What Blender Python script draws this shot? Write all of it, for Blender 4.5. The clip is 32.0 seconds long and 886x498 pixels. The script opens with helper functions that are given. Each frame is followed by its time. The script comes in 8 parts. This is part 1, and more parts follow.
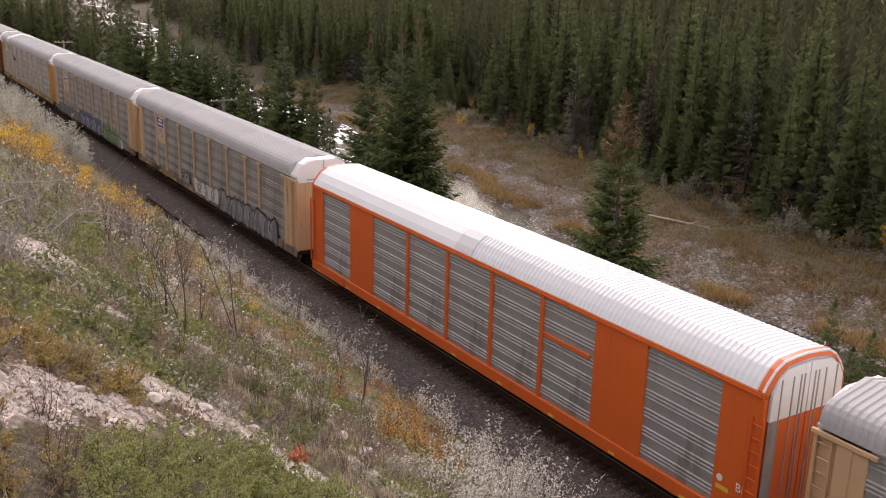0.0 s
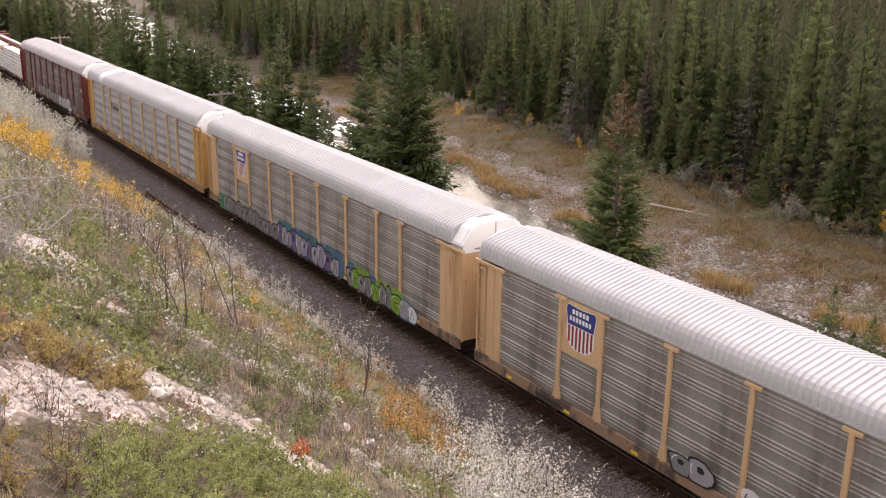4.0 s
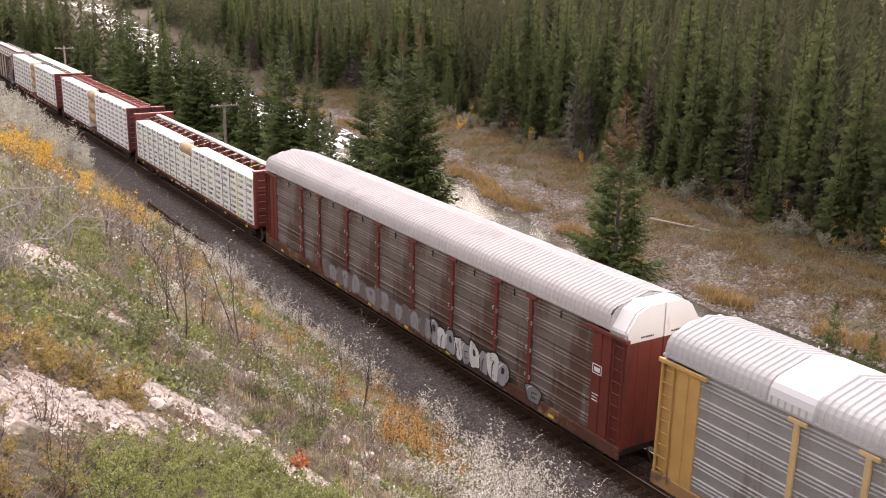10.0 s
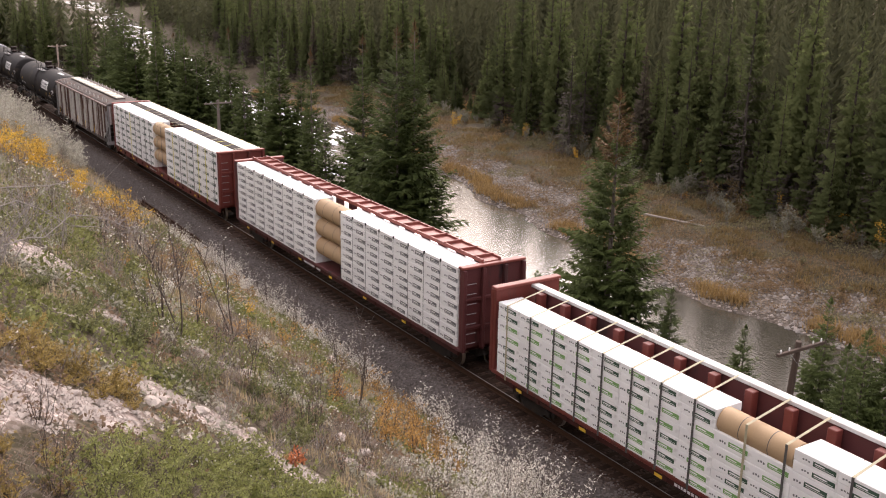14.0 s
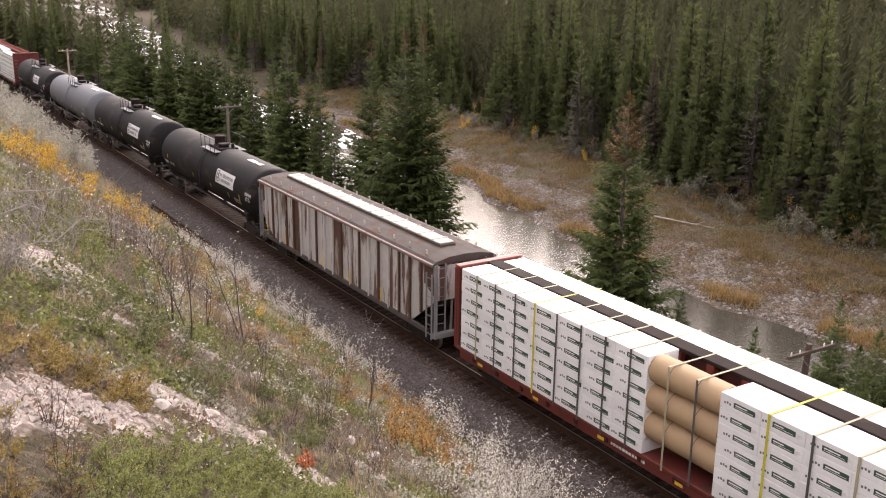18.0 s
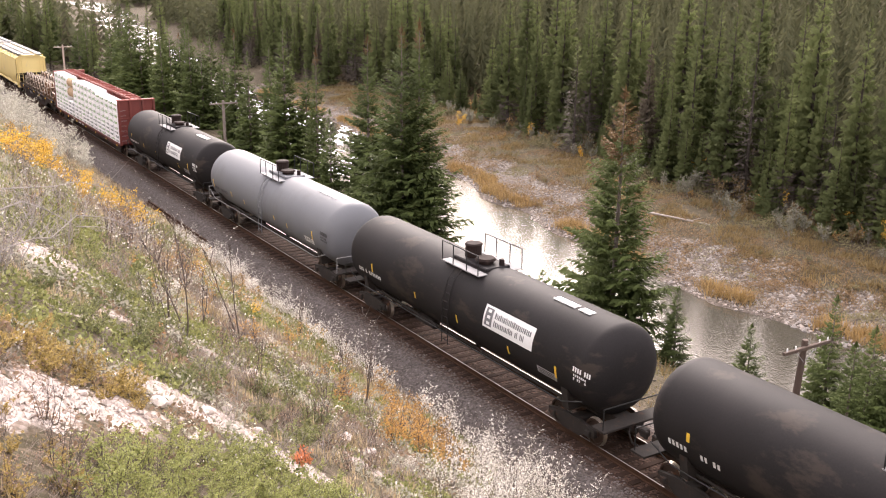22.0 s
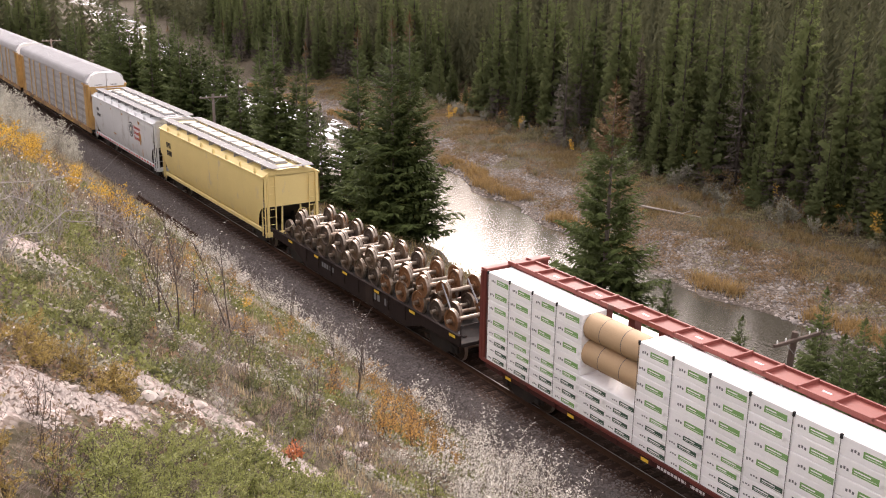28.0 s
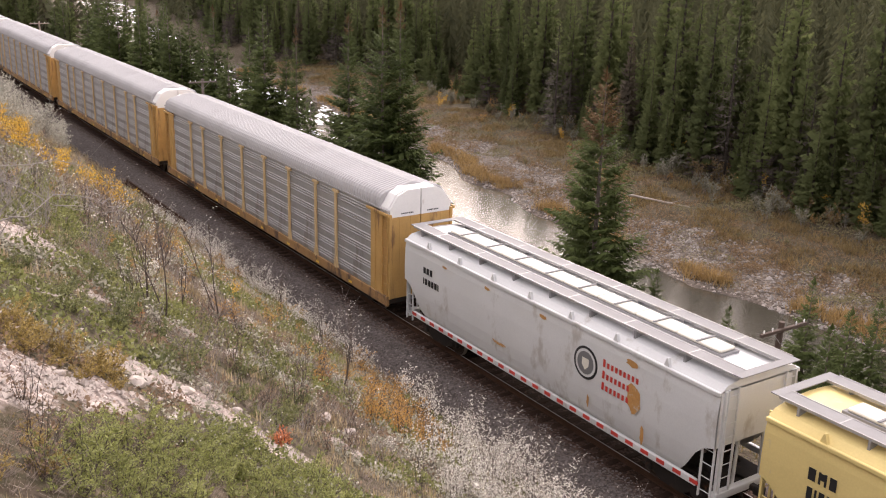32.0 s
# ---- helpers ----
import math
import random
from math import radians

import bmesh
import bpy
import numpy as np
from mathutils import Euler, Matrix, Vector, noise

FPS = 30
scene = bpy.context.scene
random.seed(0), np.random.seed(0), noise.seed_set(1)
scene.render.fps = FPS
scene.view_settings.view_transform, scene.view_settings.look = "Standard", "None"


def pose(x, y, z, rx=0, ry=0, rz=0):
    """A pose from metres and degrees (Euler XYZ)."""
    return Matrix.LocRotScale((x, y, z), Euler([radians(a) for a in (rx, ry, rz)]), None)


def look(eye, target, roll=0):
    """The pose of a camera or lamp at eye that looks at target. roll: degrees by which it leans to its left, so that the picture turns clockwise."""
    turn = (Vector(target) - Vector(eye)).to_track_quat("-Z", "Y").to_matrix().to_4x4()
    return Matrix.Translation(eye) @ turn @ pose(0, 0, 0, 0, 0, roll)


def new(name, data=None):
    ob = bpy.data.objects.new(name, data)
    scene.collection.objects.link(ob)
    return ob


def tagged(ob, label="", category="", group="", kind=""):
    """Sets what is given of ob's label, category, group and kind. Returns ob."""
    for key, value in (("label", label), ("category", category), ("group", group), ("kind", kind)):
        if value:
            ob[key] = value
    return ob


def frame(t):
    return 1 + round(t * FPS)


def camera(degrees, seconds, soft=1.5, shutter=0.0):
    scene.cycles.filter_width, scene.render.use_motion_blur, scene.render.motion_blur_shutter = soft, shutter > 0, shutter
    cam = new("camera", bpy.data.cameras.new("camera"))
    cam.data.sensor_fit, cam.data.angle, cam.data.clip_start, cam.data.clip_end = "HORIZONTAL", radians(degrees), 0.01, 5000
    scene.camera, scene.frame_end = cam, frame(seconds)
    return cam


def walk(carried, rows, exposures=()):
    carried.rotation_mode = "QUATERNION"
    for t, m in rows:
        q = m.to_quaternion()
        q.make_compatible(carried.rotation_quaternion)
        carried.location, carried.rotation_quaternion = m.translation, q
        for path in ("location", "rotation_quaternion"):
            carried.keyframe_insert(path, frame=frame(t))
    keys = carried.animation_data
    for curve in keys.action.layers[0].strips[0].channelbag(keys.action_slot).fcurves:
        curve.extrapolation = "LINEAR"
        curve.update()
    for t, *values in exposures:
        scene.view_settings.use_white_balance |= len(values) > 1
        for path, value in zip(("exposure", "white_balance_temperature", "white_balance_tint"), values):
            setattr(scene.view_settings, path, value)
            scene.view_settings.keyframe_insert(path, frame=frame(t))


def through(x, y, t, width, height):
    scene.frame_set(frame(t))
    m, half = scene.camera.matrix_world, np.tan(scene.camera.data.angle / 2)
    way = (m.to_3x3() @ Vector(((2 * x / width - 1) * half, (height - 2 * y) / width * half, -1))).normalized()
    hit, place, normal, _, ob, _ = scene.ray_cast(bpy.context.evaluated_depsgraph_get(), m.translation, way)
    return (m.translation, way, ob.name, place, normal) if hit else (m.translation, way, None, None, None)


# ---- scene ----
# ---- camera: carried by hand on the hillside above the line ----
EYE = (0.0, -20.159, 14.781)
CAM_ROWS = [
    (0, 73.642, -1.408, 57.916), (0.5, 73.564, -1.315, 57.901), (1, 73.463, -1.024, 57.836), (1.5, 73.408, -0.710, 57.759),
    (2, 73.337, -0.372, 57.542), (2.5, 73.070, -0.814, 57.473), (3, 73.016, -1.002, 57.684), (3.5, 73.104, -0.670, 57.662),
    (5.5, 73.297, -0.993, 57.940), (6, 73.284, -0.982, 57.957), (6.5, 73.351, -0.791, 57.795), (7, 73.416, -0.986, 57.667),
    (7.5, 73.521, -1.098, 57.629), (8, 73.587, -1.222, 57.751), (8.5, 73.646, -1.405, 57.902), (9, 73.732, -1.368, 57.934),
    (9.5, 73.780, -1.215, 57.965), (10, 73.880, -1.145, 57.903), (10.5, 73.914, -1.033, 57.788), (11, 73.854, -1.169, 57.749),
    (11.5, 73.841, -1.314, 57.690), (12, 73.835, -1.457, 57.665), (12.5, 73.757, -1.240, 57.495), (13, 73.717, -1.204, 57.384),
    (13.5, 73.671, -1.035, 57.489), (14, 73.690, -0.973, 57.548), (14.5, 73.714, -0.987, 57.363), (16.5, 73.687, -0.382, 57.663),
    (17, 73.786, -0.623, 57.866), (17.5, 73.839, -0.712, 57.971), (18, 73.851, -0.690, 58.019), (18.5, 73.900, -0.776, 58.060),
    (19, 73.921, -0.717, 58.075), (19.5, 73.826, -0.797, 58.078), (20, 73.781, -0.826, 58.057), (20.5, 73.710, -0.701, 58.050),
    (21, 73.666, -0.515, 57.930), (21.5, 73.662, -0.536, 57.857), (22, 73.651, -0.725, 57.803), (22.5, 73.653, -0.734, 57.661),
    (23, 73.592, -0.687, 57.587), (23.5, 73.627, -0.821, 57.543), (24, 73.692, -0.980, 57.410), (24.5, 73.636, -0.886, 57.206),
    (25, 73.629, -0.903, 57.108), (25.5, 73.617, -0.850, 56.992), (27.5, 73.637, -0.685, 57.468), (28, 73.281, -0.690, 57.248),
    (28.5, 73.045, -0.802, 57.129), (29, 72.817, -0.952, 57.188), (29.5, 72.727, -0.750, 57.125), (30, 72.683, -0.561, 56.950),
    (30.5, 72.660, -0.762, 56.792), (31, 72.603, -0.723, 56.631), (31.5, 72.526, -1.124, 56.756), (32, 72.563, -1.327, 56.786),
]
cam = camera(48.436, 32.0, soft=1.1)
EXPOSURES = [(t, e + .03, 6550, 20) for t, e in ((0, 0.75), (1, .78), (2, 1.1), (3, 1.3), (6, 1.35), (9, 1.26), (10, 1.38), (11, 1.42), (12, 1.15), (14, 0.95), (17, 1.05), (18, 1.15), (20, 1.66), (21, 1.83), (22, 1.9), (24, 1.68), (25, 1.64), (28, 1.24), (29, 1.44), (30, 1.34), (31, 1.22), (32, 1.17))]
walk(cam, [(t, pose(*EYE, rx, ry, rz)) for t, rx, ry, rz in CAM_ROWS], EXPOSURES)
TRAIN_ROWS = [(0, -95.30), (1, -84.61), (2, -73.90), (3, -63.21), (4, -52.52), (5, -41.81), (6, -31.08), (7, -20.31), (8, -9.47), (9, 1.45),
              (10, 12.46), (11, 23.57), (12, 34.77), (13, 46.08), (14, 57.47), (15, 68.95), (16, 80.50), (17, 92.11), (18, 103.77),
              (19, 115.46), (20, 127.19), (21, 138.94), (22, 150.71), (23, 162.50), (24, 174.32), (25, 186.17), (26, 198.07), (27, 210.02),
              (28, 222.03), (29, 234.10), (30, 246.22), (31, 258.36), (32, 270.49)]

# ---- light: a bright overcast sky with a veiled sun ----
SUN_EL, SUN_AZ = radians(32), radians(-57)      # height, and turn from +y towards +x
world = bpy.data.worlds.new("sky")
scene.world = world
world.use_nodes = True
wn, wl = world.node_tree.nodes, world.node_tree.links
wn.clear()
sky = wn.new("ShaderNodeTexSky")
sky.sky_type, sky.sun_disc = "NISHITA", False
sky.sun_elevation, sky.sun_rotation = SUN_EL, SUN_AZ
sky.air_density, sky.dust_density, sky.ozone_density = 1.0, 6.0, 1.0
haze = wn.new("ShaderNodeMixRGB")
haze.inputs[0].default_value = 0.72
haze.inputs[2].default_value = (7.6, 7.25, 7.0, 1)
back = wn.new("ShaderNodeBackground")
back.inputs["Strength"].default_value = 0.114
wout = wn.new("ShaderNodeOutputWorld")
wl.new(sky.outputs[0], haze.inputs[1])
wl.new(haze.outputs[0], back.inputs[0])
wl.new(back.outputs[0], wout.inputs[0])

sun_data = bpy.data.lights.new("sun", "SUN")
sun_data.energy, sun_data.angle, sun_data.color = 1.65, radians(26), (1.0, 0.95, 0.88)
sun = new("sun", sun_data)
sun_dir = Vector((math.sin(SUN_AZ) * math.cos(SUN_EL), math.cos(SUN_AZ) * math.cos(SUN_EL), math.sin(SUN_EL)))
sun.matrix_world = look(sun_dir * 100, (0, 0, 0))

# ---- mesh and material helpers ----
rng = random.Random(7)


class MB:
    """A growing list of vertices and faces, with a material slot for each face."""

    def __init__(self):
        self.v, self.f, self.m = [], [], []

    def add(self, verts, faces, slot=0):
        n = len(self.v)
        self.v.extend(verts)
        self.f.extend([tuple(i + n for i in q) for q in faces])
        self.m.extend([slot] * len(faces))
        return self

    def box(self, x0, x1, y0, y1, z0, z1, b=0.0, slot=0):
        """A box, with chamfered edges where b is given."""
        if b <= 0:
            v = [(x, y, z) for x in (x0, x1) for y in (y0, y1) for z in (z0, z1)]
            return self.add(v, [(0, 1, 3, 2), (4, 6, 7, 5), (0, 4, 5, 1), (2, 3, 7, 6), (0, 2, 6, 4), (1, 5, 7, 3)], slot)
        b = min(b, abs(x1 - x0) * .45, abs(y1 - y0) * .45, abs(z1 - z0) * .45)
        v, k = [], {}
        for i, x in enumerate((x0, x1)):
            for j, y in enumerate((y0, y1)):
                for l, z in enumerate((z0, z1)):
                    bx, by, bz = (b, -b)[i], (b, -b)[j], (b, -b)[l]
                    k[i, j, l] = len(v)
                    v += [(x, y + by, z + bz), (x + bx, y, z + bz), (x + bx, y + by, z)]
        f = []
        for i in (0, 1):
            q = [k[i, 0, 0], k[i, 1, 0], k[i, 1, 1], k[i, 0, 1]]
            f.append(tuple(q if i else q[::-1]))
            q = [k[0, i, 0] + 1, k[0, i, 1] + 1, k[1, i, 1] + 1, k[1, i, 0] + 1]
            f.append(tuple(q if i else q[::-1]))
            q = [k[0, 0, i] + 2, k[1, 0, i] + 2, k[1, 1, i] + 2, k[0, 1, i] + 2]
            f.append(tuple(q if i else q[::-1]))
            for j in (0, 1):
                a, c = k[0, i, j], k[1, i, j]
                q = (a + 1, c + 1, c + 2, a + 2)
                f.append(q if (i == 0) == (j == 0) else q[::-1])
                a, c = k[i, 0, j], k[i, 1, j]
                q = (a, a + 2, c + 2, c)
                f.append(q if (i == 0) != (j == 0) else q[::-1])
                a, c = k[i, j, 0], k[i, j, 1]
                q = (a, c, c + 1, a + 1)
                f.append(q if (i == 0) == (j == 0) else q[::-1])
        for (i, j, l), a in k.items():
            q = (a, a + 1, a + 2)
            f.append(q if (i + j + l) % 2 else q[::-1])
        return self.add(v, f, slot)

    def tube(self, p, q, r0, r1=None, n=8, slot=0, caps=True):
        """A round bar from p to q."""
        r1 = r0 if r1 is None else r1
        p, q = Vector(p), Vector(q)
        d = (q - p).normalized()
        a = d.orthogonal().normalized()
        c = d.cross(a)
        v = []
        for o, r in ((p, r0), (q, r1)):
            for i in range(n):
                w = 2 * math.pi * i / n
                v.append(tuple(o + a * (r * math.cos(w)) + c * (r * math.sin(w))))
        f = [(i, (i + 1) % n, n + (i + 1) % n, n + i) for i in range(n)]
        if caps:
            f += [tuple(range(n))[::-1], tuple(range(n, 2 * n))]
        return self.add(v, f, slot)

    def path(self, pts, r, n=6, slot=0):
        for p, q in zip(pts, pts[1:]):
            self.tube(p, q, r, n=n, slot=slot)
        return self

    def prism(self, prof, x0, x1, slot=0, axis="x"):
        """A closed outline, counter-clockwise seen from the far end, drawn out along x (or y)."""
        n = len(prof)
        if axis == "x":
            v = [(x, a, b) for x in (x0, x1) for a, b in prof]
        else:
            v = [(a, x, b) for x in (x0, x1) for a, b in prof]
        f = [(i, (i + 1) % n, n + (i + 1) % n, n + i) for i in range(n)]
        f += [tuple(range(n))[::-1], tuple(range(n, 2 * n))]
        return self.add(v, f, slot)

    def loft(self, rows, slot=0, closed=False):
        """Quads between rows of points of equal number."""
        n = len(rows[0])
        v = [tuple(p) for r in rows for p in r]
        f = []
        for i in range(len(rows) - 1):
            for j in range(n if closed else n - 1):
                a, b = i * n + j, i * n + (j + 1) % n
                f.append((a, b, b + n, a + n))
        return self.add(v, f, slot)

    def mesh(self, name, mats, smooth=False):
        me = bpy.data.meshes.new(name)
        me.from_pydata(self.v, [], self.f)
        for m in (mats if isinstance(mats, (list, tuple)) else [mats]):
            me.materials.append(m)
        if any(self.m):
            me.polygons.foreach_set("material_index", self.m)
        if smooth:
            me.polygons.foreach_set("use_smooth", [True] * len(self.f))
        me.update()
        return me


def fix_normals(me):
    bm = bmesh.new()
    bm.from_mesh(me)
    bmesh.ops.recalc_face_normals(bm, faces=bm.faces)
    bm.to_mesh(me)
    bm.free()
    return me


def thing(name, m=None, label="", category="", group="", kind=""):
    """An Empty at a thing's base, which parents its parts."""
    ob = new(name)
    ob.empty_display_size = 0.3
    if m is not None:
        ob.matrix_basis = m
    return tagged(ob, label, category, group, kind)


def part(name, data, material=None, parent=None, label="", m=None, smooth=False):
    """One mesh object under a thing or under a part; data is an MB or a mesh that is shared."""
    if isinstance(data, MB):
        data = fix_normals(data.mesh(name, material, smooth))
    ob = new(name, data)
    ob.parent = parent
    if m is not None:
        ob.matrix_basis = m
    if label:
        ob["label"] = label
    return ob


def shift(x, y=0.0, z=0.0):
    return Matrix.Translation((x, y, z))


def material(name, base, rough=0.7, metal=0.0, var=0.2, scale=2.0, fine=25.0, bump=0.15, second=None, amount=0.35,
             stain_scale=1.2, streak=1.0, spread=0.0, spec=0.4, stain_edge=0.08):
    """A painted, rusted, earthy or wooden surface: base colour with two scales of variation, fine relief, and patches of
    a second colour; streak draws the patches out upwards, spread varies the value from piece to piece."""
    mt = bpy.data.materials.new(name)
    mt.use_nodes = True
    n, l = mt.node_tree.nodes, mt.node_tree.links
    bs = n["Principled BSDF"]
    co = n.new("ShaderNodeTexCoord")
    big = n.new("ShaderNodeTexNoise")
    big.inputs["Scale"].default_value, big.inputs["Detail"].default_value = scale, 5
    sm = n.new("ShaderNodeTexNoise")
    sm.inputs["Scale"].default_value, sm.inputs["Detail"].default_value = fine, 3
    l.new(co.outputs["Object"], big.inputs["Vector"])
    l.new(co.outputs["Object"], sm.inputs["Vector"])
    add = n.new("ShaderNodeMath")
    add.operation = "ADD"
    l.new(big.outputs[0], add.inputs[0])
    l.new(sm.outputs[0], add.inputs[1])
    rng_ = n.new("ShaderNodeMapRange")
    rng_.inputs[1].default_value, rng_.inputs[2].default_value = 0.6, 1.4
    rng_.inputs[3].default_value, rng_.inputs[4].default_value = 1 - var, 1 + var
    l.new(add.outputs[0], rng_.inputs[0])
    val = rng_.outputs[0]
    if spread:
        oi = n.new("ShaderNodeObjectInfo")
        r2 = n.new("ShaderNodeMapRange")
        r2.inputs[3].default_value, r2.inputs[4].default_value = 1 - spread, 1 + spread
        l.new(oi.outputs["Random"], r2.inputs[0])
        mu = n.new("ShaderNodeMath")
        mu.operation = "MULTIPLY"
        l.new(val, mu.inputs[0])
        l.new(r2.outputs[0], mu.inputs[1])
        val = mu.outputs[0]
    sc = n.new("ShaderNodeVectorMath")
    sc.operation = "SCALE"
    sc.inputs[0].default_value = base[:3]
    l.new(val, sc.inputs["Scale"])
    col = sc.outputs[0]
    if second:
        mp = n.new("ShaderNodeMapping")
        mp.inputs["Scale"].default_value = (1, 1, 1 / streak)
        st = n.new("ShaderNodeTexNoise")
        st.inputs["Scale"].default_value, st.inputs["Detail"].default_value = stain_scale, 8
        st.inputs["Roughness"].default_value = 0.65
        l.new(co.outputs["Object"], mp.inputs[0])
        l.new(mp.outputs[0], st.inputs["Vector"])
        ra = n.new("ShaderNodeMapRange")
        lo = 0.68 - 0.36 * amount
        ra.inputs[1].default_value, ra.inputs[2].default_value = lo, lo + stain_edge
        l.new(st.outputs[0], ra.inputs[0])
        mx = n.new("ShaderNodeMixRGB")
        mx.inputs[2].default_value = (*second[:3], 1)
        l.new(ra.outputs[0], mx.inputs[0])
        l.new(col, mx.inputs[1])
        col = mx.outputs[0]
    l.new(col, bs.inputs["Base Color"])
    bs.inputs["Roughness"].default_value, bs.inputs["Metallic"].default_value = rough, metal
    bs.inputs["Specular IOR Level"].default_value = spec
    if bump:
        bp = n.new("ShaderNodeBump")
        bp.inputs["Strength"].default_value, bp.inputs["Distance"].default_value = bump, 0.02
        l.new(sm.outputs[0], bp.inputs["Height"])
        l.new(bp.outputs[0], bs.inputs["Normal"])
    return mt


def leaf_material(name, base, second, rough=0.6, through=0.25, spec=0.3, each=0.5, clump=1.0, coarse=0.9):
    """Leaves or needles: two greens mixed clump by clump and plant by plant, with some light let through."""
    mt = bpy.data.materials.new(name)
    mt.use_nodes = True
    n, l = mt.node_tree.nodes, mt.node_tree.links
    bs = n["Principled BSDF"]
    ge = n.new("ShaderNodeNewGeometry")
    oi = n.new("ShaderNodeObjectInfo")
    co = n.new("ShaderNodeTexCoord")
    no = n.new("ShaderNodeTexNoise")
    no.inputs["Scale"].default_value = coarse
    l.new(co.outputs["Object"], no.inputs["Vector"])
    a = n.new("ShaderNodeMath")
    a.operation = "MULTIPLY_ADD"
    a.inputs[1].default_value = 1.3
    l.new(no.outputs[0], a.inputs[0])
    isl = n.new("ShaderNodeMath")
    isl.operation = "MULTIPLY"
    isl.inputs[1].default_value = clump
    l.new(ge.outputs["Random Per Island"], isl.inputs[0])
    l.new(isl.outputs[0], a.inputs[2])
    b = n.new("ShaderNodeMath")
    b.operation = "MULTIPLY_ADD"
    b.inputs[1].default_value = each
    l.new(oi.outputs["Random"], b.inputs[0])
    l.new(a.outputs[0], b.inputs[2])
    mr = n.new("ShaderNodeMapRange")
    mr.inputs[1].default_value, mr.inputs[2].default_value = 0.42, 0.25 + clump + each
    l.new(b.outputs[0], mr.inputs[0])
    mx = n.new("ShaderNodeMixRGB")
    mx.inputs[1].default_value, mx.inputs[2].default_value = (*base, 1), (*second, 1)
    l.new(mr.outputs[0], mx.inputs[0])
    l.new(mx.outputs[0], bs.inputs["Base Color"])
    bs.inputs["Roughness"].default_value = rough
    bs.inputs["Specular IOR Level"].default_value = spec
    tr = n.new("ShaderNodeBsdfTranslucent")
    l.new(mx.outputs[0], tr.inputs["Color"])
    ms = n.new("ShaderNodeMixShader")
    ms.inputs[0].default_value = through
    l.new(bs.outputs[0], ms.inputs[1])
    l.new(tr.outputs[0], ms.inputs[2])
    l.new(ms.outputs[0], n["Material Output"].inputs["Surface"])
    return mt


# ---- materials ----
M = {}
M["panel"] = material("weathered_galvanised_steel", (0.36, 0.355, 0.35), 0.5, 0.35, 0.16, 1.5, 30, 0.05, (0.27, 0.25, 0.23), 0.35, 1.0, 4.0)
M["panel_tan"] = material("grimy_galvanised_steel", (0.29, 0.272, 0.25), 0.6, 0.25, 0.2, 1.2, 30, 0.05, (0.175, 0.155, 0.135), 0.5, 0.9, 5.0, stain_edge=0.16)
M["panel_red"] = material("rust_stained_steel_panel", (0.19, 0.155, 0.14), 0.65, 0.2, 0.25, 1.0, 30, 0.05, (0.11, 0.065, 0.05), 0.5, 0.7, 5.0)
M["roof_grey"] = material("dull_zinc_roof", (0.43, 0.42, 0.42), 0.75, 0.0, 0.1, 0.6, 20, 0.03, (0.40, 0.385, 0.385), 0.3, 0.5, 1.0, spec=0.15)
M["roof_white"] = material("clean_white_roof", (0.705, 0.714, 0.731), 0.4, 0.0, 0.04, 0.6, 20, 0.03)
M["roof_patch"] = material("bright_zinc_patch", (0.60, 0.60, 0.61), 0.5, 0.1, 0.06, 0.6, 20, 0.03)
M["gold"] = material("faded_yellow_paint", (0.50, 0.305, 0.105), 0.6, 0, 0.18, 1.5, 30, 0.06, (0.22, 0.125, 0.06), 0.34, 1.3, 5.0)
M["sill_gold"] = material("grimy_yellow_sill_paint", (0.33, 0.19, 0.08), 0.65, 0, 0.2, 1.5, 30, 0.06, (0.10, 0.06, 0.04), 0.42, 1.0, 2.0)
M["sill_rust"] = material("rusty_brown_sill_paint", (0.10, 0.045, 0.032), 0.75, 0, 0.25, 1.5, 30, 0.06, (0.23, 0.145, 0.075), 0.36, 0.9, 1.0, spec=0.2)
M["sill_tan"] = material("grimy_tan_sill_paint", (0.26, 0.17, 0.11), 0.65, 0, 0.2, 1.5, 30, 0.06, (0.08, 0.055, 0.045), 0.48, 1.0, 2.0)
M["post_cream"] = material("faded_cream_post_paint", (0.58, 0.42, 0.22), 0.6, 0, 0.14, 1.5, 30, 0.06, (0.34, 0.21, 0.11), 0.3, 1.5, 4.0)
M["tan"] = material("faded_tan_paint", (0.56, 0.375, 0.21), 0.6, 0, 0.12, 1.5, 30, 0.06, (0.30, 0.17, 0.10), 0.25, 1.3, 4.0)
M["orange"] = material("orange_paint", (0.66, 0.125, 0.022), 0.45, 0, 0.07, 0.8, 30, 0.03, (0.45, 0.10, 0.03), 0.2, 0.9, 5.0)
M["oxide"] = material("oxide_red_paint", (0.15, 0.032, 0.024), 0.6, 0, 0.18, 1.2, 30, 0.06, (0.09, 0.03, 0.025), 0.35, 1.0, 4.0)
# maroon darkened for the shade under overhanging lumber, with grime patches
M["sill_maroon"] = material("grimy_shaded_maroon_sill_paint", (0.060, 0.020, 0.017), 0.75, 0, 0.2, 1.2, 30, 0.06, (0.05, 0.028, 0.02), 0.35, 1.0, 4.0, spec=0.2)
M["beam_red"] = material("faded_red_beam_paint", (0.24, 0.065, 0.05), 0.6, 0, 0.18, 1.2, 30, 0.06, (0.14, 0.05, 0.04), 0.3, 1.0, 3.0)
M["beam_dark"] = material("dark_maroon_paint", (0.10, 0.028, 0.028), 0.6, 0, 0.18, 1.2, 30, 0.06, (0.05, 0.025, 0.025), 0.35, 1.0, 3.0)
M["white"] = material("white_paint", (0.78, 0.77, 0.75), 0.5, 0, 0.06, 1.0, 20, 0.03, (0.5, 0.45, 0.4), 0.12, 2.0, 4.0)
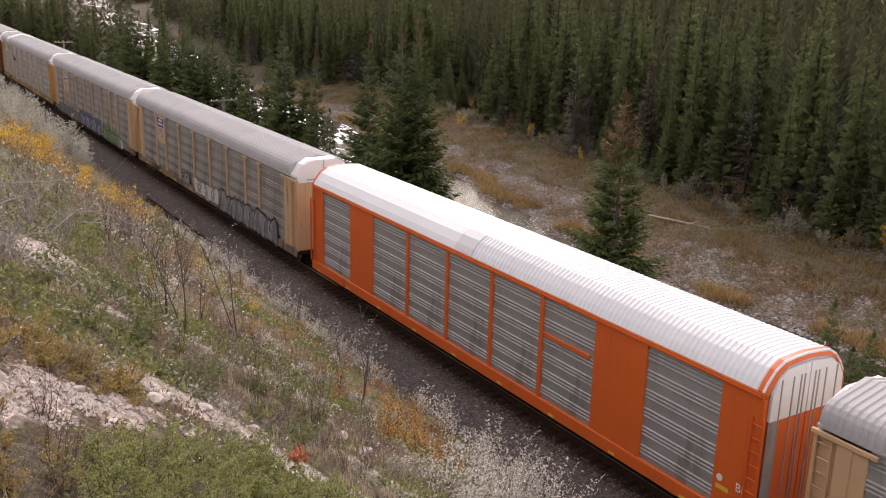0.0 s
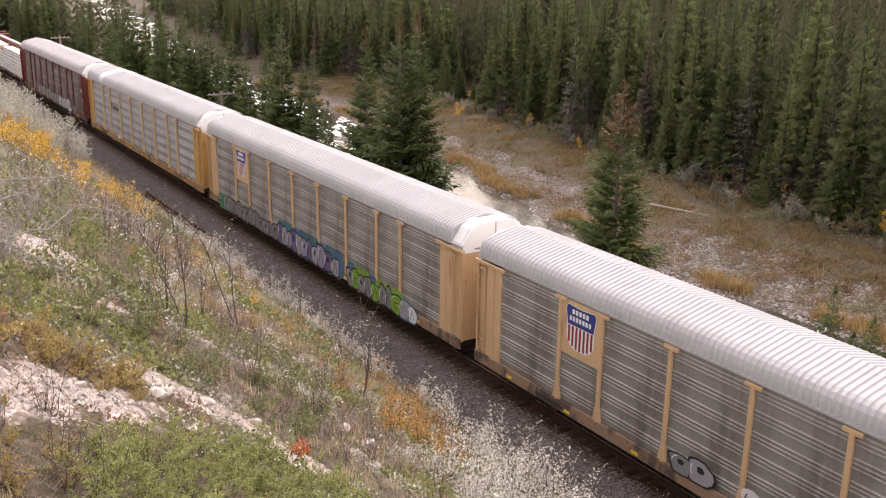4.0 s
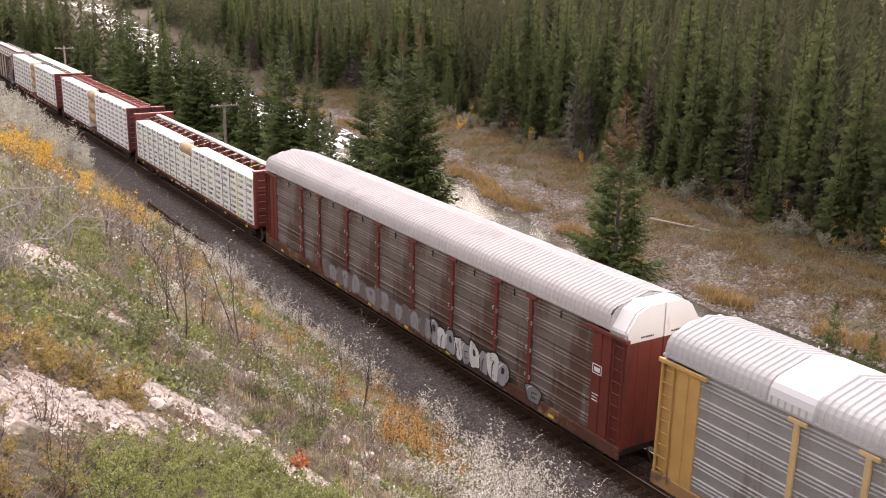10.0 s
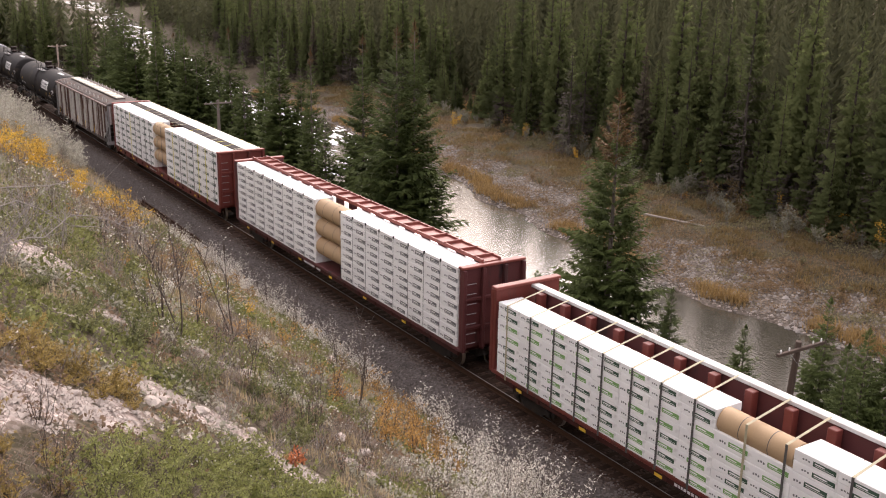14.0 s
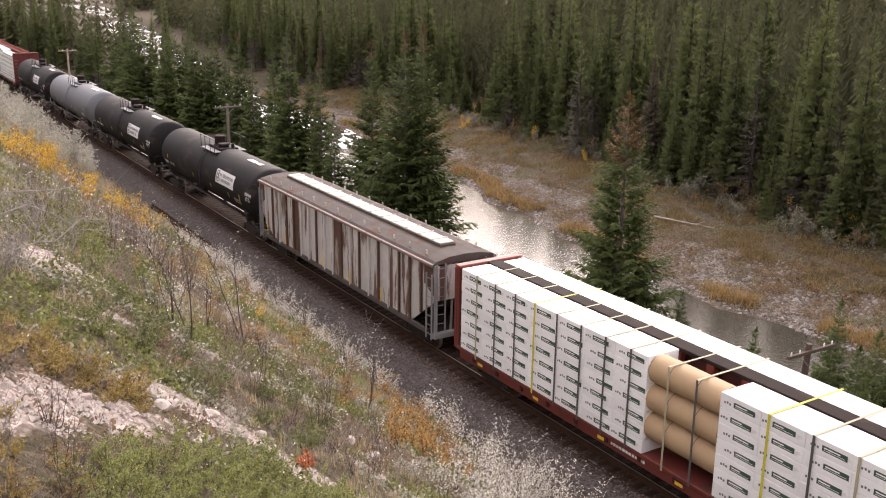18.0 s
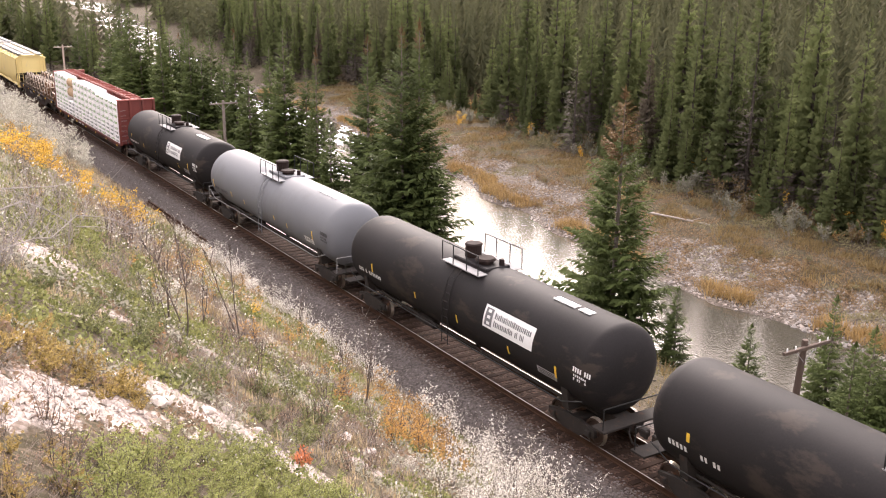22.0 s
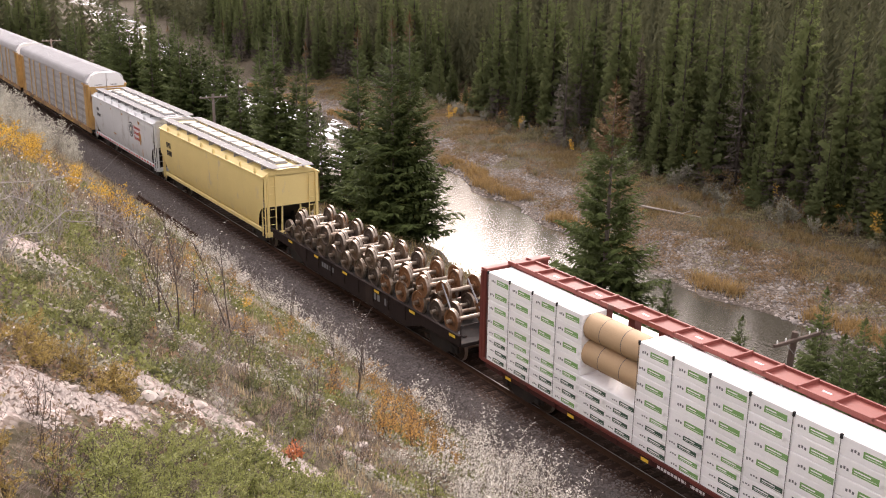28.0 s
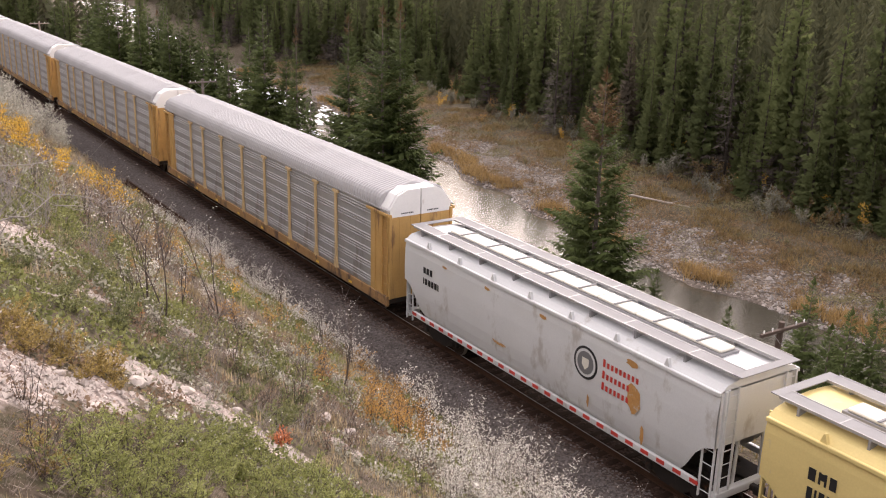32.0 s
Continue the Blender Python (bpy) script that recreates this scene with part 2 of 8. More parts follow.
M["black"] = material("black_paint", (0.018, 0.018, 0.018), 0.5, 0, 0.2, 1.0, 20, 0.04, spec=0.25)
M["tank_black"] = material("dusty_black_tank_paint", (0.018, 0.016, 0.016), 0.68, 0, 0.2, 0.8, 20, 0.03, (0.040, 0.032, 0.027), 0.36, 0.5, 0.4, spec=0.15)
M["tank_grey"] = material("light_grey_tank_paint", (0.158, 0.163, 0.174), 0.62, 0, 0.06, 0.6, 20, 0.03, (0.135, 0.137, 0.142), 0.35, 0.7, 4.0, spec=0.22, stain_edge=0.2)
# grime on running gear; also colours in the shade under the hopper ends
M["truck"] = material("grimy_and_shaded_steel", (0.024, 0.019, 0.016), 0.85, 0.0, 0.3, 3, 30, 0.2, (0.050, 0.027, 0.018), 0.3, 3.0)
M["wheel"] = material("worn_wheel_steel", (0.055, 0.036, 0.027), 0.5, 0.35, 0.3, 3, 30, 0.1, (0.13, 0.06, 0.03), 0.4, 2.5, spread=0.3)
M["tread"] = material("bright_wheel_tread", (0.38, 0.33, 0.28), 0.4, 0.7, 0.1, 3, 30, 0.03)
M["axle"] = material("machined_axle_steel", (0.34, 0.28, 0.22), 0.4, 0.6, 0.2, 3, 30, 0.05, (0.22, 0.12, 0.07), 0.3, 2.0, spread=0.2)
M["flat_paint"] = material("grimy_brown_black_paint", (0.020, 0.012, 0.010), 0.85, 0, 0.25, 1.5, 30, 0.06, (0.036, 0.024, 0.019), 0.35, 0.8, 3.0, spec=0.2)
M["rail_side"] = material("rusty_rail", (0.062, 0.033, 0.021), 0.85, 0.0, 0.2, 3, 30, 0.1, spec=0.1)
M["rail_top"] = material("polished_rail_head", (0.30, 0.285, 0.27), 0.5, 0.4, 0.05, 3, 30, 0.02)
M["tie"] = material("creosoted_tie", (0.036, 0.022, 0.016), 0.9, 0, 0.25, 3, 30, 0.3, (0.046, 0.029, 0.022), 0.3, 2.0, spread=0.25, spec=0.08)
M["pale_yellow"] = material("pale_yellow_hopper_paint", (0.70, 0.555, 0.235), 0.5, 0, 0.06, 0.8, 20, 0.03, (0.55, 0.45, 0.28), 0.25, 0.8, 2.0, spec=0.25)
M["pale_grey"] = material("pale_grey_hopper_paint", (0.60, 0.605, 0.60), 0.5, 0, 0.06, 0.8, 20, 0.03, (0.44, 0.42, 0.39), 0.3, 0.8, 2.0, spec=0.25)
M["walk_grey"] = material("galvanised_walkway", (0.27, 0.265, 0.265), 0.85, 0.0, 0.12, 3, 50, 0.1, spec=0.12)
M["hatch"] = material("off_white_hatch_cover", (0.70, 0.67, 0.58), 0.5, 0, 0.06, 1.0, 20, 0.03, (0.5, 0.45, 0.38), 0.2, 2.0, spec=0.15)
M["rusty_white"] = material("peeling_white_hopper_paint", (0.52, 0.495, 0.47), 0.7, 0, 0.22, 1.0, 25, 0.08, (0.15, 0.085, 0.065), 0.46, 1.5, 7.0, stain_edge=0.05)
M["rusty_roof"] = material("grimy_hopper_roof", (0.105, 0.090, 0.083), 0.85, 0, 0.25, 1.0, 25, 0.08, (0.11, 0.070, 0.055), 0.36, 0.9, spec=0.12)
M["wrap"] = material("white_lumber_wrap", (0.90, 0.895, 0.885), 0.4, 0, 0.04, 2.0, 12, 0.5, (0.74, 0.73, 0.72), 0.12, 1.4, 1.0, spread=0.05, spec=0.2)
M["wrap_print_green"] = material("green_wrap_print", (0.20, 0.38, 0.13), 0.5, 0, 0.1)
M["wrap_print_dark"] = material("dark_green_wrap_print", (0.045, 0.09, 0.06), 0.5, 0, 0.1)
M["wrap_print_grey"] = material("grey_wrap_print", (0.16, 0.16, 0.165), 0.5, 0, 0.1)
M["strap_dark"] = material("dark_webbing_strap", (0.10, 0.095, 0.09), 0.7, 0, 0.15)
M["strap_tan"] = material("pale_webbing_strap", (0.42, 0.38, 0.26), 0.7, 0, 0.15)
M["strap_yellow"] = material("yellow_webbing_strap", (0.62, 0.56, 0.06), 0.6, 0, 0.1)
M["paper"] = material("kraft_paper_roll", (0.45, 0.31, 0.18), 0.7, 0, 0.06, 1.5, 20, 0.05)
M["yellow_mark"] = material("yellow_reflective_tape", (0.75, 0.48, 0.05), 0.5, 0, 0.08)
M["print_black"] = material("black_lettering", (0.02, 0.02, 0.022), 0.5, 0, 0.05, bump=0)
M["print_white"] = material("white_lettering", (0.75, 0.75, 0.74), 0.5, 0, 0.05, bump=0)
M["print_red"] = material("red_lettering", (0.55, 0.05, 0.035), 0.5, 0, 0.05, bump=0)
M["print_red_dark"] = material("dark_red_stripe_paint", (0.24, 0.035, 0.03), 0.5, 0, 0.05, bump=0)
M["print_blue"] = material("navy_shield_paint", (0.03, 0.045, 0.20), 0.5, 0, 0.05, bump=0)
M["concrete"] = material("grey_wood_pole", (0.17, 0.14, 0.12), 0.9, 0, 0.2, 2, 30, 0.3, (0.09, 0.07, 0.06), 0.3, 1.0, 8.0)
M["pole_pale"] = material("pale_weathered_pole", (0.42, 0.33, 0.27), 0.9, 0, 0.15, 2, 30, 0.3, (0.26, 0.21, 0.18), 0.3, 1.0, 8.0)
M["bark"] = material("grey_brown_bark", (0.17, 0.14, 0.12), 0.95, 0, 0.3, 3, 25, 0.5)
M["twig"] = material("grey_bare_twig", (0.26, 0.23, 0.21), 0.9, 0, 0.25, 3, 25, 0.3)
M["twig_dark"] = material("dark_sapling_bark", (0.09, 0.07, 0.06), 0.9, 0, 0.25, 3, 25, 0.3)
M["log"] = material("bleached_log", (0.33, 0.29, 0.25), 0.9, 0, 0.15, 2, 30, 0.3)
M["stone"] = material("pale_limestone", (0.47, 0.405, 0.36), 0.9, 0, 0.2, 3, 20, 0.4, spread=0.2)
M["needle"] = leaf_material("dark_spruce_needles", (0.050, 0.066, 0.024), (0.108, 0.136, 0.046), 0.7, 0.32, 0.05)
M["needle_far"] = leaf_material("forest_spruce_needles", (0.078, 0.094, 0.040), (0.150, 0.172, 0.070), 0.75, 0.5, 0.05, each=1.2, clump=.5)
M["needle_rust"] = leaf_material("rusty_brown_needles", (0.082, 0.050, 0.022), (0.17, 0.108, 0.048), 0.7, 0.3, 0.12)
M["needle_dead"] = leaf_material("grey_dead_twigs", (0.060, 0.050, 0.041), (0.115, 0.096, 0.080), 0.8, 0.1, 0.12)
M["silver"] = leaf_material("silvery_willow_leaves", (0.29, 0.24, 0.175), (0.90, 0.865, 0.79), 0.45, 0.3)
M["silver_bush"] = leaf_material("grey_green_leaves", (0.22, 0.21, 0.165), (0.56, 0.54, 0.45), 0.55, 0.3)
M["gold_leaf"] = leaf_material("yellow_autumn_leaves", (0.36, 0.19, 0.03), (0.80, 0.52, 0.08), 0.6, 0.35)
M["orange_leaf"] = leaf_material("orange_autumn_leaves", (0.25, 0.125, 0.035), (0.64, 0.38, 0.115), 0.5, 0.35)
M["red_leaf"] = leaf_material("red_autumn_leaves", (0.42, 0.12, 0.05), (0.58, 0.24, 0.11), 0.6, 0.3)
M["juniper"] = leaf_material("juniper_green_leaves", (0.095, 0.118, 0.034), (0.37, 0.385, 0.135), 0.55, 0.3, 0.2)
M["herb"] = leaf_material("dull_green_herbs", (0.070, 0.080, 0.026), (0.30, 0.31, 0.11), 0.65, 0.25)
M["straw"] = leaf_material("dry_straw_grass", (0.17, 0.125, 0.065), (0.52, 0.42, 0.26), 0.65, 0.3)
M["sedge"] = leaf_material("tawny_sedge_grass", (0.18, 0.115, 0.048), (0.42, 0.285, 0.12), 0.7, 0.3)
M["grey_herb"] = leaf_material("grey_green_herbs", (0.11, 0.11, 0.075), (0.46, 0.44, 0.35), 0.65, 0.25)
M["rusty_herb"] = leaf_material("rust_brown_herbs", (0.11, 0.07, 0.045), (0.30, 0.21, 0.14), 0.65, 0.25)
M["pale_twig"] = leaf_material("pale_dead_twigs", (0.13, 0.10, 0.082), (0.42, 0.35, 0.30), 0.8, 0.1)
M["roof_pink"] = material("stained_zinc_roof", (0.46, 0.43, 0.425), 0.75, 0.0, 0.1, 0.6, 20, 0.03, (0.41, 0.375, 0.37), 0.3, 0.5, 1.0, spec=0.15)
M["rust_sheet"] = material("flaking_rust_sheet", (0.11, 0.060, 0.043), 0.8, 0.1, 0.3, 1.5, 25, 0.1, (0.36, 0.31, 0.27), 0.25, 2.0, 5.0)
M["eave_pink"] = material("chalky_pink_eave", (0.25, 0.185, 0.165), 0.75, 0, 0.2, 1.5, 25, 0.06, (0.20, 0.10, 0.075), 0.32, 2.0, 1.0)
M["rib_white"] = material("chalky_white_rib", (0.56, 0.53, 0.50), 0.7, 0, 0.15, 1.5, 25, 0.06, (0.18, 0.08, 0.05), 0.3, 1.5, 5.0)
M["rust_stain"] = material("orange_rust_stain", (0.46, 0.24, 0.08), 0.7, 0, 0.2, 1.5, 20, 0.05, (0.50, 0.46, 0.40), 0.4, 3.0)
for nm, c in (("grey", (0.30, 0.29, 0.31)), ("white", (0.62, 0.61, 0.60)), ("dim", (0.17, 0.14, 0.135)), ("violet", (0.13, 0.10, 0.21)), ("lilac", (0.26, 0.23, 0.32)), ("green", (0.05, 0.17, 0.10)), ("teal", (0.05, 0.17, 0.20)), ("blue", (0.06, 0.14, 0.24)), ("lime", (0.17, 0.30, 0.04)), ("slate", (0.20, 0.195, 0.195))):
    M["spray_" + nm] = material(nm + "_spray_paint", c, 0.55, 0, 0.15, 2.0, 25, 0.03, tuple(.6 * q for q in c), 0.25, 2.5)
M["juniper_dark"] = leaf_material("dark_juniper_leaves", (0.06, 0.075, 0.028), (0.26, 0.27, 0.11), 0.5, 0.25)
M["juniper_rust"] = leaf_material("rusty_juniper_leaves", (0.17, 0.12, 0.04), (0.46, 0.34, 0.11), 0.5, 0.25)
M["brown_leaf"] = leaf_material("withered_brown_leaves", (0.12, 0.075, 0.05), (0.36, 0.24, 0.17), 0.42, 0.2)
M["needle_woods"] = leaf_material("distant_spruce_needles", (0.060, 0.064, 0.036), (0.100, 0.102, 0.054), 0.75, 0.40, 0.06, each=0.0, clump=.5, coarse=.35)
M["needle_brown"] = leaf_material("grey_brown_dying_needles", (0.060, 0.050, 0.034), (0.135, 0.112, 0.082), 0.75, 0.3, 0.08, each=.8, clump=.5)
M["bark_dark"] = material("dark_forest_bark", (0.070, 0.058, 0.050), 0.95, 0, 0.3, 3, 25, 0.5, spec=0.1)
M["chord_pale"] = material("pale_grey_chord_paint", (0.66, 0.65, 0.63), 0.5, 0, 0.12, 1.2, 20, 0.05, (0.45, 0.42, 0.38), 0.3, 1.0, 3.0)
M["pale_branch"] = material("pale_dead_branch", (0.27, 0.24, 0.22), 0.9, 0, 0.25, 3, 25, 0.3)
M["willow_grey"] = leaf_material("grey_willow_leaves", (0.12, 0.12, 0.082), (0.29, 0.28, 0.21), 0.6, 0.25)

# ---- the ground: one sheet, hillside, track bed, river, flood plain, forest floor ----
WATER_Z = -6.0
RIVER = [(-900, 120, 8), (-560, 100, 8), (-400, 78, 7), (-300, 60, 6.5), (-230, 46, 6), (-175, 37.5, 5.5), (-140, 33, 5.2), (-118, 31.5, 6.0),
         (-98, 28.5, 6.0), (-82, 26.4, 6.6), (-68, 23.6, 6.2), (-58, 22.5, 6.0), (-48, 20.6, 5.8), (-42, 20.8, 6.0), (-34, 21.5, 6.0),
         (-20, 21, 6), (20, 21, 6.5), (120, 26, 7), (400, 60, 8), (900, 90, 8)]


def lerp_rows(rows, x):
    if x <= rows[0][0]:
        return rows[0][1:]
    for a, b in zip(rows, rows[1:]):
        if x <= b[0]:
            k = (x - a[0]) / (b[0] - a[0])
            k = k * k * (3 - 2 * k)
            return [p + (q - p) * k for p, q in zip(a[1:], b[1:])]
    return rows[-1][1:]


def smooth01(a, b, x):
    k = min(1.0, max(0.0, (x - a) / (b - a)))
    return k * k * (3 - 2 * k)


def wob(x, y, s, seed=0.0):
    return noise.noise(Vector((x * s, y * s, seed)))


def river_gap(x, y):
    """How far a place lies outside the water's edge (below 0: in the river), and which side of it."""
    c, h = lerp_rows(RIVER, x)
    h = h + 0.9 * wob(x, 0, 0.16, 5 if y > c else 9) + 0.35 * wob(x, y, 0.7, 3)
    return abs(y - c) - h, y - c


def ground_z(x, y):
    if y < -3.4:                                             # the cut hillside
        d = -3.4 - y
        z = -0.75 + 0.74 * d if d < 17 else -0.75 + 0.74 * 17 + 0.35 * (d - 17)
        k = min(1, d / 3)
        return z + k * (0.28 * wob(x, y, 0.09, 2) + 0.16 * wob(x, y, 0.35, 4) + 0.10 * wob(x, y, 1.3, 6))
    if y <= 3.4:                                             # track bed with its shoulders
        a = abs(y)
        z = -0.19 if a < 1.9 else -0.19 - 0.56 * smooth01(1.9, 3.4, a)
        return z + 0.02 * wob(x, y, 2.0, 8)
    gap, side = river_gap(x, y)
    bed = -7.2
    if side < 0:                                             # near bank
        z = -0.75 - 3.9 * smooth01(3.4, 15.5, y) + 0.25 * wob(x, y, 0.2, 1) * min(1, (y - 3.4) / 3)
        edge = -5.75
        k = smooth01(0.0, 2.5, gap)
        z = edge + (max(z, edge) - edge) * k if gap > 0 else edge
    else:
        z = -5.75 + 1.25 * smooth01(0.0, 11.0, gap) + 0.02 * max(0, gap - 11) + 0.16 * wob(x, y, 0.25, 1) + 0.07 * wob(x, y, 0.9, 2)
        if gap > 60:
            z += 0.07 * (gap - 60)
        z = -5.9 + (z + 5.9) * smooth01(-0.2, 1.2, gap)
    if gap < 0.25:
        z = min(z, bed + (WATER_Z + 0.1 - bed) * smooth01(-3.0, 0.25, gap))
    return z


def spaced(a, b, fine_a, fine_b, step, grow=1.22):
    out, s, x = [], step, fine_a
    while x > a:
        s *= grow
        x -= s
        out.append(max(x, a))
    out = out[::-1]
    n = int((fine_b - fine_a) / step)
    out += [fine_a + (fine_b - fine_a) * i / n for i in range(n + 1)]
    s, x = step, fine_b
    while x < b:
        s *= grow
        x += s
        out.append(min(x, b))
    return out


# Bare pale scree on the hillside: centre x, y, half length, half width, turn of its long axis in degrees
SCREE = [(-9.65, -18.38, 1.2, .44, 123), (-8.6, -19.1, .6, .26, 130), (-11.62, -16.15, 1.05, .50, 66), (-10.9, -15.3, .5, .28, 70), (-17.9, -17.25, 1.0, .55, 150),
         (-11.35, -17.2, .36, .17, 100), (-11.85, -17.3, .45, .14, 135), (-14.1, -17.4, .45, .28, 110), (-13.0, -12.9, .75, .40, 70), (-16.3, -14.6, .5, .2, 60), (-15.6, -16.6, .45, .18, 130)]


def scree_at(x, y):
    best = 0.0
    for cx, cy, a, b, w in SCREE:
        w = radians(w)
        dx, dy = x - cx, y - cy
        p, q = dx * math.cos(w) + dy * math.sin(w), -dx * math.sin(w) + dy * math.cos(w)
        r = math.hypot(p / a, q / b) + 0.55 * wob(x, y, 1.1, 11) + 0.5 * wob(x, y, 3.0, 12)
        best = max(best, 1 - smooth01(0.75, 1.25, r))
    return best


def gravel_at(x, y):
    gap, side = river_gap(x, y)
    if side < 0 or gap < -4:
        return 0.0 if side < 0 and gap > 0 else 1.0
    if gap > 16:
        return 0.0
    wide = 4.0 + 3.0 * wob(x, 0, 0.05, 21) + (2.5 if x > -50 else 2.0 if x > -100 else 0)
    return 1 - smooth01(wide * 0.6, wide * 1.3, gap + 2.2 * wob(x, y, 0.3, 13))


xs = spaced(-1900, 900, -105, 4, 0.55)
ys = spaced(-160, 1900, -21, 44, 0.45)
gv = [(x, y, ground_z(x, y)) for x in xs for y in ys]
ny = len(ys)
gf = [(i * ny + j, (i + 1) * ny + j, (i + 1) * ny + j + 1, i * ny + j + 1) for i in range(len(xs) - 1) for j in range(ny - 1)]
gme = bpy.data.meshes.new("ground")
gme.from_pydata(gv, [], gf)
gme.polygons.foreach_set("use_smooth", [True] * len(gf))
zone = gme.attributes.new("zone", "FLOAT_COLOR", "POINT")
zcol = []
for x, y, z in gv:
    bal = 1 - smooth01(2.9, 3.7, abs(y) + 0.5 * wob(x, y, 0.9, 17)) if abs(y) < 6 else 0.0
    near = -160 < x < 20 and -30 < y < 60
    gra = gravel_at(x, y) if y > 8 and near else 0.0
    scr = scree_at(x, y) if y < -8 and x > -40 else 0.0
    gap, side = river_gap(x, y)
    wood = smooth01(13.5, 18.0, gap + 1.5 * wob(x, y, 0.2, 23)) if side > 0 else 0.0
    if -420 < x < -300 and 85 < y < 140:
        wood *= 0.1
    zcol += [bal, gra, scr, wood]
zone.data.foreach_set("color", zcol)


def ground_material():
    mt = bpy.data.materials.new("ground_soil_gravel_and_grass")
    mt.use_nodes = True
    n, l = mt.node_tree.nodes, mt.node_tree.links
    bs = n["Principled BSDF"]
    bs.inputs["Roughness"].default_value, bs.inputs["Specular IOR Level"].default_value = 0.95, 0.15
    co = n.new("ShaderNodeTexCoord")
    at = n.new("ShaderNodeAttribute")
    at.attribute_name = "zone"
    sep = n.new("ShaderNodeSeparateColor")
    l.new(at.outputs["Color"], sep.inputs[0])

    def tex(scale, detail=6, rough=0.6):
        t = n.new("ShaderNodeTexNoise")
        t.inputs["Scale"].default_value, t.inputs["Detail"].default_value, t.inputs["Roughness"].default_value = scale, detail, rough
        l.new(co.outputs["Object"], t.inputs["Vector"])
        return t.outputs[0]

    def ramp(fac, *stops):
        r = n.new("ShaderNodeValToRGB")
        e = r.color_ramp.elements
        e[0].position, e[0].color = stops[0][0], (*stops[0][1], 1)
        e[1].position, e[1].color = stops[-1][0], (*stops[-1][1], 1)
        for p, c in stops[1:-1]:
            k = e.new(p)
            k.color = (*c, 1)
        l.new(fac, r.inputs[0])
        return r.outputs[0]

    def cells(scale, lo, hi):
        v = n.new("ShaderNodeTexVoronoi")
        v.inputs["Scale"].default_value = scale
        l.new(co.outputs["Object"], v.inputs["Vector"])
        s = n.new("ShaderNodeSeparateColor")
        l.new(v.outputs["Color"], s.inputs[0])
        return ramp(s.outputs[0], (0.0, lo), (0.8, hi), (1.0, tuple(min(0.85, 1.5 * c) for c in hi))), v.outputs["Distance"]

    def mix(fac, a, b):
        m = n.new("ShaderNodeMixRGB")
        l.new(fac, m.inputs[0])
        l.new(a, m.inputs[1])
        l.new(b, m.inputs[2])
        return m.outputs[0]

    def sharpen(w, scale):
        a = n.new("ShaderNodeMath")
        a.operation = "ADD"
        l.new(w, a.inputs[0])
        l.new(tex(scale), a.inputs[1])
        r = n.new("ShaderNodeMapRange")
        r.inputs[1].default_value, r.inputs[2].default_value = 0.85, 1.15
        l.new(a.outputs[0], r.inputs[0])
        return r.outputs[0]

    turf = ramp(tex(2.3, 9, 0.75), (0.30, (0.03, 0.023, 0.017)), (0.42, (0.075, 0.056, 0.038)), (0.50, (0.055, 0.048, 0.026)), (0.57, (0.13, 0.10, 0.07)), (0.63, (0.06, 0.05, 0.03)), (0.74, (0.36, 0.285, 0.24)))
    wood = ramp(tex(0.8), (0.3, (0.042, 0.029, 0.018)), (0.6, (0.095, 0.066, 0.032)), (0.8, (0.068, 0.058, 0.026)))
    grav, gd = cells(7.0, (0.05, 0.038, 0.029), (0.15, 0.125, 0.104))
    scre, sd = cells(20.0, (0.17, 0.125, 0.105), (0.44, 0.37, 0.335))
    ball, bd = cells(15.0, (0.060, 0.051, 0.047), (0.125, 0.108, 0.100))
    col = mix(sharpen(at.outputs["Alpha"], 0.6), turf, wood)
    col = mix(sharpen(sep.outputs[1], 0.5), col, grav)
    col = mix(sharpen(sep.outputs[2], 2.5), col, scre)
    col = mix(sharpen(sep.outputs[0], 2.0), col, ball)
    spx = n.new("ShaderNodeSeparateXYZ")
    l.new(co.outputs["Object"], spx.inputs[0])
    ab = n.new("ShaderNodeMath")
    ab.operation = "ABSOLUTE"
    l.new(spx.outputs[1], ab.inputs[0])
    rs = n.new("ShaderNodeMapRange")
    rs.inputs[1].default_value, rs.inputs[2].default_value = 2.15, 1.35
    l.new(ab.outputs[0], rs.inputs[0])
    rust, _ = cells(15.0, (0.024, 0.014, 0.010), (0.064, 0.038, 0.027))
    col = mix(rs.outputs[0], col, rust)
    l.new(col, bs.inputs["Base Color"])
    bp = n.new("ShaderNodeBump")
    bp.inputs["Strength"].default_value, bp.inputs["Distance"].default_value = 0.7, 0.06
    l.new(gd, bp.inputs["Height"])
    bp2 = n.new("ShaderNodeBump")
    bp2.inputs["Strength"].default_value, bp2.inputs["Distance"].default_value = 0.6, 0.04
    l.new(tex(9.0), bp2.inputs["Height"])
    l.new(bp.outputs[0], bp2.inputs["Normal"])
    l.new(bp2.outputs[0], bs.inputs["Normal"])
    return mt


gme.materials.append(ground_material())
ground = tagged(new("ground", gme), "grassy hillside, gravel track bed, river flats and forest floor", "ground", kind="structure")


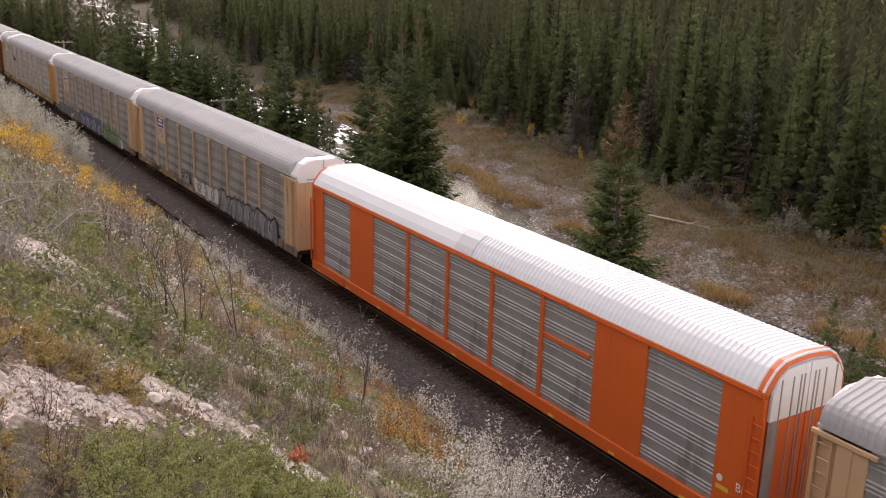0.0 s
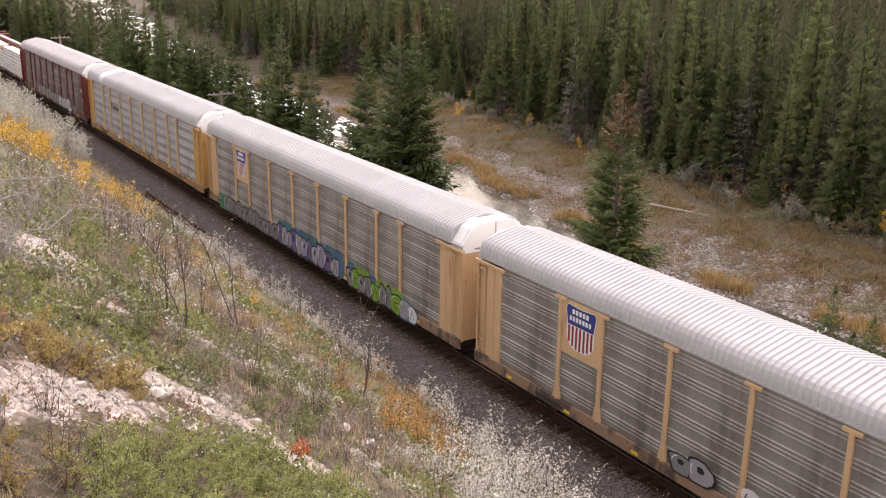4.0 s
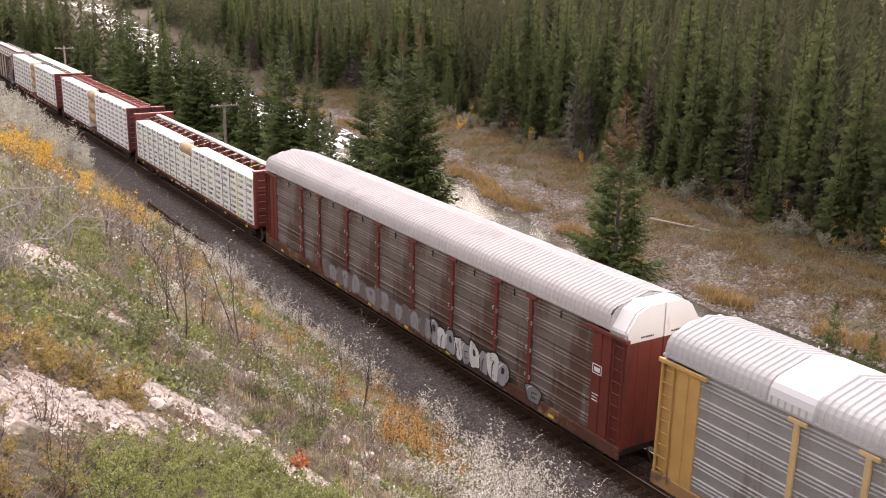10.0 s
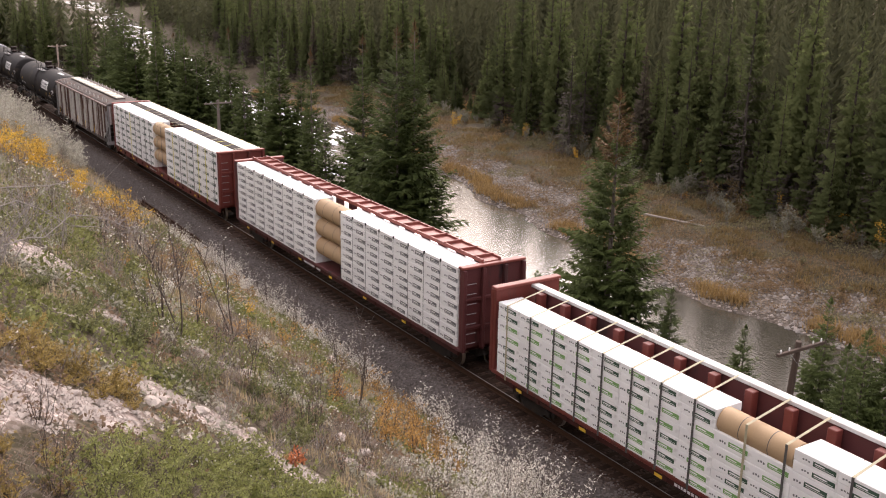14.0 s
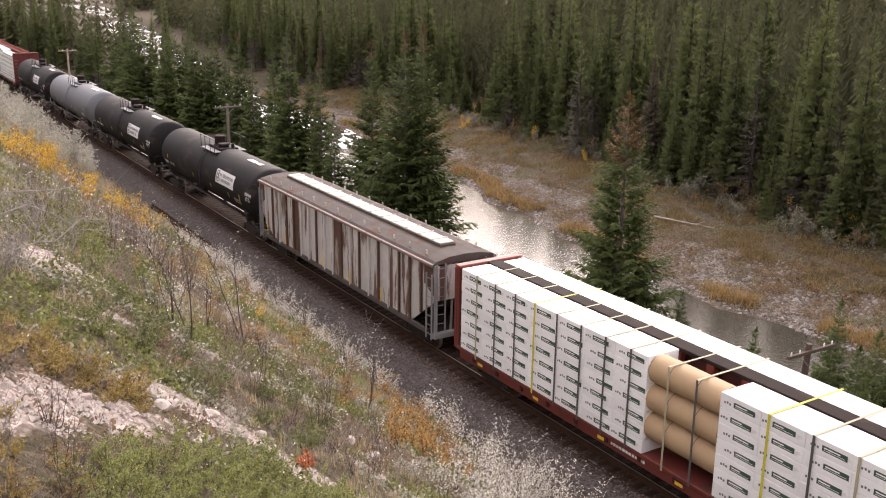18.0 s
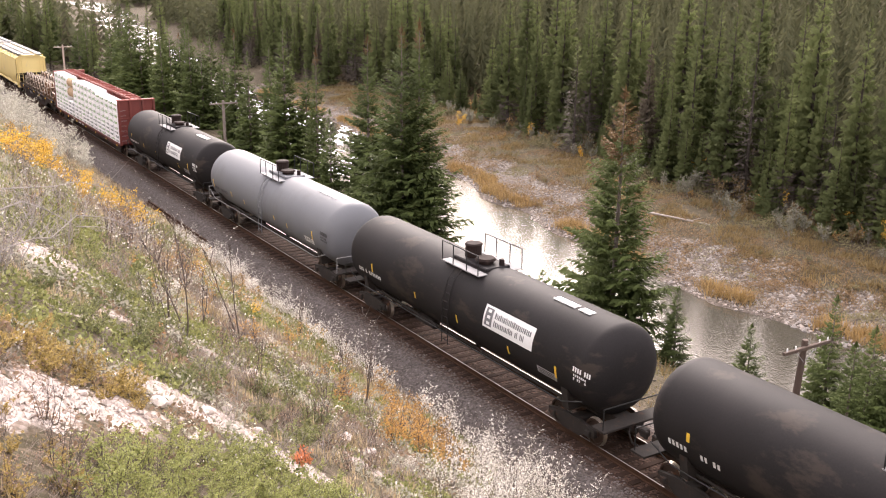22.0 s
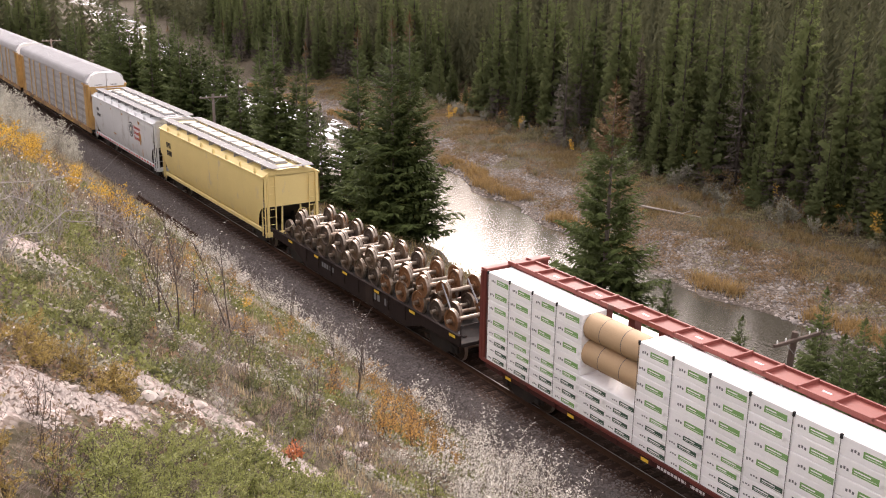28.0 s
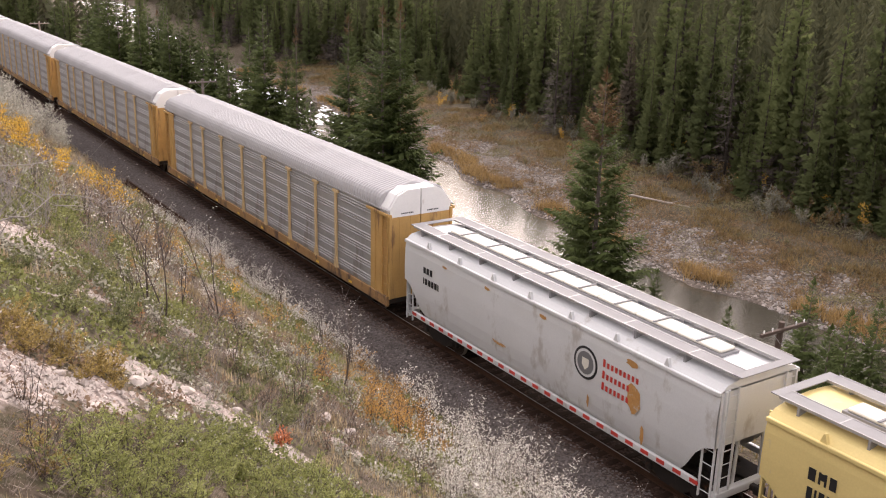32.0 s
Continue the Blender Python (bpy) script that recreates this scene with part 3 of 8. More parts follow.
def water_material():
    mt = bpy.data.materials.new("rippled_river_water")
    mt.use_nodes = True
    n, l = mt.node_tree.nodes, mt.node_tree.links
    bs = n["Principled BSDF"]
    bs.inputs["Base Color"].default_value = (0.05, 0.045, 0.035, 1)
    bs.inputs["Roughness"].default_value = 0.10
    bs.inputs["IOR"].default_value = 1.33
    bs.inputs["Specular IOR Level"].default_value = 0.5
    co = n.new("ShaderNodeTexCoord")
    mp = n.new("ShaderNodeMapping")
    mp.inputs["Scale"].default_value = (0.8, 1.5, 1)
    mp.inputs["Rotation"].default_value = (0, 0, radians(12))
    t = n.new("ShaderNodeTexNoise")
    t.inputs["Scale"].default_value, t.inputs["Detail"].default_value = 4.0, 3
    l.new(co.outputs["Object"], mp.inputs[0])
    l.new(mp.outputs[0], t.inputs["Vector"])
    bp = n.new("ShaderNodeBump")
    bp.inputs["Strength"].default_value, bp.inputs["Distance"].default_value = 0.8, 0.014
    l.new(t.outputs[0], bp.inputs["Height"])
    l.new(bp.outputs[0], bs.inputs["Normal"])
    return mt


wm = MB()
wrows = []
for x in spaced(-890, 890, -130, 10, 4.0):
    c, h = lerp_rows(RIVER, x)
    wrows.append([(x, c - h - 2.5, WATER_Z), (x, c, WATER_Z), (x, c + h + 2.5, WATER_Z)])
wm.loft(wrows)
water = tagged(new("water", fix_normals(wm.mesh("water", water_material()))), "shallow rippled river reflecting the pale sky", "river", kind="structure")

# broken white water in the shallow riffles up the valley
foam, fo = MB(), random.Random(17)
for x0, x1, n in ((-178, -87, 900), (-480, -200, 520)):
    for _ in range(n):
        x = fo.uniform(x0, x1)
        c, h = lerp_rows(RIVER, x)
        y = c + fo.uniform(-.9, .95) * h
        if wob(x, y, .10, 81) + .6 * wob(x, y, .35, 82) < .02:
            continue
        big = 1.0 if x > -190 else 2.2
        ln, wd, a = fo.uniform(.5, 1.6) * big, fo.uniform(.10, .32) * big, fo.uniform(-.35, .35)
        pts = []
        for k in range(7):
            w = 6.283 * k / 7
            p, q = ln * math.cos(w) * fo.uniform(.6, 1.1), wd * math.sin(w) * fo.uniform(.6, 1.1)
            pts.append((x + p * math.cos(a) - q * math.sin(a), y + p * math.sin(a) + q * math.cos(a), WATER_Z + .03 + .02 * fo.random()))
        foam.add(pts, [tuple(range(7))])
M["foam"] = material("white_river_foam", (0.80, 0.80, 0.80), 0.6, 0, 0.1, 2.0, 12, 0.3)
tagged(new("white_water", foam.mesh("white_water", M["foam"])), "broken white water in the river's riffles", "water", kind="stuff")

# ---- the track ----
track = thing("railway_track", label="single railway track on dark ballast, rusty rails with worn bright heads", category="railway track", kind="structure")
RAIL = [(-0.07, -0.175), (0.07, -0.175), (0.07, -0.155), (0.015, -0.14), (0.012, -0.045), (0.036, -0.035), (0.036, -0.004), (0.02, 0.0),
        (-0.02, 0.0), (-0.036, -0.004), (-0.036, -0.035), (-0.012, -0.045), (-0.015, -0.14), (-0.07, -0.155)]
for yc in (-0.753, 0.753):
    rm = MB()
    rm.prism([(a + yc, b) for a, b in RAIL], -1100, 700)
    rail = part("rail", rm, M["rail_side"], track)
    hm = MB()
    hm.box(-1100, 700, yc - 0.017, yc + 0.017, -0.002, 0.004)
    part("rail_head", hm, M["rail_top"], rail, "shiny worn running surface")
tie_me = MB()
tie_me.box(-0.115, 0.115, -1.3, 1.3, -0.36, -0.172, 0.02)
tie_me = fix_normals(tie_me.mesh("tie", M["tie"]))
x = -118.0
for i in range(232):
    part("tie", tie_me, None, track, m=pose(x + rng.uniform(-.03, .03), rng.uniform(-.04, .04), rng.uniform(-.012, .006), 0, 0, rng.uniform(-1.2, 1.2)))
    x += 0.54
far = MB()
while x < 60:
    far.box(x - .115, x + .115, -1.3, 1.3, -0.36, -0.175)
    x += 0.54
xx = -118.5
while xx > -420:
    far.box(xx - .115, xx + .115, -1.3, 1.3, -0.36, -0.175)
    xx -= 0.54
ft = part("far_ties", far, M["tie"], track)
ft["kind"] = "stuff"

# spare rails lying in the ditch beside the ballast
for k, (dx, dy) in enumerate(((0, 0), (0.3, -0.2))):
    sm_ = MB()
    sm_.prism([(a, b + 0.175) for a, b in RAIL], -5.6, 5.6)
    spare = part("spare_rail", sm_, M["rail_side"], None)
    spare.matrix_basis = pose(-57.3 + dx, -2.95 + dy, ground_z(-57, -2.95 + dy) + 0.02, 0, 0, 0.4)
    tagged(spare, "rusty spare rail lying beside the ballast", "rail", "spare rails")

# ---- the train: every car is one thing, built about its own middle with the rail head at z = 0 ----
CARS = []                                                    # (car, place along the train)


def wheel_mesh(r=0.457):
    """A pair of wheels on their axle, along y."""
    mb = MB()
    prof = [(-0.07, 0.10), (-0.07, 0.17), (0.0, 0.19), (0.01, r - .10), (-0.03, r - .06), (-0.03, r + .026), (0.0, r + .026), (0.012, r + .003), (0.10, r - .004),
            (0.10, r - .07), (0.05, r - .09), (0.05, 0.19), (0.10, 0.17), (0.10, 0.10)]
    n = 20
    for s in (-1, 1):
        rows = []
        for i in range(n + 1):
            w = 2 * math.pi * i / n
            rows.append([(q * math.cos(w), s * (0.715 + p), q * math.sin(w)) for p, q in prof])
        k = len(mb.f)
        mb.loft(rows, 0)
        for i, fc in enumerate(mb.f[k:]):
            if i % (len(prof) - 1) in (5, 6, 7):
                mb.m[k + i] = 1
    mb.tube((0, -1.0, 0), (0, 1.0, 0), 0.085, n=10, slot=2)
    return fix_normals(mb.mesh("wheelset", [M["wheel"], M["tread"], M["axle"]]))


WHEELS = wheel_mesh()


def truck_frame_mesh():
    mb = MB()
    side = [(-1.15, 0.40), (-1.15, 0.62), (-0.95, 0.66), (-0.45, 0.74), (0.45, 0.74), (0.95, 0.66), (1.15, 0.62), (1.15, 0.40), (0.72, 0.40),
            (0.42, 0.20), (-0.42, 0.20), (-0.72, 0.40)]
    for y in (-1.06, 0.94):
        mb.prism(side, y, y + 0.12, axis="y")
    mb.box(-0.22, 0.22, -1.02, 1.02, 0.42, 0.68, 0.04)
    for sx in (-0.875, 0.875):
        for sy in (-1.08, 1.08):
            mb.box(sx - .12, sx + .12, sy - .06, sy + .06, 0.36, 0.58, 0.03)
    for sx in (-0.12, 0.12):
        for sy in (-1.0, 1.0):
            mb.tube((sx, sy, 0.28), (sx, sy, 0.56), 0.06, n=8)
    return fix_normals(mb.mesh("truck", M["truck"]))


TRUCK = truck_frame_mesh()


def coupler_mesh():
    mb = MB()
    mb.box(-0.55, 0.30, -0.09, 0.09, 0.76, 0.94, 0.02)
    mb.box(0.26, 0.52, -0.15, 0.13, 0.72, 0.98, 0.04)
    mb.box(0.46, 0.62, -0.17, -0.05, 0.72, 0.98, 0.03)
    mb.path([(0.0, -0.35, 0.85), (0.25, -0.40, 0.55), (0.60, -0.25, 0.45)], 0.03)
    return fix_normals(mb.mesh("coupler", M["truck"]))


COUPLER = coupler_mesh()


def running_gear(car, half, inset):
    for s in (-1, 1):
        t = part("truck", TRUCK, None, car, m=shift(s * (half - inset)))
        for dx in (-0.875, 0.875):
            part("wheelset", WHEELS, None, t, m=shift(dx, 0, 0.457))
        part("coupler", COUPLER, None, car, m=pose(s * half, 0, 0, 0, 0, 0 if s > 0 else 180))


STRIP = {}


def reflectors(car, places, y, z, w=0.3, h=0.10):
    """Yellow reflective strips along a sill, each a part of its own."""
    if (w, h) not in STRIP:
        STRIP[w, h] = fix_normals(MB().box(0, w, -0.004, 0.004, 0, h).mesh("reflector", M["yellow_mark"]))
    for x in places:
        part("reflector", STRIP[w, h], None, car, m=shift(float(x), y, z))


def ladder_mesh(h, w=0.42, rungs=9, mat=None, r=0.016, axis="x"):
    mb = MB()
    if axis == "x":
        for s in (0, w):
            mb.box(s - .02, s + .02, -0.03, 0.03, 0, h)
        for i in range(rungs):
            z = h * (i + 0.5) / rungs
            mb.tube((0, 0, z), (w, 0, z), r, n=6)
    else:
        for s in (0, w):
            mb.box(-0.03, 0.03, s - .02, s + .02, 0, h)
        for i in range(rungs):
            z = h * (i + 0.5) / rungs
            mb.tube((0, 0, z), (0, w, z), r, n=6)
    return fix_normals(mb.mesh("ladder", mat))


def side_panel_mesh(w, z0, z1, mat):
    """A steel side panel with groups of three pressed ribs; its face looks to -y at y = 0."""
    mb = MB()
    h = z1 - z0
    zz = [(0.0, 0.0)]
    groups = max(2, round(h / 0.62))
    for g in range(groups):
        base = h * (g + 0.30) / groups
        for k in range(3):
            c = base + k * 0.115
            zz += [(c - .045, 0.0), (c - .020, -0.034), (c + .020, -0.034), (c + .045, 0.0)]
    zz += [(h, 0.0)]
    rows = [[(0, y, z0 + z), (w, y, z0 + z)] for z, y in zz]
    mb.loft(rows)
    mb.box(0, w, 0.002, 0.03, z0, z1)
    return fix_normals(mb.mesh("side_panel", mat))


def roof_mesh(half, prof, mat, pitch=0.205, depth=0.032, flat=()):
    """A ribbed roof drawn along x over an outline of (y, z) points; flat: stretches of x left plain."""
    n = int(2 * half / pitch)
    pts = [Vector((y, z)) for y, z in prof]
    nor = []
    for i in range(len(pts)):
        d = pts[min(i + 1, len(pts) - 1)] - pts[max(i - 1, 0)]
        d.normalize()
        nor.append(Vector((-d.y, d.x)))
    if nor[len(nor) // 2].y < 0:
        nor = [-v for v in nor]
    rows = []
    for i in range(n):
        x0 = -half + 2 * half * i / n
        p = 2 * half / n
        for k, (dx, up) in enumerate(((0.0, 0.0), (0.34, 0.0), (0.5, 1.0), (0.84, 1.0))):
            if any(a < x0 < b for a, b in flat):
                up = 0.5
            rows.append([(x0 + dx * p, q.x + m.x * up * depth, q.y + m.y * up * depth) for q, m in zip(pts, nor)])
    rows.append([(half, q.x, q.y) for q in pts])
    mb = MB()
    mb.loft(rows)
    for e in (0, -1):
        r = rows[e]
        mb.add(r, [tuple(range(len(r)))])
    return fix_normals(mb.mesh("roof", mat))


ROOF_HALF = [(-1.50, 4.66), (-1.485, 4.86), (-1.44, 5.03), (-1.35, 5.16), (-1.20, 5.25), (-1.0, 5.305), (-0.5, 5.42)]
ROOF_ROUND = ROOF_HALF + [(0, 5.54)] + [(-y, z) for y, z in reversed(ROOF_HALF)]      # rounded shoulders under two shallow slopes
ROOF_FLAT = [(-1.53, 4.80), (-1.40, 5.02), (-1.16, 5.30), (-0.86, 5.48), (-0.4, 5.53), (0, 5.55), (0.4, 5.53), (0.86, 5.48), (1.16, 5.30), (1.40, 5.02), (1.53, 4.80)]


def decal(name, car, boxes, mat, x, y, z, parent=None, label=""):
    """Flat marks on a side that faces -y, each a part of its own: boxes of (x0, x1, z0, z1) from the corner x, z."""
    for a, b, c, d in boxes:
        part(name, MB().box(x + a, x + b, y - 0.004, y, z + c, z + d), mat, parent or car, label)


def bars(w, h, lines, rnd, gap=0.45):
    """Rows of short bars in place of small lettering."""
    out = []
    lh = h / lines
    for i in range(lines):
        x = 0.0
        end = w * rnd.uniform(0.7, 1.0)
        while x < end:
            k = rnd.uniform(0.5, 1.0) * lh * 0.75
            out.append((x, min(x + k, w), h - (i + 1) * lh, h - (i + gap) * lh))
            x += k + lh * 0.22
    return out


def blob(car, pts, y, mt, name="graffiti", lab="sprayed graffiti shape"):
    mb = MB()
    mb.add([(a, y, b) for a, b in pts], [tuple(range(len(pts)))])
    return part(name, mb, mt, car, lab)


def stroke(pts, w):
    """A closed outline round a bent line of the given width."""
    left, right = [], []
    for i, (x, z) in enumerate(pts):
        p, q = pts[max(i - 1, 0)], pts[min(i + 1, len(pts) - 1)]
        dx, dz = q[0] - p[0], q[1] - p[1]
        n = math.hypot(dx, dz) or 1
        k = w * (.6 if i in (0, len(pts) - 1) else 1) / 2
        left.append((x - dz / n * k, z + dx / n * k))
        right.append((x + dz / n * k, z - dx / n * k))
    return left + right[::-1]


def graffiti(car, x0, x1, z0, z1, y, colors, rnd, edge=None):
    """Spray-painted throw-up along the lower side: rounded fills with dark outlines, strokes and pale highlights, no words."""
    if edge:
        x = x0
        while x < x1:
            w = rnd.uniform(.7, 1.3)
            n = 12
            blob(car, [(x + w / 2 + w * .62 * math.cos(6.283 * j / n), (z0 + z1) / 2 + .05 + (z1 - z0) * rnd.uniform(.48, .66) * math.sin(6.283 * j / n)) for j in range(n)], y - .0015 - .0006 * rnd.random(), rnd.choice(edge))
            x += w * .8
    x, i = x0, 0
    while x < x1 - 0.3:
        w = rnd.uniform(0.50, 0.85)
        h = (z1 - z0) * rnd.uniform(0.75, 1.0)
        cx, cz, sk = x + w / 2, z0 + h / 2, rnd.uniform(-.15, .15)

        def ring(k, n=18, ox=0.0, oz=0.0, e=.7):
            out = []
            for j in range(n):
                a = 6.283 * j / n
                c, s_ = math.cos(a), math.sin(a)
                r = 1 + .10 * math.sin(3 * a + i * 1.7) + .06 * math.sin(5 * a + i)
                px, pz = math.copysign(abs(c) ** e, c) * w * .55 * k * r, math.copysign(abs(s_) ** e, s_) * h * .5 * k * r
                out.append((cx + ox + px + sk * pz, cz + oz + pz))
            return out
        d = .004 + .0012 * (i % 3)
        blob(car, ring(1.10), y - d, colors[0])
        blob(car, ring(0.93), y - d - .002, colors[1 + i % (len(colors) - 2)])
        kind = rnd.randrange(4)
        if kind == 0:
            blob(car, ring(.28, 10, 0, h * .12), y - d - .004, colors[0])
        elif kind == 1:
            blob(car, stroke([(cx - w * .1, z0), (cx - w * .05, cz), (cx + w * .08, cz + h * .2)], .07), y - d - .004, colors[0])
        elif kind == 2:
            blob(car, stroke([(cx + w * .28, cz + h * .1), (cx - w * .1, cz + h * .05), (cx - w * .05, cz - h * .22), (cx + w * .25, cz - h * .2)], .06), y - d - .004, colors[0])
        else:
            blob(car, stroke([(cx - w * .25, cz - h * .3), (cx, cz + h * .28), (cx + w * .22, cz - h * .3)], .07), y - d - .004, colors[0])
        a = rnd.uniform(1.6, 2.6)
        arc = [(cx + w * .42 * math.cos(a + k * .25) + sk * h * .4 * math.sin(a + k * .25), cz + h * .40 * math.sin(a + k * .25)) for k in range(6)]
        blob(car, stroke(arc, .035), y - d - .006, colors[-1])
        x += w * 0.90
        i += 1


def shield(car, x, z, w, h, y):
    """A blue-topped shield over upright red and white stripes on a tan plate, with plain white bars for its lettering."""
    plate = part("logo_plate", MB().box(x, x + w, y - 0.03, y, z, z + h, 0.01), M["tan"], car, "tan plate with a shield emblem")
    m_, hw, top, low = x + w / 2, .335 * w, z + .94 * h, z + .14 * h
    tall = top - low

    def side(v):
        """Half the shield's width at the share v of its height."""
        if v < .28:
            return hw * .94 * math.sqrt(max(0.0, 1 - ((.28 - v) / .30) ** 2))
        if v < .62:
            return hw * (.94 - .02 * (v - .28))
        return hw * (.94 + .10 * math.sin((v - .62) / .30 * 1.57) if v < .92 else 1.04 - 1.6 * (v - .92))

    def outline(v0, v1, grow, yy):
        vs = [v0 + (v1 - v0) * i / 14 for i in range(15)]
        right = [(m_ + side(v) + grow, yy, low + v * tall) for v in vs]
        left = [(m_ - side(v) - grow, yy, low + v * tall) for v in vs[::-1]]
        mid = [(m_, yy, low + v1 * tall - .05)] if v1 > .95 else []
        pts = right + mid + left
        return MB().add(pts, [tuple(range(len(pts)))])

    yy = y - 0.034
    part("emblem_border", outline(0.0, 1.0, .025, yy), M["print_white"], plate)
    part("emblem_field", outline(.545, .985, 0.0, yy - .002), M["print_blue"], plate, "navy blue emblem field")
    for i in range(7):
        p = m_ + hw * .94 * (2 * (i + .22) / 7 - 1)
        q = p + hw * .94 * 1.12 / 7
        c = abs((p + q) / 2 - m_) / (hw * .94)
        v0 = .28 - .27 * math.sqrt(max(0.0, 1 - c * c))
        part("emblem_stripe", MB().add([(p, yy - .002, low + v0 * tall), (q, yy - .002, low + v0 * tall), (q, yy - .002, low + .53 * tall), (p, yy - .002, low + .53 * tall)], [(0, 1, 2, 3)]), M["print_red_dark"], plate)
    for k, (n_, v) in enumerate(((5, .80), (7, .64))):
        wd = hw * (1.25 if k == 0 else 1.6)
        decal("emblem_bars", car, [(wd * i / n_, wd * (i + .68) / n_, 0, .105 * tall) for i in range(n_)], M["print_white"], m_ - wd / 2, yy - .003, low + v * tall, plate)


def autorack(u0, u1, trim, panel, roof, posts, label, bay=1.45, white_top=True, seed=0, patch=None):
    """A closed car carrier: sills, ribbed side panels between posts, end bays with ladders, folding end doors, ribbed roof."""
    rnd = random.Random(seed)
    half = (u1 - u0) / 2
    car = thing("autorack_car", label=label, category="railway car", group="freight train")
    CARS.append((car, (u0 + u1) / 2))
    tm = M[trim]
    for s in (-1, 1):
        mb = MB()
        mb.box(-half, half, s * 1.50 - 0.05, s * 1.50 + 0.05, 0.72, 1.12, 0.015)
        part("side_sill", mb, M[{"gold": "sill_gold", "tan": "sill_tan", "oxide": "sill_rust"}.get(trim, trim)], car)
        mb = MB()
        mb.box(-half + 0.05, half - 0.05, s * 1.47 - 0.05, s * 1.47 + 0.05, 4.60, 4.68, 0.01)
        part("top_rail", mb, M["roof_grey"] if roof != "roof_white" else tm, car)
    mb = MB()
    mb.box(-half + .1, half - .1, -1.44, 1.44, 0.78, 1.05)
    mb.box(-half + .6, half - .6, -0.35, 0.35, 0.5, 0.8, 0.02)
    part("deck", mb, M["truck"], car)
    edges = [-half + bay] + sorted(posts) + [half - bay]
    meshes = {}
    for a, b in zip(edges, edges[1:]):
        w = round(b - a, 2)
        if w < 0.05:
            continue
        if w not in meshes:
            meshes[w] = side_panel_mesh(w, 1.12, 4.6, panel if not isinstance(panel, str) else M[panel])
        part("side_panel", meshes[w], None, car, m=shift(a, -1.44))
        part("side_panel", meshes[w], None, car, m=pose(b, 1.44, 0, 0, 0, 180))
    pm = MB()
    pm.box(-0.075, 0.075, -0.09, 0.0, 1.05, 4.50, 0.012)
    pm.box(-0.27, 0.27, -0.085, 0.0, 4.44, 4.56, 0.012)
    pm.prism([(-0.19, 1.05), (0.19, 1.05), (0.09, 1.55), (-0.09, 1.55)], -0.085, -0.01, axis="y")
    pm = fix_normals(pm.mesh("post", M["post_cream"] if trim == "gold" else tm))
    for x in posts:
        part("post", pm, None, car, m=shift(x, -1.46))
        part("post", pm, None, car, m=pose(x, 1.46, 0, 0, 0, 180))
    roof_m = roof_mesh(half - 0.42, ROOF_ROUND, M[roof], flat=())
    part("roof", roof_m, None, car, m=shift(-0.30))
    cap = [(-1.43, 4.38), (-1.43, 4.72), (-1.08, 5.24), (-0.62, 5.44), (0.62, 5.44), (1.08, 5.24), (1.43, 4.72), (1.43, 4.38)]
    part("end_cap", MB().prism(cap, half - 0.80, half - 0.17), M["white"] if white_top else tm, car, "white boxed roof end" if white_top else "")
    if patch:
        for a, b in patch:
            mb = MB()
            mb.loft([[(x, y * 1.02, z + 0.02 + 0.02 * (z - 4.66)) for y, z in ROOF_ROUND[0:]] for x in (a, (a + b) / 2, b)])
            part("roof_patch", mb, M["roof_patch"], car, "paler replacement roof sheet")
    lad = ladder_mesh(3.35, 0.42, 9, tm)
    for s in (-1, 1):
        for t in (-1, 1):
            xa, xb = sorted((s * (half - 0.62), s * (half - bay)))
            mb = MB()
            mb.box(xa, xb, t * 1.44 - 0.06, t * 1.44 + 0.06, 1.1, 4.45, 0.015)
            mb.box((xa + xb) / 2 - .02, (xa + xb) / 2 + .02, t * 1.50 - 0.03, t * 1.50 + 0.03, 1.1, 4.4)
            xc, xd = sorted((s * (half - 0.60), s * (half - 0.10)))
            mb.box(xc, xd, t * 1.36 - 0.05, t * 1.36 + 0.05, 1.0, 4.45, 0.012)
            part("end_bay", mb, tm, car)
            xa, xb = sorted((s * (half + 0.05), s * (half - bay - 0.25)))
            mb = MB()
            mb.box(xa, xb, t * 1.53 - 0.04, t * 1.53 + 0.04, 4.42, 4.54, 0.012)
            part("grab_rail", mb, tm, car)
            part("ladder", lad, None, car, m=shift(s * (half - 0.30) - 0.21, t * 1.50, 1.06))
            part("corner_post", MB().box(s * (half - .02) - .04, s * (half - .02) + .04, t * 1.42 - .06, t * 1.42 + .06, 1.0, 4.5, 0.01), tm, car)
        # folding doors
        for t in (-1, 1):
            mb = MB()
            prof = [(0.02, 1.0), (0.72, 1.0), (1.34, 1.0), (1.40, 1.3), (1.40, 4.35), (0.02, 4.35)]
            x = s * (half - 0.10)
            mb.prism([(t * a, b) for a, b in prof], x - 0.05, x + 0.05)
            for yy in (0.45, 0.95):
                mb.box(x + s * 0.04 - .02, x + s * 0.04 + .02, t * yy - .03, t * yy + .03, 1.0, 4.35, 0.008)
            d = part("end_door", mb, tm, car)
            mb = MB()
            up = [(0.03, 4.36), (1.41, 4.36), (1.41, 4.71), (1.06, 5.22), (0.61, 5.42), (0.03, 5.42)]
            mb.prism([(t * a, b) for a, b in up], x - 0.05, x + 0.05)
            part("door_top", mb, M["white"] if white_top else tm, d, "white painted upper door" if white_top else "")
            if white_top and s > 0:
                mb = MB()
                for a, b, c, e in bars(0.55, 0.10, 1, rnd):
                    mb.box(x + .052, x + .056, t * 0.6 - .3 + a, t * 0.6 - .3 + b, 4.46 + c, 4.46 + e)
                part("door_lettering", mb, M["print_black"], d)
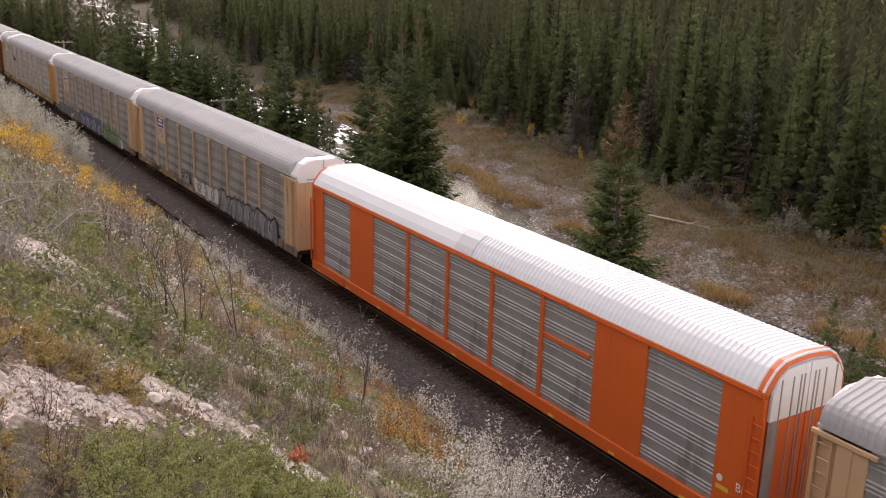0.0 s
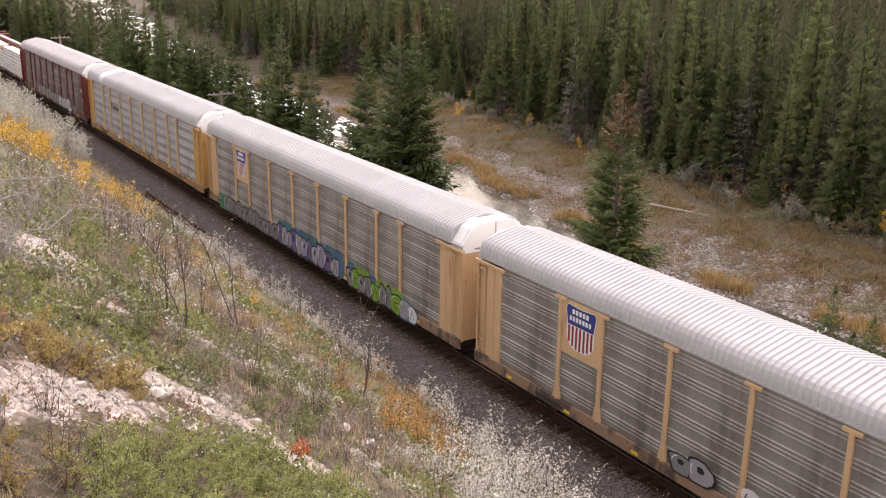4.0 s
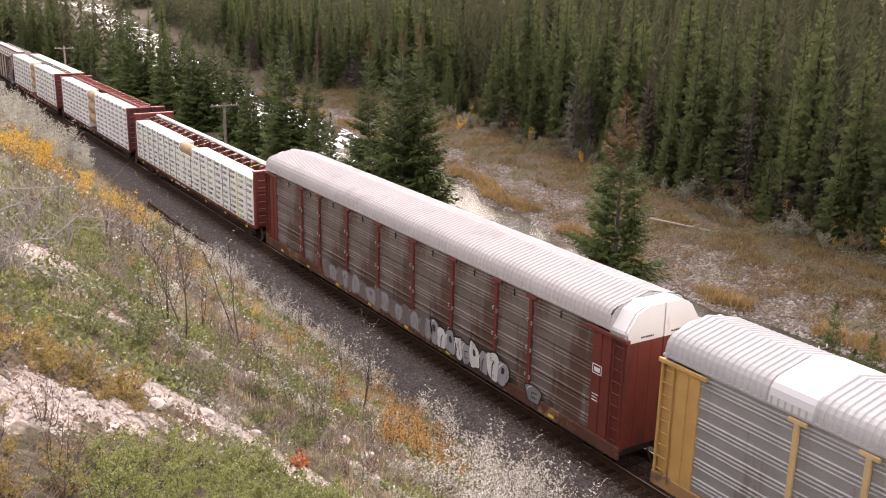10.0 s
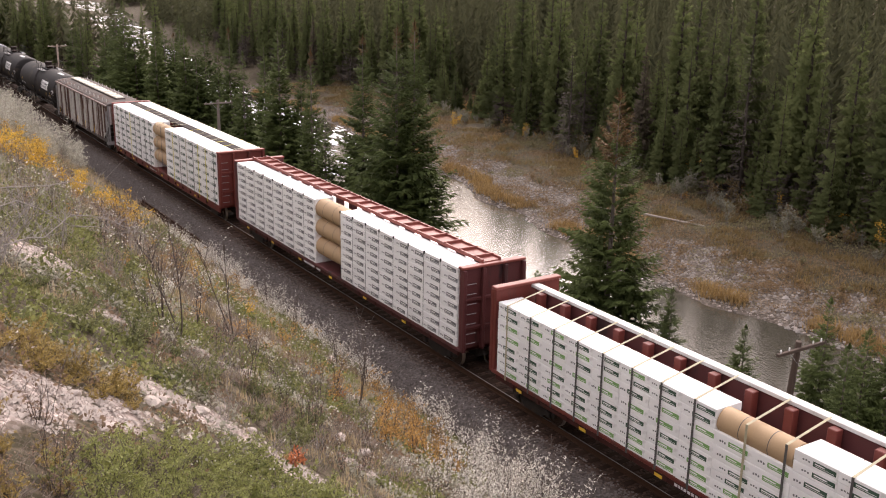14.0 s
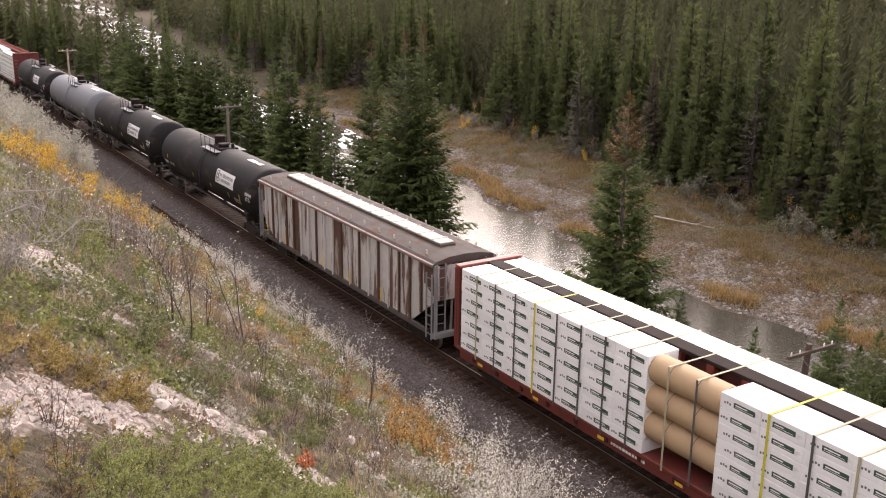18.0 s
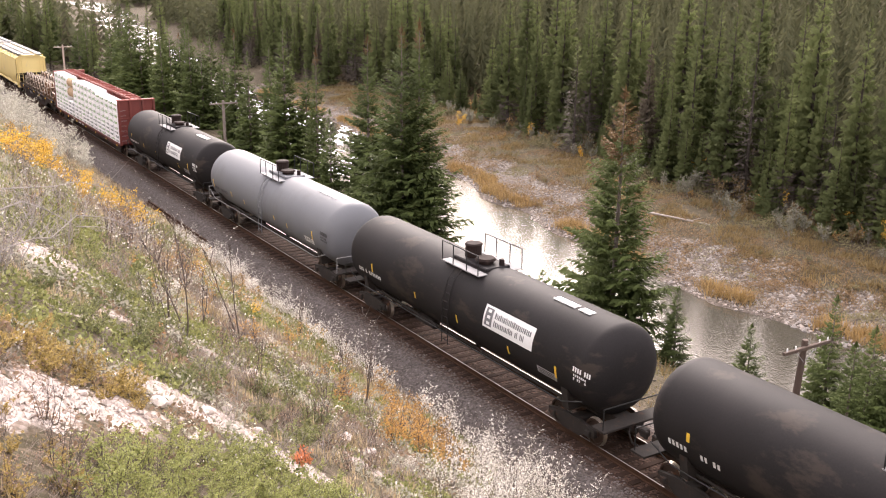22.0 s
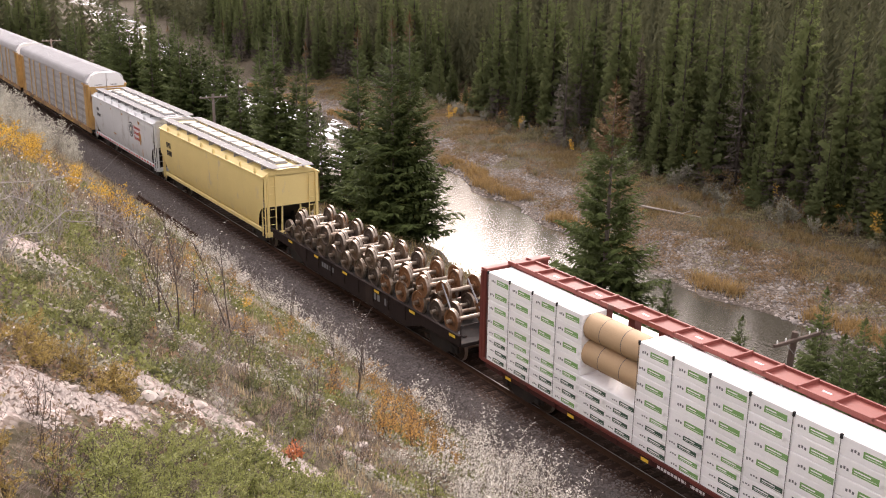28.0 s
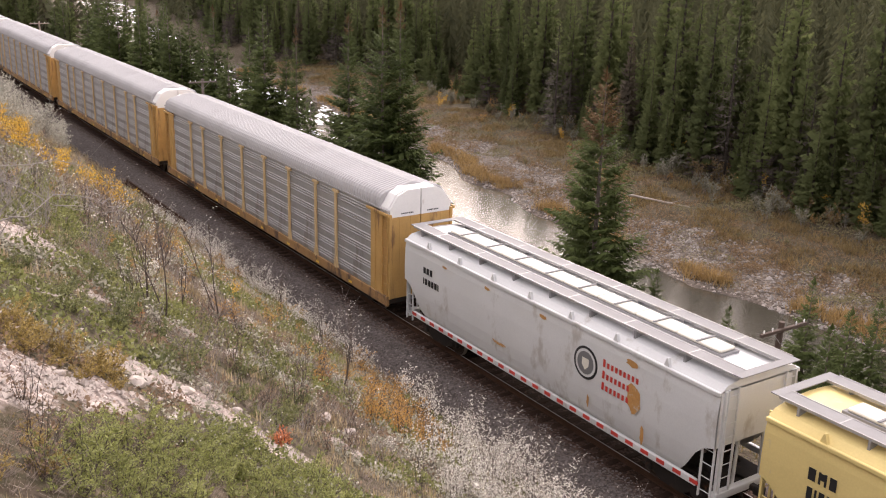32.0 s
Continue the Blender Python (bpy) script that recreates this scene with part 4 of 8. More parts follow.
        if s < 0:
            mb = MB()
            mb.prism([(y * 0.995, z - 0.02) for y, z in ROOF_ROUND], s * (half - 0.14) - 0.04, s * (half - 0.14) + 0.04)
            part("roof_end", mb, M["roof_patch"] if white_top else M[roof], car)
    running_gear(car, half, 2.6)
    # small marks along the sill and yellow reflective squares
    reflectors(car, np.arange(-half + 2, half - 1, 3.1), -1.556, 0.80, 0.28)
    decal("sill_lettering", car, bars(1.6, 0.2, 1, rnd), M["print_black"], -half + 3.6, -1.552, 0.82)
    return car


def orange_autorack(u0, u1):
    half = (u1 - u0) / 2
    car = thing("autorack_car", label="bright orange car carrier with grey ribbed panels and a white roof", category="railway car", group="freight train")
    CARS.append((car, (u0 + u1) / 2))
    om = M["orange"]
    for s in (-1, 1):
        part("side_sill", MB().box(-half + .38, half - .38, s * 1.50 - 0.06, s * 1.50 + 0.06, 0.72, 1.14, 0.015), om, car)
        part("top_rail", MB().box(-half + .45, half - .45, s * 1.50 - 0.06, s * 1.50 + 0.06, 4.62, 4.80, 0.03), om, car)
        part("rain_gutter", MB().box(-half + .5, half - .5, s * 1.565 - 0.02, s * 1.565 + 0.02, 4.66, 4.71), om, car)
    part("deck", MB().box(-half + .1, half - .1, -1.44, 1.44, 0.78, 1.05).box(-half + .6, half - .6, -0.35, 0.35, 0.5, 0.8), M["truck"], car)
    grey = [(-11.95, -9.30), (-7.20, -4.45), (-4.27, -1.55), (-1.37, 1.30), (1.48, 4.12), (4.30, 6.80), (9.0, 11.75)]
    solid = [(-half + .40, -11.95), (-9.30, -7.20), (6.80, 9.0), (11.75, half - .40)]
    meshes = {}
    for a, b in grey:
        w = round(b - a, 2)
        if w not in meshes:
            meshes[w] = side_panel_mesh(w, 1.14, 4.62, M["panel"])
        part("side_panel", meshes[w], None, car, m=shift(a, -1.45))
        part("side_panel", meshes[w], None, car, m=pose(b, 1.45, 0, 0, 0, 180))
    for a, b in solid:
        for s in (-1, 1):
            mb = MB().box(a, b, s * 1.47 - .05, s * 1.47 + .05, 1.14, 4.62, 0.012)
            if s < 0:
                for k in (a + 0.32 * (b - a), a + 0.68 * (b - a)):
                    mb.box(k - .012, k + .012, -1.526, -1.51, 1.2, 4.6)
            part("solid_panel", mb, om, car)
    pm = fix_normals(MB().box(-0.09, 0.09, -0.09, 0.0, 1.1, 4.65, 0.012).mesh("post", om))
    for x in (-4.36, -1.46, 1.39, 4.21):
        part("post", pm, None, car, m=shift(x, -1.44))
        part("post", pm, None, car, m=pose(x, 1.44, 0, 0, 0, 180))
    part("roof", roof_mesh(half - 0.45, ROOF_FLAT, M["roof_white"], 0.19, 0.03, flat=[(-13.5, -0.6)]), None, car)
    mb = MB().loft([[(x, y * 1.012, z + 0.035) for y, z in ROOF_FLAT[:5]] for x in (-1.0, -0.45, 0.1)])
    part("roof_patch", mb, M["roof_patch"], car, "paler smooth roof sheet")
    for s in (-1, 1):
        mb = MB()
        mb.prism([(y * 1.02, z + 0.03) for y, z in ROOF_FLAT] + [(1.5, 4.6), (-1.5, 4.6)], s * (half - 0.62), s * (half - 0.50))
        ring = [(y, z) for y, z in ROOF_FLAT] + [(1.5, 4.6), (1.5, 1.1), (-1.5, 1.1), (-1.5, 4.6)]
        mb.loft([[(s * (half - .50), y * 1.02, z + .03) for y, z in ring + ring[:1]], [(s * (half - .38), y * .93, z - .10 * (z > 4.7)) for y, z in ring + ring[:1]]])
        part("roof_end", mb, om, car)
        for t in (-1, 1):
            x = s * (half - 0.37)
            door = part("end_door", MB().prism([(t * a * .95, b) for a, b in ((0.02, 0.95), (1.36, 0.95), (1.42, 1.3), (1.42, 4.0), (0.02, 4.0))], x - .05, x + .05), om, car)
            part("door_top", MB().prism([(t * a * .95, b) for a, b in ((0.02, 4.01), (1.42, 4.01), (1.40, 4.75), (1.22, 5.06), (0.9, 5.28), (0.02, 5.36))], x - .05, x + .05), M["white"], door, "white painted upper door")
            for yy in (0.20, 0.34, 0.62, 1.05):
                part("door_hinge", MB().box(x + s * .05 - .02, x + s * .05 + .02, t * yy - .022, t * yy + .022, 1.0, 5.1, 0.006), M["panel"], door)
            part("grey_door_strip", MB().box(x + s * .055 - .006, x + s * .055 + .006, t * 1.22 - .18, t * 1.22 + .18, 1.0, 4.0), M["panel"], door, "grey galvanised door panel")
        for t in (-1, 1):
            part("ladder", ladder_mesh(3.0, 0.36, 8, om), None, car, m=shift(s * (half - 0.5) - .18, t * 1.56, 1.1))
    txt = bpy.data.curves.new("car_class", "FONT")
    txt.body, txt.size, txt.extrude = "BI", 0.34, 0.002
    tob = new("class_lettering", txt)
    dg = bpy.context.evaluated_depsgraph_get()
    tme = bpy.data.meshes.new_from_object(tob.evaluated_get(dg))
    bpy.data.objects.remove(tob)
    tme.materials.clear()
    tme.materials.append(M["print_white"])
    part("class_lettering", tme, None, car, "white letters BI", m=pose(half - 0.98, -1.527, 1.86, 90, 0, 0))
    part("round_mark", MB().tube((half - 1.52, -1.53, 1.98), (half - 1.52, -1.522, 1.98), 0.10, n=16), M["print_white"], car, "round white stencil")
    part("placard", MB().box(half - 1.62, half - 1.20, -1.53, -1.522, 1.66, 1.78), M["yellow_mark"], car, "yellow data placard")
    part("placard", MB().box(9.0 - 2.9, 9.0 - 2.6, -1.53, -1.522, 0.86, 1.08), M["print_white"], car, "white data placard")
    part("bracket", MB().box(4.34, 6.6, -1.53, -1.46, 3.30, 3.44, 0.01), om, car, "orange slanted side bracket")
    reflectors(car, np.arange(-half + 1, half, 2.9), -1.565, 0.76, 0.26, 0.08)
    running_gear(car, half, 2.6)
    return car


def lumber_pack_mesh(w, d, h, print_mat, slim, rnd):
    """A wrapped pack of boards, its long side to -y, with a printed bar crossed by a pale line, small marks and film folds."""
    mb = MB()
    mb.box(0.002, w - 0.002, 0, d, 0.006, h - 0.005, 0.014)
    y = -0.003
    k = max(1, round(w / 1.3))
    c = w / k
    for i in range(k):
        o = c * (i + rnd.uniform(-.10, .10))
        a, b = (o + c * .37, o + c * .89)
        lo, hi = (h * .24, h * .68) if slim else (h * .34, h * .68)
        mb.box(a, b, y, 0, lo, hi, slot=1)
        m_ = lo + (hi - lo) * .62
        mb.box(a + .05, a + (b - a) * rnd.uniform(.45, .75), y - .002, 0, m_ - .016, m_ + .016, slot=0)
        mb.box(a + .05, b - .06, y - .002, 0, lo + (hi - lo) * .22, lo + (hi - lo) * .22 + .012, slot=0)
        for q in range(3):
            x = o + c * (.13 + .065 * q)
            mb.box(x, x + c * .040, y, 0, h * (.42 if q % 2 else .38), h * (.52 if q != 1 else .56), slot=2)
    for q in range(2):                                       # folds of the loose film
        x = w * rnd.uniform(.03, .95)
        mb.add([(x, -.002, h * .05), (x + rnd.uniform(-.12, .12), -.002, h * .95), (x + .035, .0, h * .5)], [(0, 1, 2)], slot=0)
    return fix_normals(mb.mesh("lumber_pack", [M["wrap"], print_mat, M["wrap_print_grey"]]))


def centerbeam(u0, u1, paint, label, rows, prints, columns, gap, rolls, straps, high_chord, beam="beam_red", seed=0, clips=False, shelf=0, far_full=False):
    """A centre-beam flat car with end bulkheads and wrapped lumber on both sides of its beam. rows: pack heights from below;
    rolls: number, radius and how many rows of packs lie under them."""
    rnd = random.Random(seed)
    half = (u1 - u0) / 2
    car = thing("centerbeam_car", label=label, category="railway car", group="freight train")
    CARS.append((car, (u0 + u1) / 2))
    pm, bmx = M[paint], M[beam]
    base = 1.125
    top_z = base + sum(rows)
    bt = max(4.13, top_z + .06)                               # top of the bulkheads
    part("deck", MB().box(-half, half, -1.40, 1.40, 0.98, 1.12, 0.02), pm, car)
    for s in (-1, 1):
        # sill_maroon puts the load's shade into the colour of sills and winches
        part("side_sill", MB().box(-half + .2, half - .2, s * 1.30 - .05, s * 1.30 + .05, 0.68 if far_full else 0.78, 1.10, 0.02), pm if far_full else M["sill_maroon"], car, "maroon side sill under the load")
        pk = fix_normals(MB().box(-.07, .07, -.04, .04, 0.82, 1.02, 0.015).mesh("strap_winch", M["sill_maroon"]))
        for x in np.arange(-half + 1.2, half - 0.8, 1.45):
            part("strap_winch", pk, None, car, m=shift(float(x), s * 1.37))
    part("centre_sill", MB().box(-half + .4, half - .4, -0.35, 0.35, 0.45, 0.98, 0.03), M["truck"], car)
    zc = top_z + .04 if high_chord else 3.62
    ct = top_z + .03 if far_full else max(top_z + .20, 4.02)   # top of a plain chord
    yb = .42 if high_chord else .20
    if high_chord:
        part("top_chord", MB().prism([(-yb, zc), (yb, zc), (yb, zc + .14), (yb - .06, zc + .14), (yb - .06, zc + .06), (-yb + .06, zc + .06), (-yb + .06, zc + .14), (-yb, zc + .14)], -half + .1, half - .1), bmx, car)
        rib = fix_normals(MB().box(-0.035, 0.035, -yb, yb, zc + .05, zc + .17, 0.01).mesh("chord_rib", bmx))
        for i in range(21):
            part("chord_rib", rib, None, car, m=shift(-half + 0.6 + (2 * half - 1.2) * i / 20))
            if seed == 9 and i % 2:
                part("chord_tag", MB().box(-.13, .13, -.035, .035, zc + .061, zc + .066), M["print_white"], car, "small white tag", m=shift(-half + 0.6 + (2 * half - 1.2) * (i + .5) / 20, .05))
    else:
        part("top_chord", MB().box(-half + .1, half - .1, -.17 if far_full else .12, .40 if far_full else .42, ct - .12, ct, 0.015), M["flat_paint"] if far_full else M["chord_pale"], car, "" if far_full else "pale painted top chord")
        part("inner_web", MB().box(-half + .3, half - .3, .20, .24, 1.2, ct - .12), M["beam_dark"], car)
    pmesh = fix_normals(MB().box(-0.14, 0.14, -0.16, 0.10 if not high_chord else 0.16, 1.1, zc - .02 if high_chord else ct - .12, 0.02).mesh("beam_post", pm))
    n = 17
    for i in range(n):
        part("beam_post", pmesh, None, car, m=shift(-half + 0.9 + (2 * half - 1.8) * i / (n - 1)))
    for s in (-1, 1):
        x = s * half
        b = part("bulkhead", MB().box(min(x, x - s * .14), max(x, x - s * .14), -1.38, 1.38, 1.0, bt - .04, 0.015), pm, car)
        part("bulkhead_cap", MB().box(min(x - s * .20, x + s * .12), max(x - s * .20, x + s * .12), -1.41, 1.41, bt - .10, bt, 0.02), bmx, b)
        for yy in (-1.32, -0.48, 0.48, 1.32):
            part("bulkhead_post", MB().box(min(x, x + s * .17), max(x, x + s * .17), yy - .07, yy + .07, 1.0, bt - .12, 0.02), pm, b)
        for zz in (1.9, 3.0):
            part("bulkhead_rail", MB().box(min(x, x + s * .11), max(x, x + s * .11), -1.3, 1.3, zz - .06, zz + .06, 0.015), pm, b)
        for k in range(7):
            part("rung", MB().tube((x + s * .19, -1.25, 1.35 + .38 * k), (x + s * .19, -.85, 1.35 + .38 * k), .014, n=6), M["walk_grey"], b)
    x0, x1 = -half + 0.32, half - 0.22
    ga, gb = gap
    cells = []
    for a, b in ((x0, ga), (gb, x1)):
        k = max(1, round((b - a) / columns))
        cells += [(a + (b - a) * i / k, a + (b - a) * (i + 1) / k) for i in range(k)]
    meshes = {}

    def pack(a, b, r, z, flip=False):
        ink = prints[r]
        if ink != "wrap_print_grey" and rows[r] < .42 and rnd.random() < .25:       # slim packs of both inks are mixed
            ink = "wrap_print_green" if ink == "wrap_print_dark" else "wrap_print_dark"
        key = (round(b - a, 2), r, ink, rnd.randrange(3), flip)
        if key not in meshes:
            meshes[key] = lumber_pack_mesh(b - a, 1.20 if far_full and not flip else .98, rows[r], M[ink], rows[r] < .4, rnd)
        if flip:
            part("lumber_pack", meshes[key], None, car, m=pose(b, 1.40, z, 0, 0, 180))
        else:
            part("lumber_pack", meshes[key], None, car, m=shift(a, -1.40 + rnd.uniform(-.006, .006), z))

    zs = [base + sum(rows[:r]) for r in range(len(rows))]
    for a, b in cells:
        for r in range(len(rows) - (1 if shelf and a > shelf else 0)):
            pack(a + rnd.uniform(-.008, .008), b, r, zs[r])
        if shelf and a > shelf:
            part("lumber_pack", lumber_pack_mesh(b - a, .98, rows[-1] * .55, M[prints[-1]], True, rnd), None, car, m=shift(a, -1.40, zs[-1]))
    far_rows = [r for r in range(len(rows)) if far_full or zs[r] + rows[r] < top_z - .54]   # the far side is loaded less high
    for i in range(5):
        a, b = x0 + (x1 - x0) * i / 5, x0 + (x1 - x0) * (i + 1) / 5
        for r in far_rows:
            pack(a, b, r, zs[r], True)
    count, r0, under = rolls
    for r in range(under):
        pack(ga, gb, r, zs[r])
    z = top_z - r0
    for i in range(count):
        off = (0.0, -.16, -.10, .05)[i % 4]
        yc = -1.40 + r0 * 1.05
        roll = part("paper_roll", MB().tube((ga + .03 + off, yc, z), (gb - .03, yc, z), r0, n=56), M["paper"], car, "brown kraft paper roll used as filler")
        part("roll_core", MB().tube((gb - .035, yc, z), (gb - .024, yc, z), r0 * .86, n=24), M["black"], roll, "dark hollow roll end")
        for q in (.30, .68):
            xx = ga + (gb - ga) * q
            part("roll_band", MB().tube((xx - .012, yc, z), (xx + .012, yc, z), r0 + .006, n=28, caps=False), M["strap_dark"], roll)
        z -= 2 * r0
    yk, zk = (1.40, top_z + .05) if far_full else (.20, ct + .012)
    for x, mt in straps:
        w = .036
        part("strap", MB().box(x - w, x + w, -1.432, -1.424, 1.0, top_z + .012), M[mt], car)
        part("strap", MB().add([(x - w, -1.43, top_z + .014), (x + w, -1.43, top_z + .014), (x + w, yk, zk), (x - w, yk, zk),
                                (x - w, -1.43, top_z + .006), (x + w, -1.43, top_z + .006), (x + w, yk, zk - .008), (x - w, yk, zk - .008)],
                               [(0, 1, 2, 3), (7, 6, 5, 4), (0, 4, 5, 1), (2, 6, 7, 3)]), M["strap_tan"] if mt == "strap_dark" else M[mt], car)
    if clips:
        cl = fix_normals(MB().box(-.035, .035, -.02, .05, -.10, .03, .01).mesh("strap_clip", M["black"]))
        ln = fix_normals(MB().box(-.007, .007, -.004, .004, base, top_z - .05).mesh("thin_strap", M["strap_dark"]))
        for a, b in cells:
            dz = -rows[-1] * .45 if shelf and a > shelf else 0
            part("strap_clip", cl, None, car, m=shift(a, -1.41, top_z + dz))
            part("thin_strap", ln, None, car, m=shift(a, -1.424, 0) if not dz else Matrix.LocRotScale((a, -1.424, base * .12), Euler((0, 0, 0)), (1, 1, .86)))
    reflectors(car, np.arange(-half + 1.5, half - 1, 3.3), -1.416, 0.84)
    decal("sill_lettering", car, bars(2.0, 0.16, 1, rnd), M["print_white"], -2.5, -1.356, 0.84)
    running_gear(car, half, 2.0)
    return car


def hopper_roof(car, half, zt, w, mat, hatch_mat, walk_mat, hatches, walks=True):
    """Sloped roof edge, a row of hatch covers along the middle, walkways and their legs beside it."""
    prof = [(-1.52, zt - .34), (-1.30, zt - .16), (-w, zt - .04), (0, zt), (w, zt - .04), (1.30, zt - .16), (1.52, zt - .34)]
    part("roof", MB().prism(prof, -half, half), mat, car)
    part("hatch_trough", MB().box(-half * .86, half * .86, -0.36, 0.36, zt - .02, zt + .06, 0.01), walk_mat, car)
    n = hatches
    a = 2 * half * .85 / n
    hm = fix_normals(MB().box(-a / 2 + (.014 if walks else .006), a / 2 - (.014 if walks else .006), -0.31 if walks else -.33, 0.31 if walks else .33, zt + .06, zt + .15, 0.03).mesh("hatch_cover", hatch_mat))
    for i in range(n):
        h = part("hatch_cover", hm, None, car, m=shift(-half * .85 + a * (i + .5)))
    clamp = fix_normals(MB().box(-.04 if walks else -.018, .04 if walks else .018, -.37, .37, zt + .15, zt + .19, 0.01).mesh("hatch_clamp", walk_mat if walks else hatch_mat))
    for i in range(n):
        part("hatch_clamp", clamp, None, car, m=shift(-half * .85 + a * (i + .5)))
    if not walks:
        for s in (-1, 1):
            for x in np.arange(-half + 1.0, half - .5, 1.3):
                part("roof_staple", MB().path([(x - .05, s * 1.15, zt - .12), (x - .05, s * 1.15, zt + .06), (x + .05, s * 1.15, zt + .06), (x + .05, s * 1.15, zt - .12)], .016), M["rib_white"], car)
        return
    for s in (-1, 1):
        mb = MB().box(-half, half, s * .92 - .24, s * .92 + .24, zt + .10, zt + .13, 0.005)
        part("walkway", mb, walk_mat, car)
        for e in (1.17, .67):
            part("walkway_edge", MB().box(-half, half, s * e - .014, s * e + .014, zt + .07, zt + .145), M["panel"], car, "bright galvanised walkway edge")
        for x in np.linspace(-half * .8, half * .8, 6):
            part("walkway_joint", MB().box(float(x) - .02, float(x) + .02, s * .92 - .24, s * .92 + .24, zt + .131, zt + .137), M["panel"], car)
        for x in np.arange(-half + .6, half, 1.9):
            lm = MB()
            lm.box(x - .03, x + .03, s * 1.0 - .22, s * 1.0 + .22, zt - .14, zt + .10)
            part("walkway_bracket", lm, walk_mat, car)
        part("end_platform", MB().box(s * half - .02 if s > 0 else -half - .28, half + .28 if s > 0 else -half + .02, -1.15, 1.15, zt + .10, zt + .13, 0.005), walk_mat, car)


def hopper_ends(car, half, inset, zt, mat, frame):
    """Open end frames under the overhang: posts, crossbars, ladders, brake wheel."""
    for s in (-1, 1):
        x = s * (half + .02)
        for t in (-1, 1):
            part("end_post", MB().box(x - .05, x + .05, t * 1.34 - .05, t * 1.34 + .05, 0.85, zt - .3, 0.01), frame, car)
            part("ladder", ladder_mesh(zt - 1.1, 0.38, 8, frame, 0.014, "y"), None, car, m=shift(x + s * .06, t * 1.12 - .19, 0.85))
            part("ladder", ladder_mesh(zt - 1.4, 0.40, 7, frame, 0.014), None, car, m=shift(s * (half - .25) - .20, t * 1.46, 0.75))
            part("slope_brace", MB().tube((s * (half - .1), t * .55, 0.95), (s * (half - .1), t * .45, zt - .5), 0.05, n=8), frame, car)
        part("end_sill", MB().box(x - .10, x + .10, -1.42, 1.42, 0.78, 1.02, 0.02), frame, car)
        mb = MB()
        for i in range(16):
            a, b = 2 * math.pi * i / 16, 2 * math.pi * (i + 1) / 16
            mb.tube((x + s * .12, .5 + .26 * math.cos(a), 1.9 + .26 * math.sin(a)), (x + s * .12, .5 + .26 * math.cos(b), 1.9 + .26 * math.sin(b)), 0.018, n=6)
        if s > 0:
            part("brake_wheel", mb, frame, car)


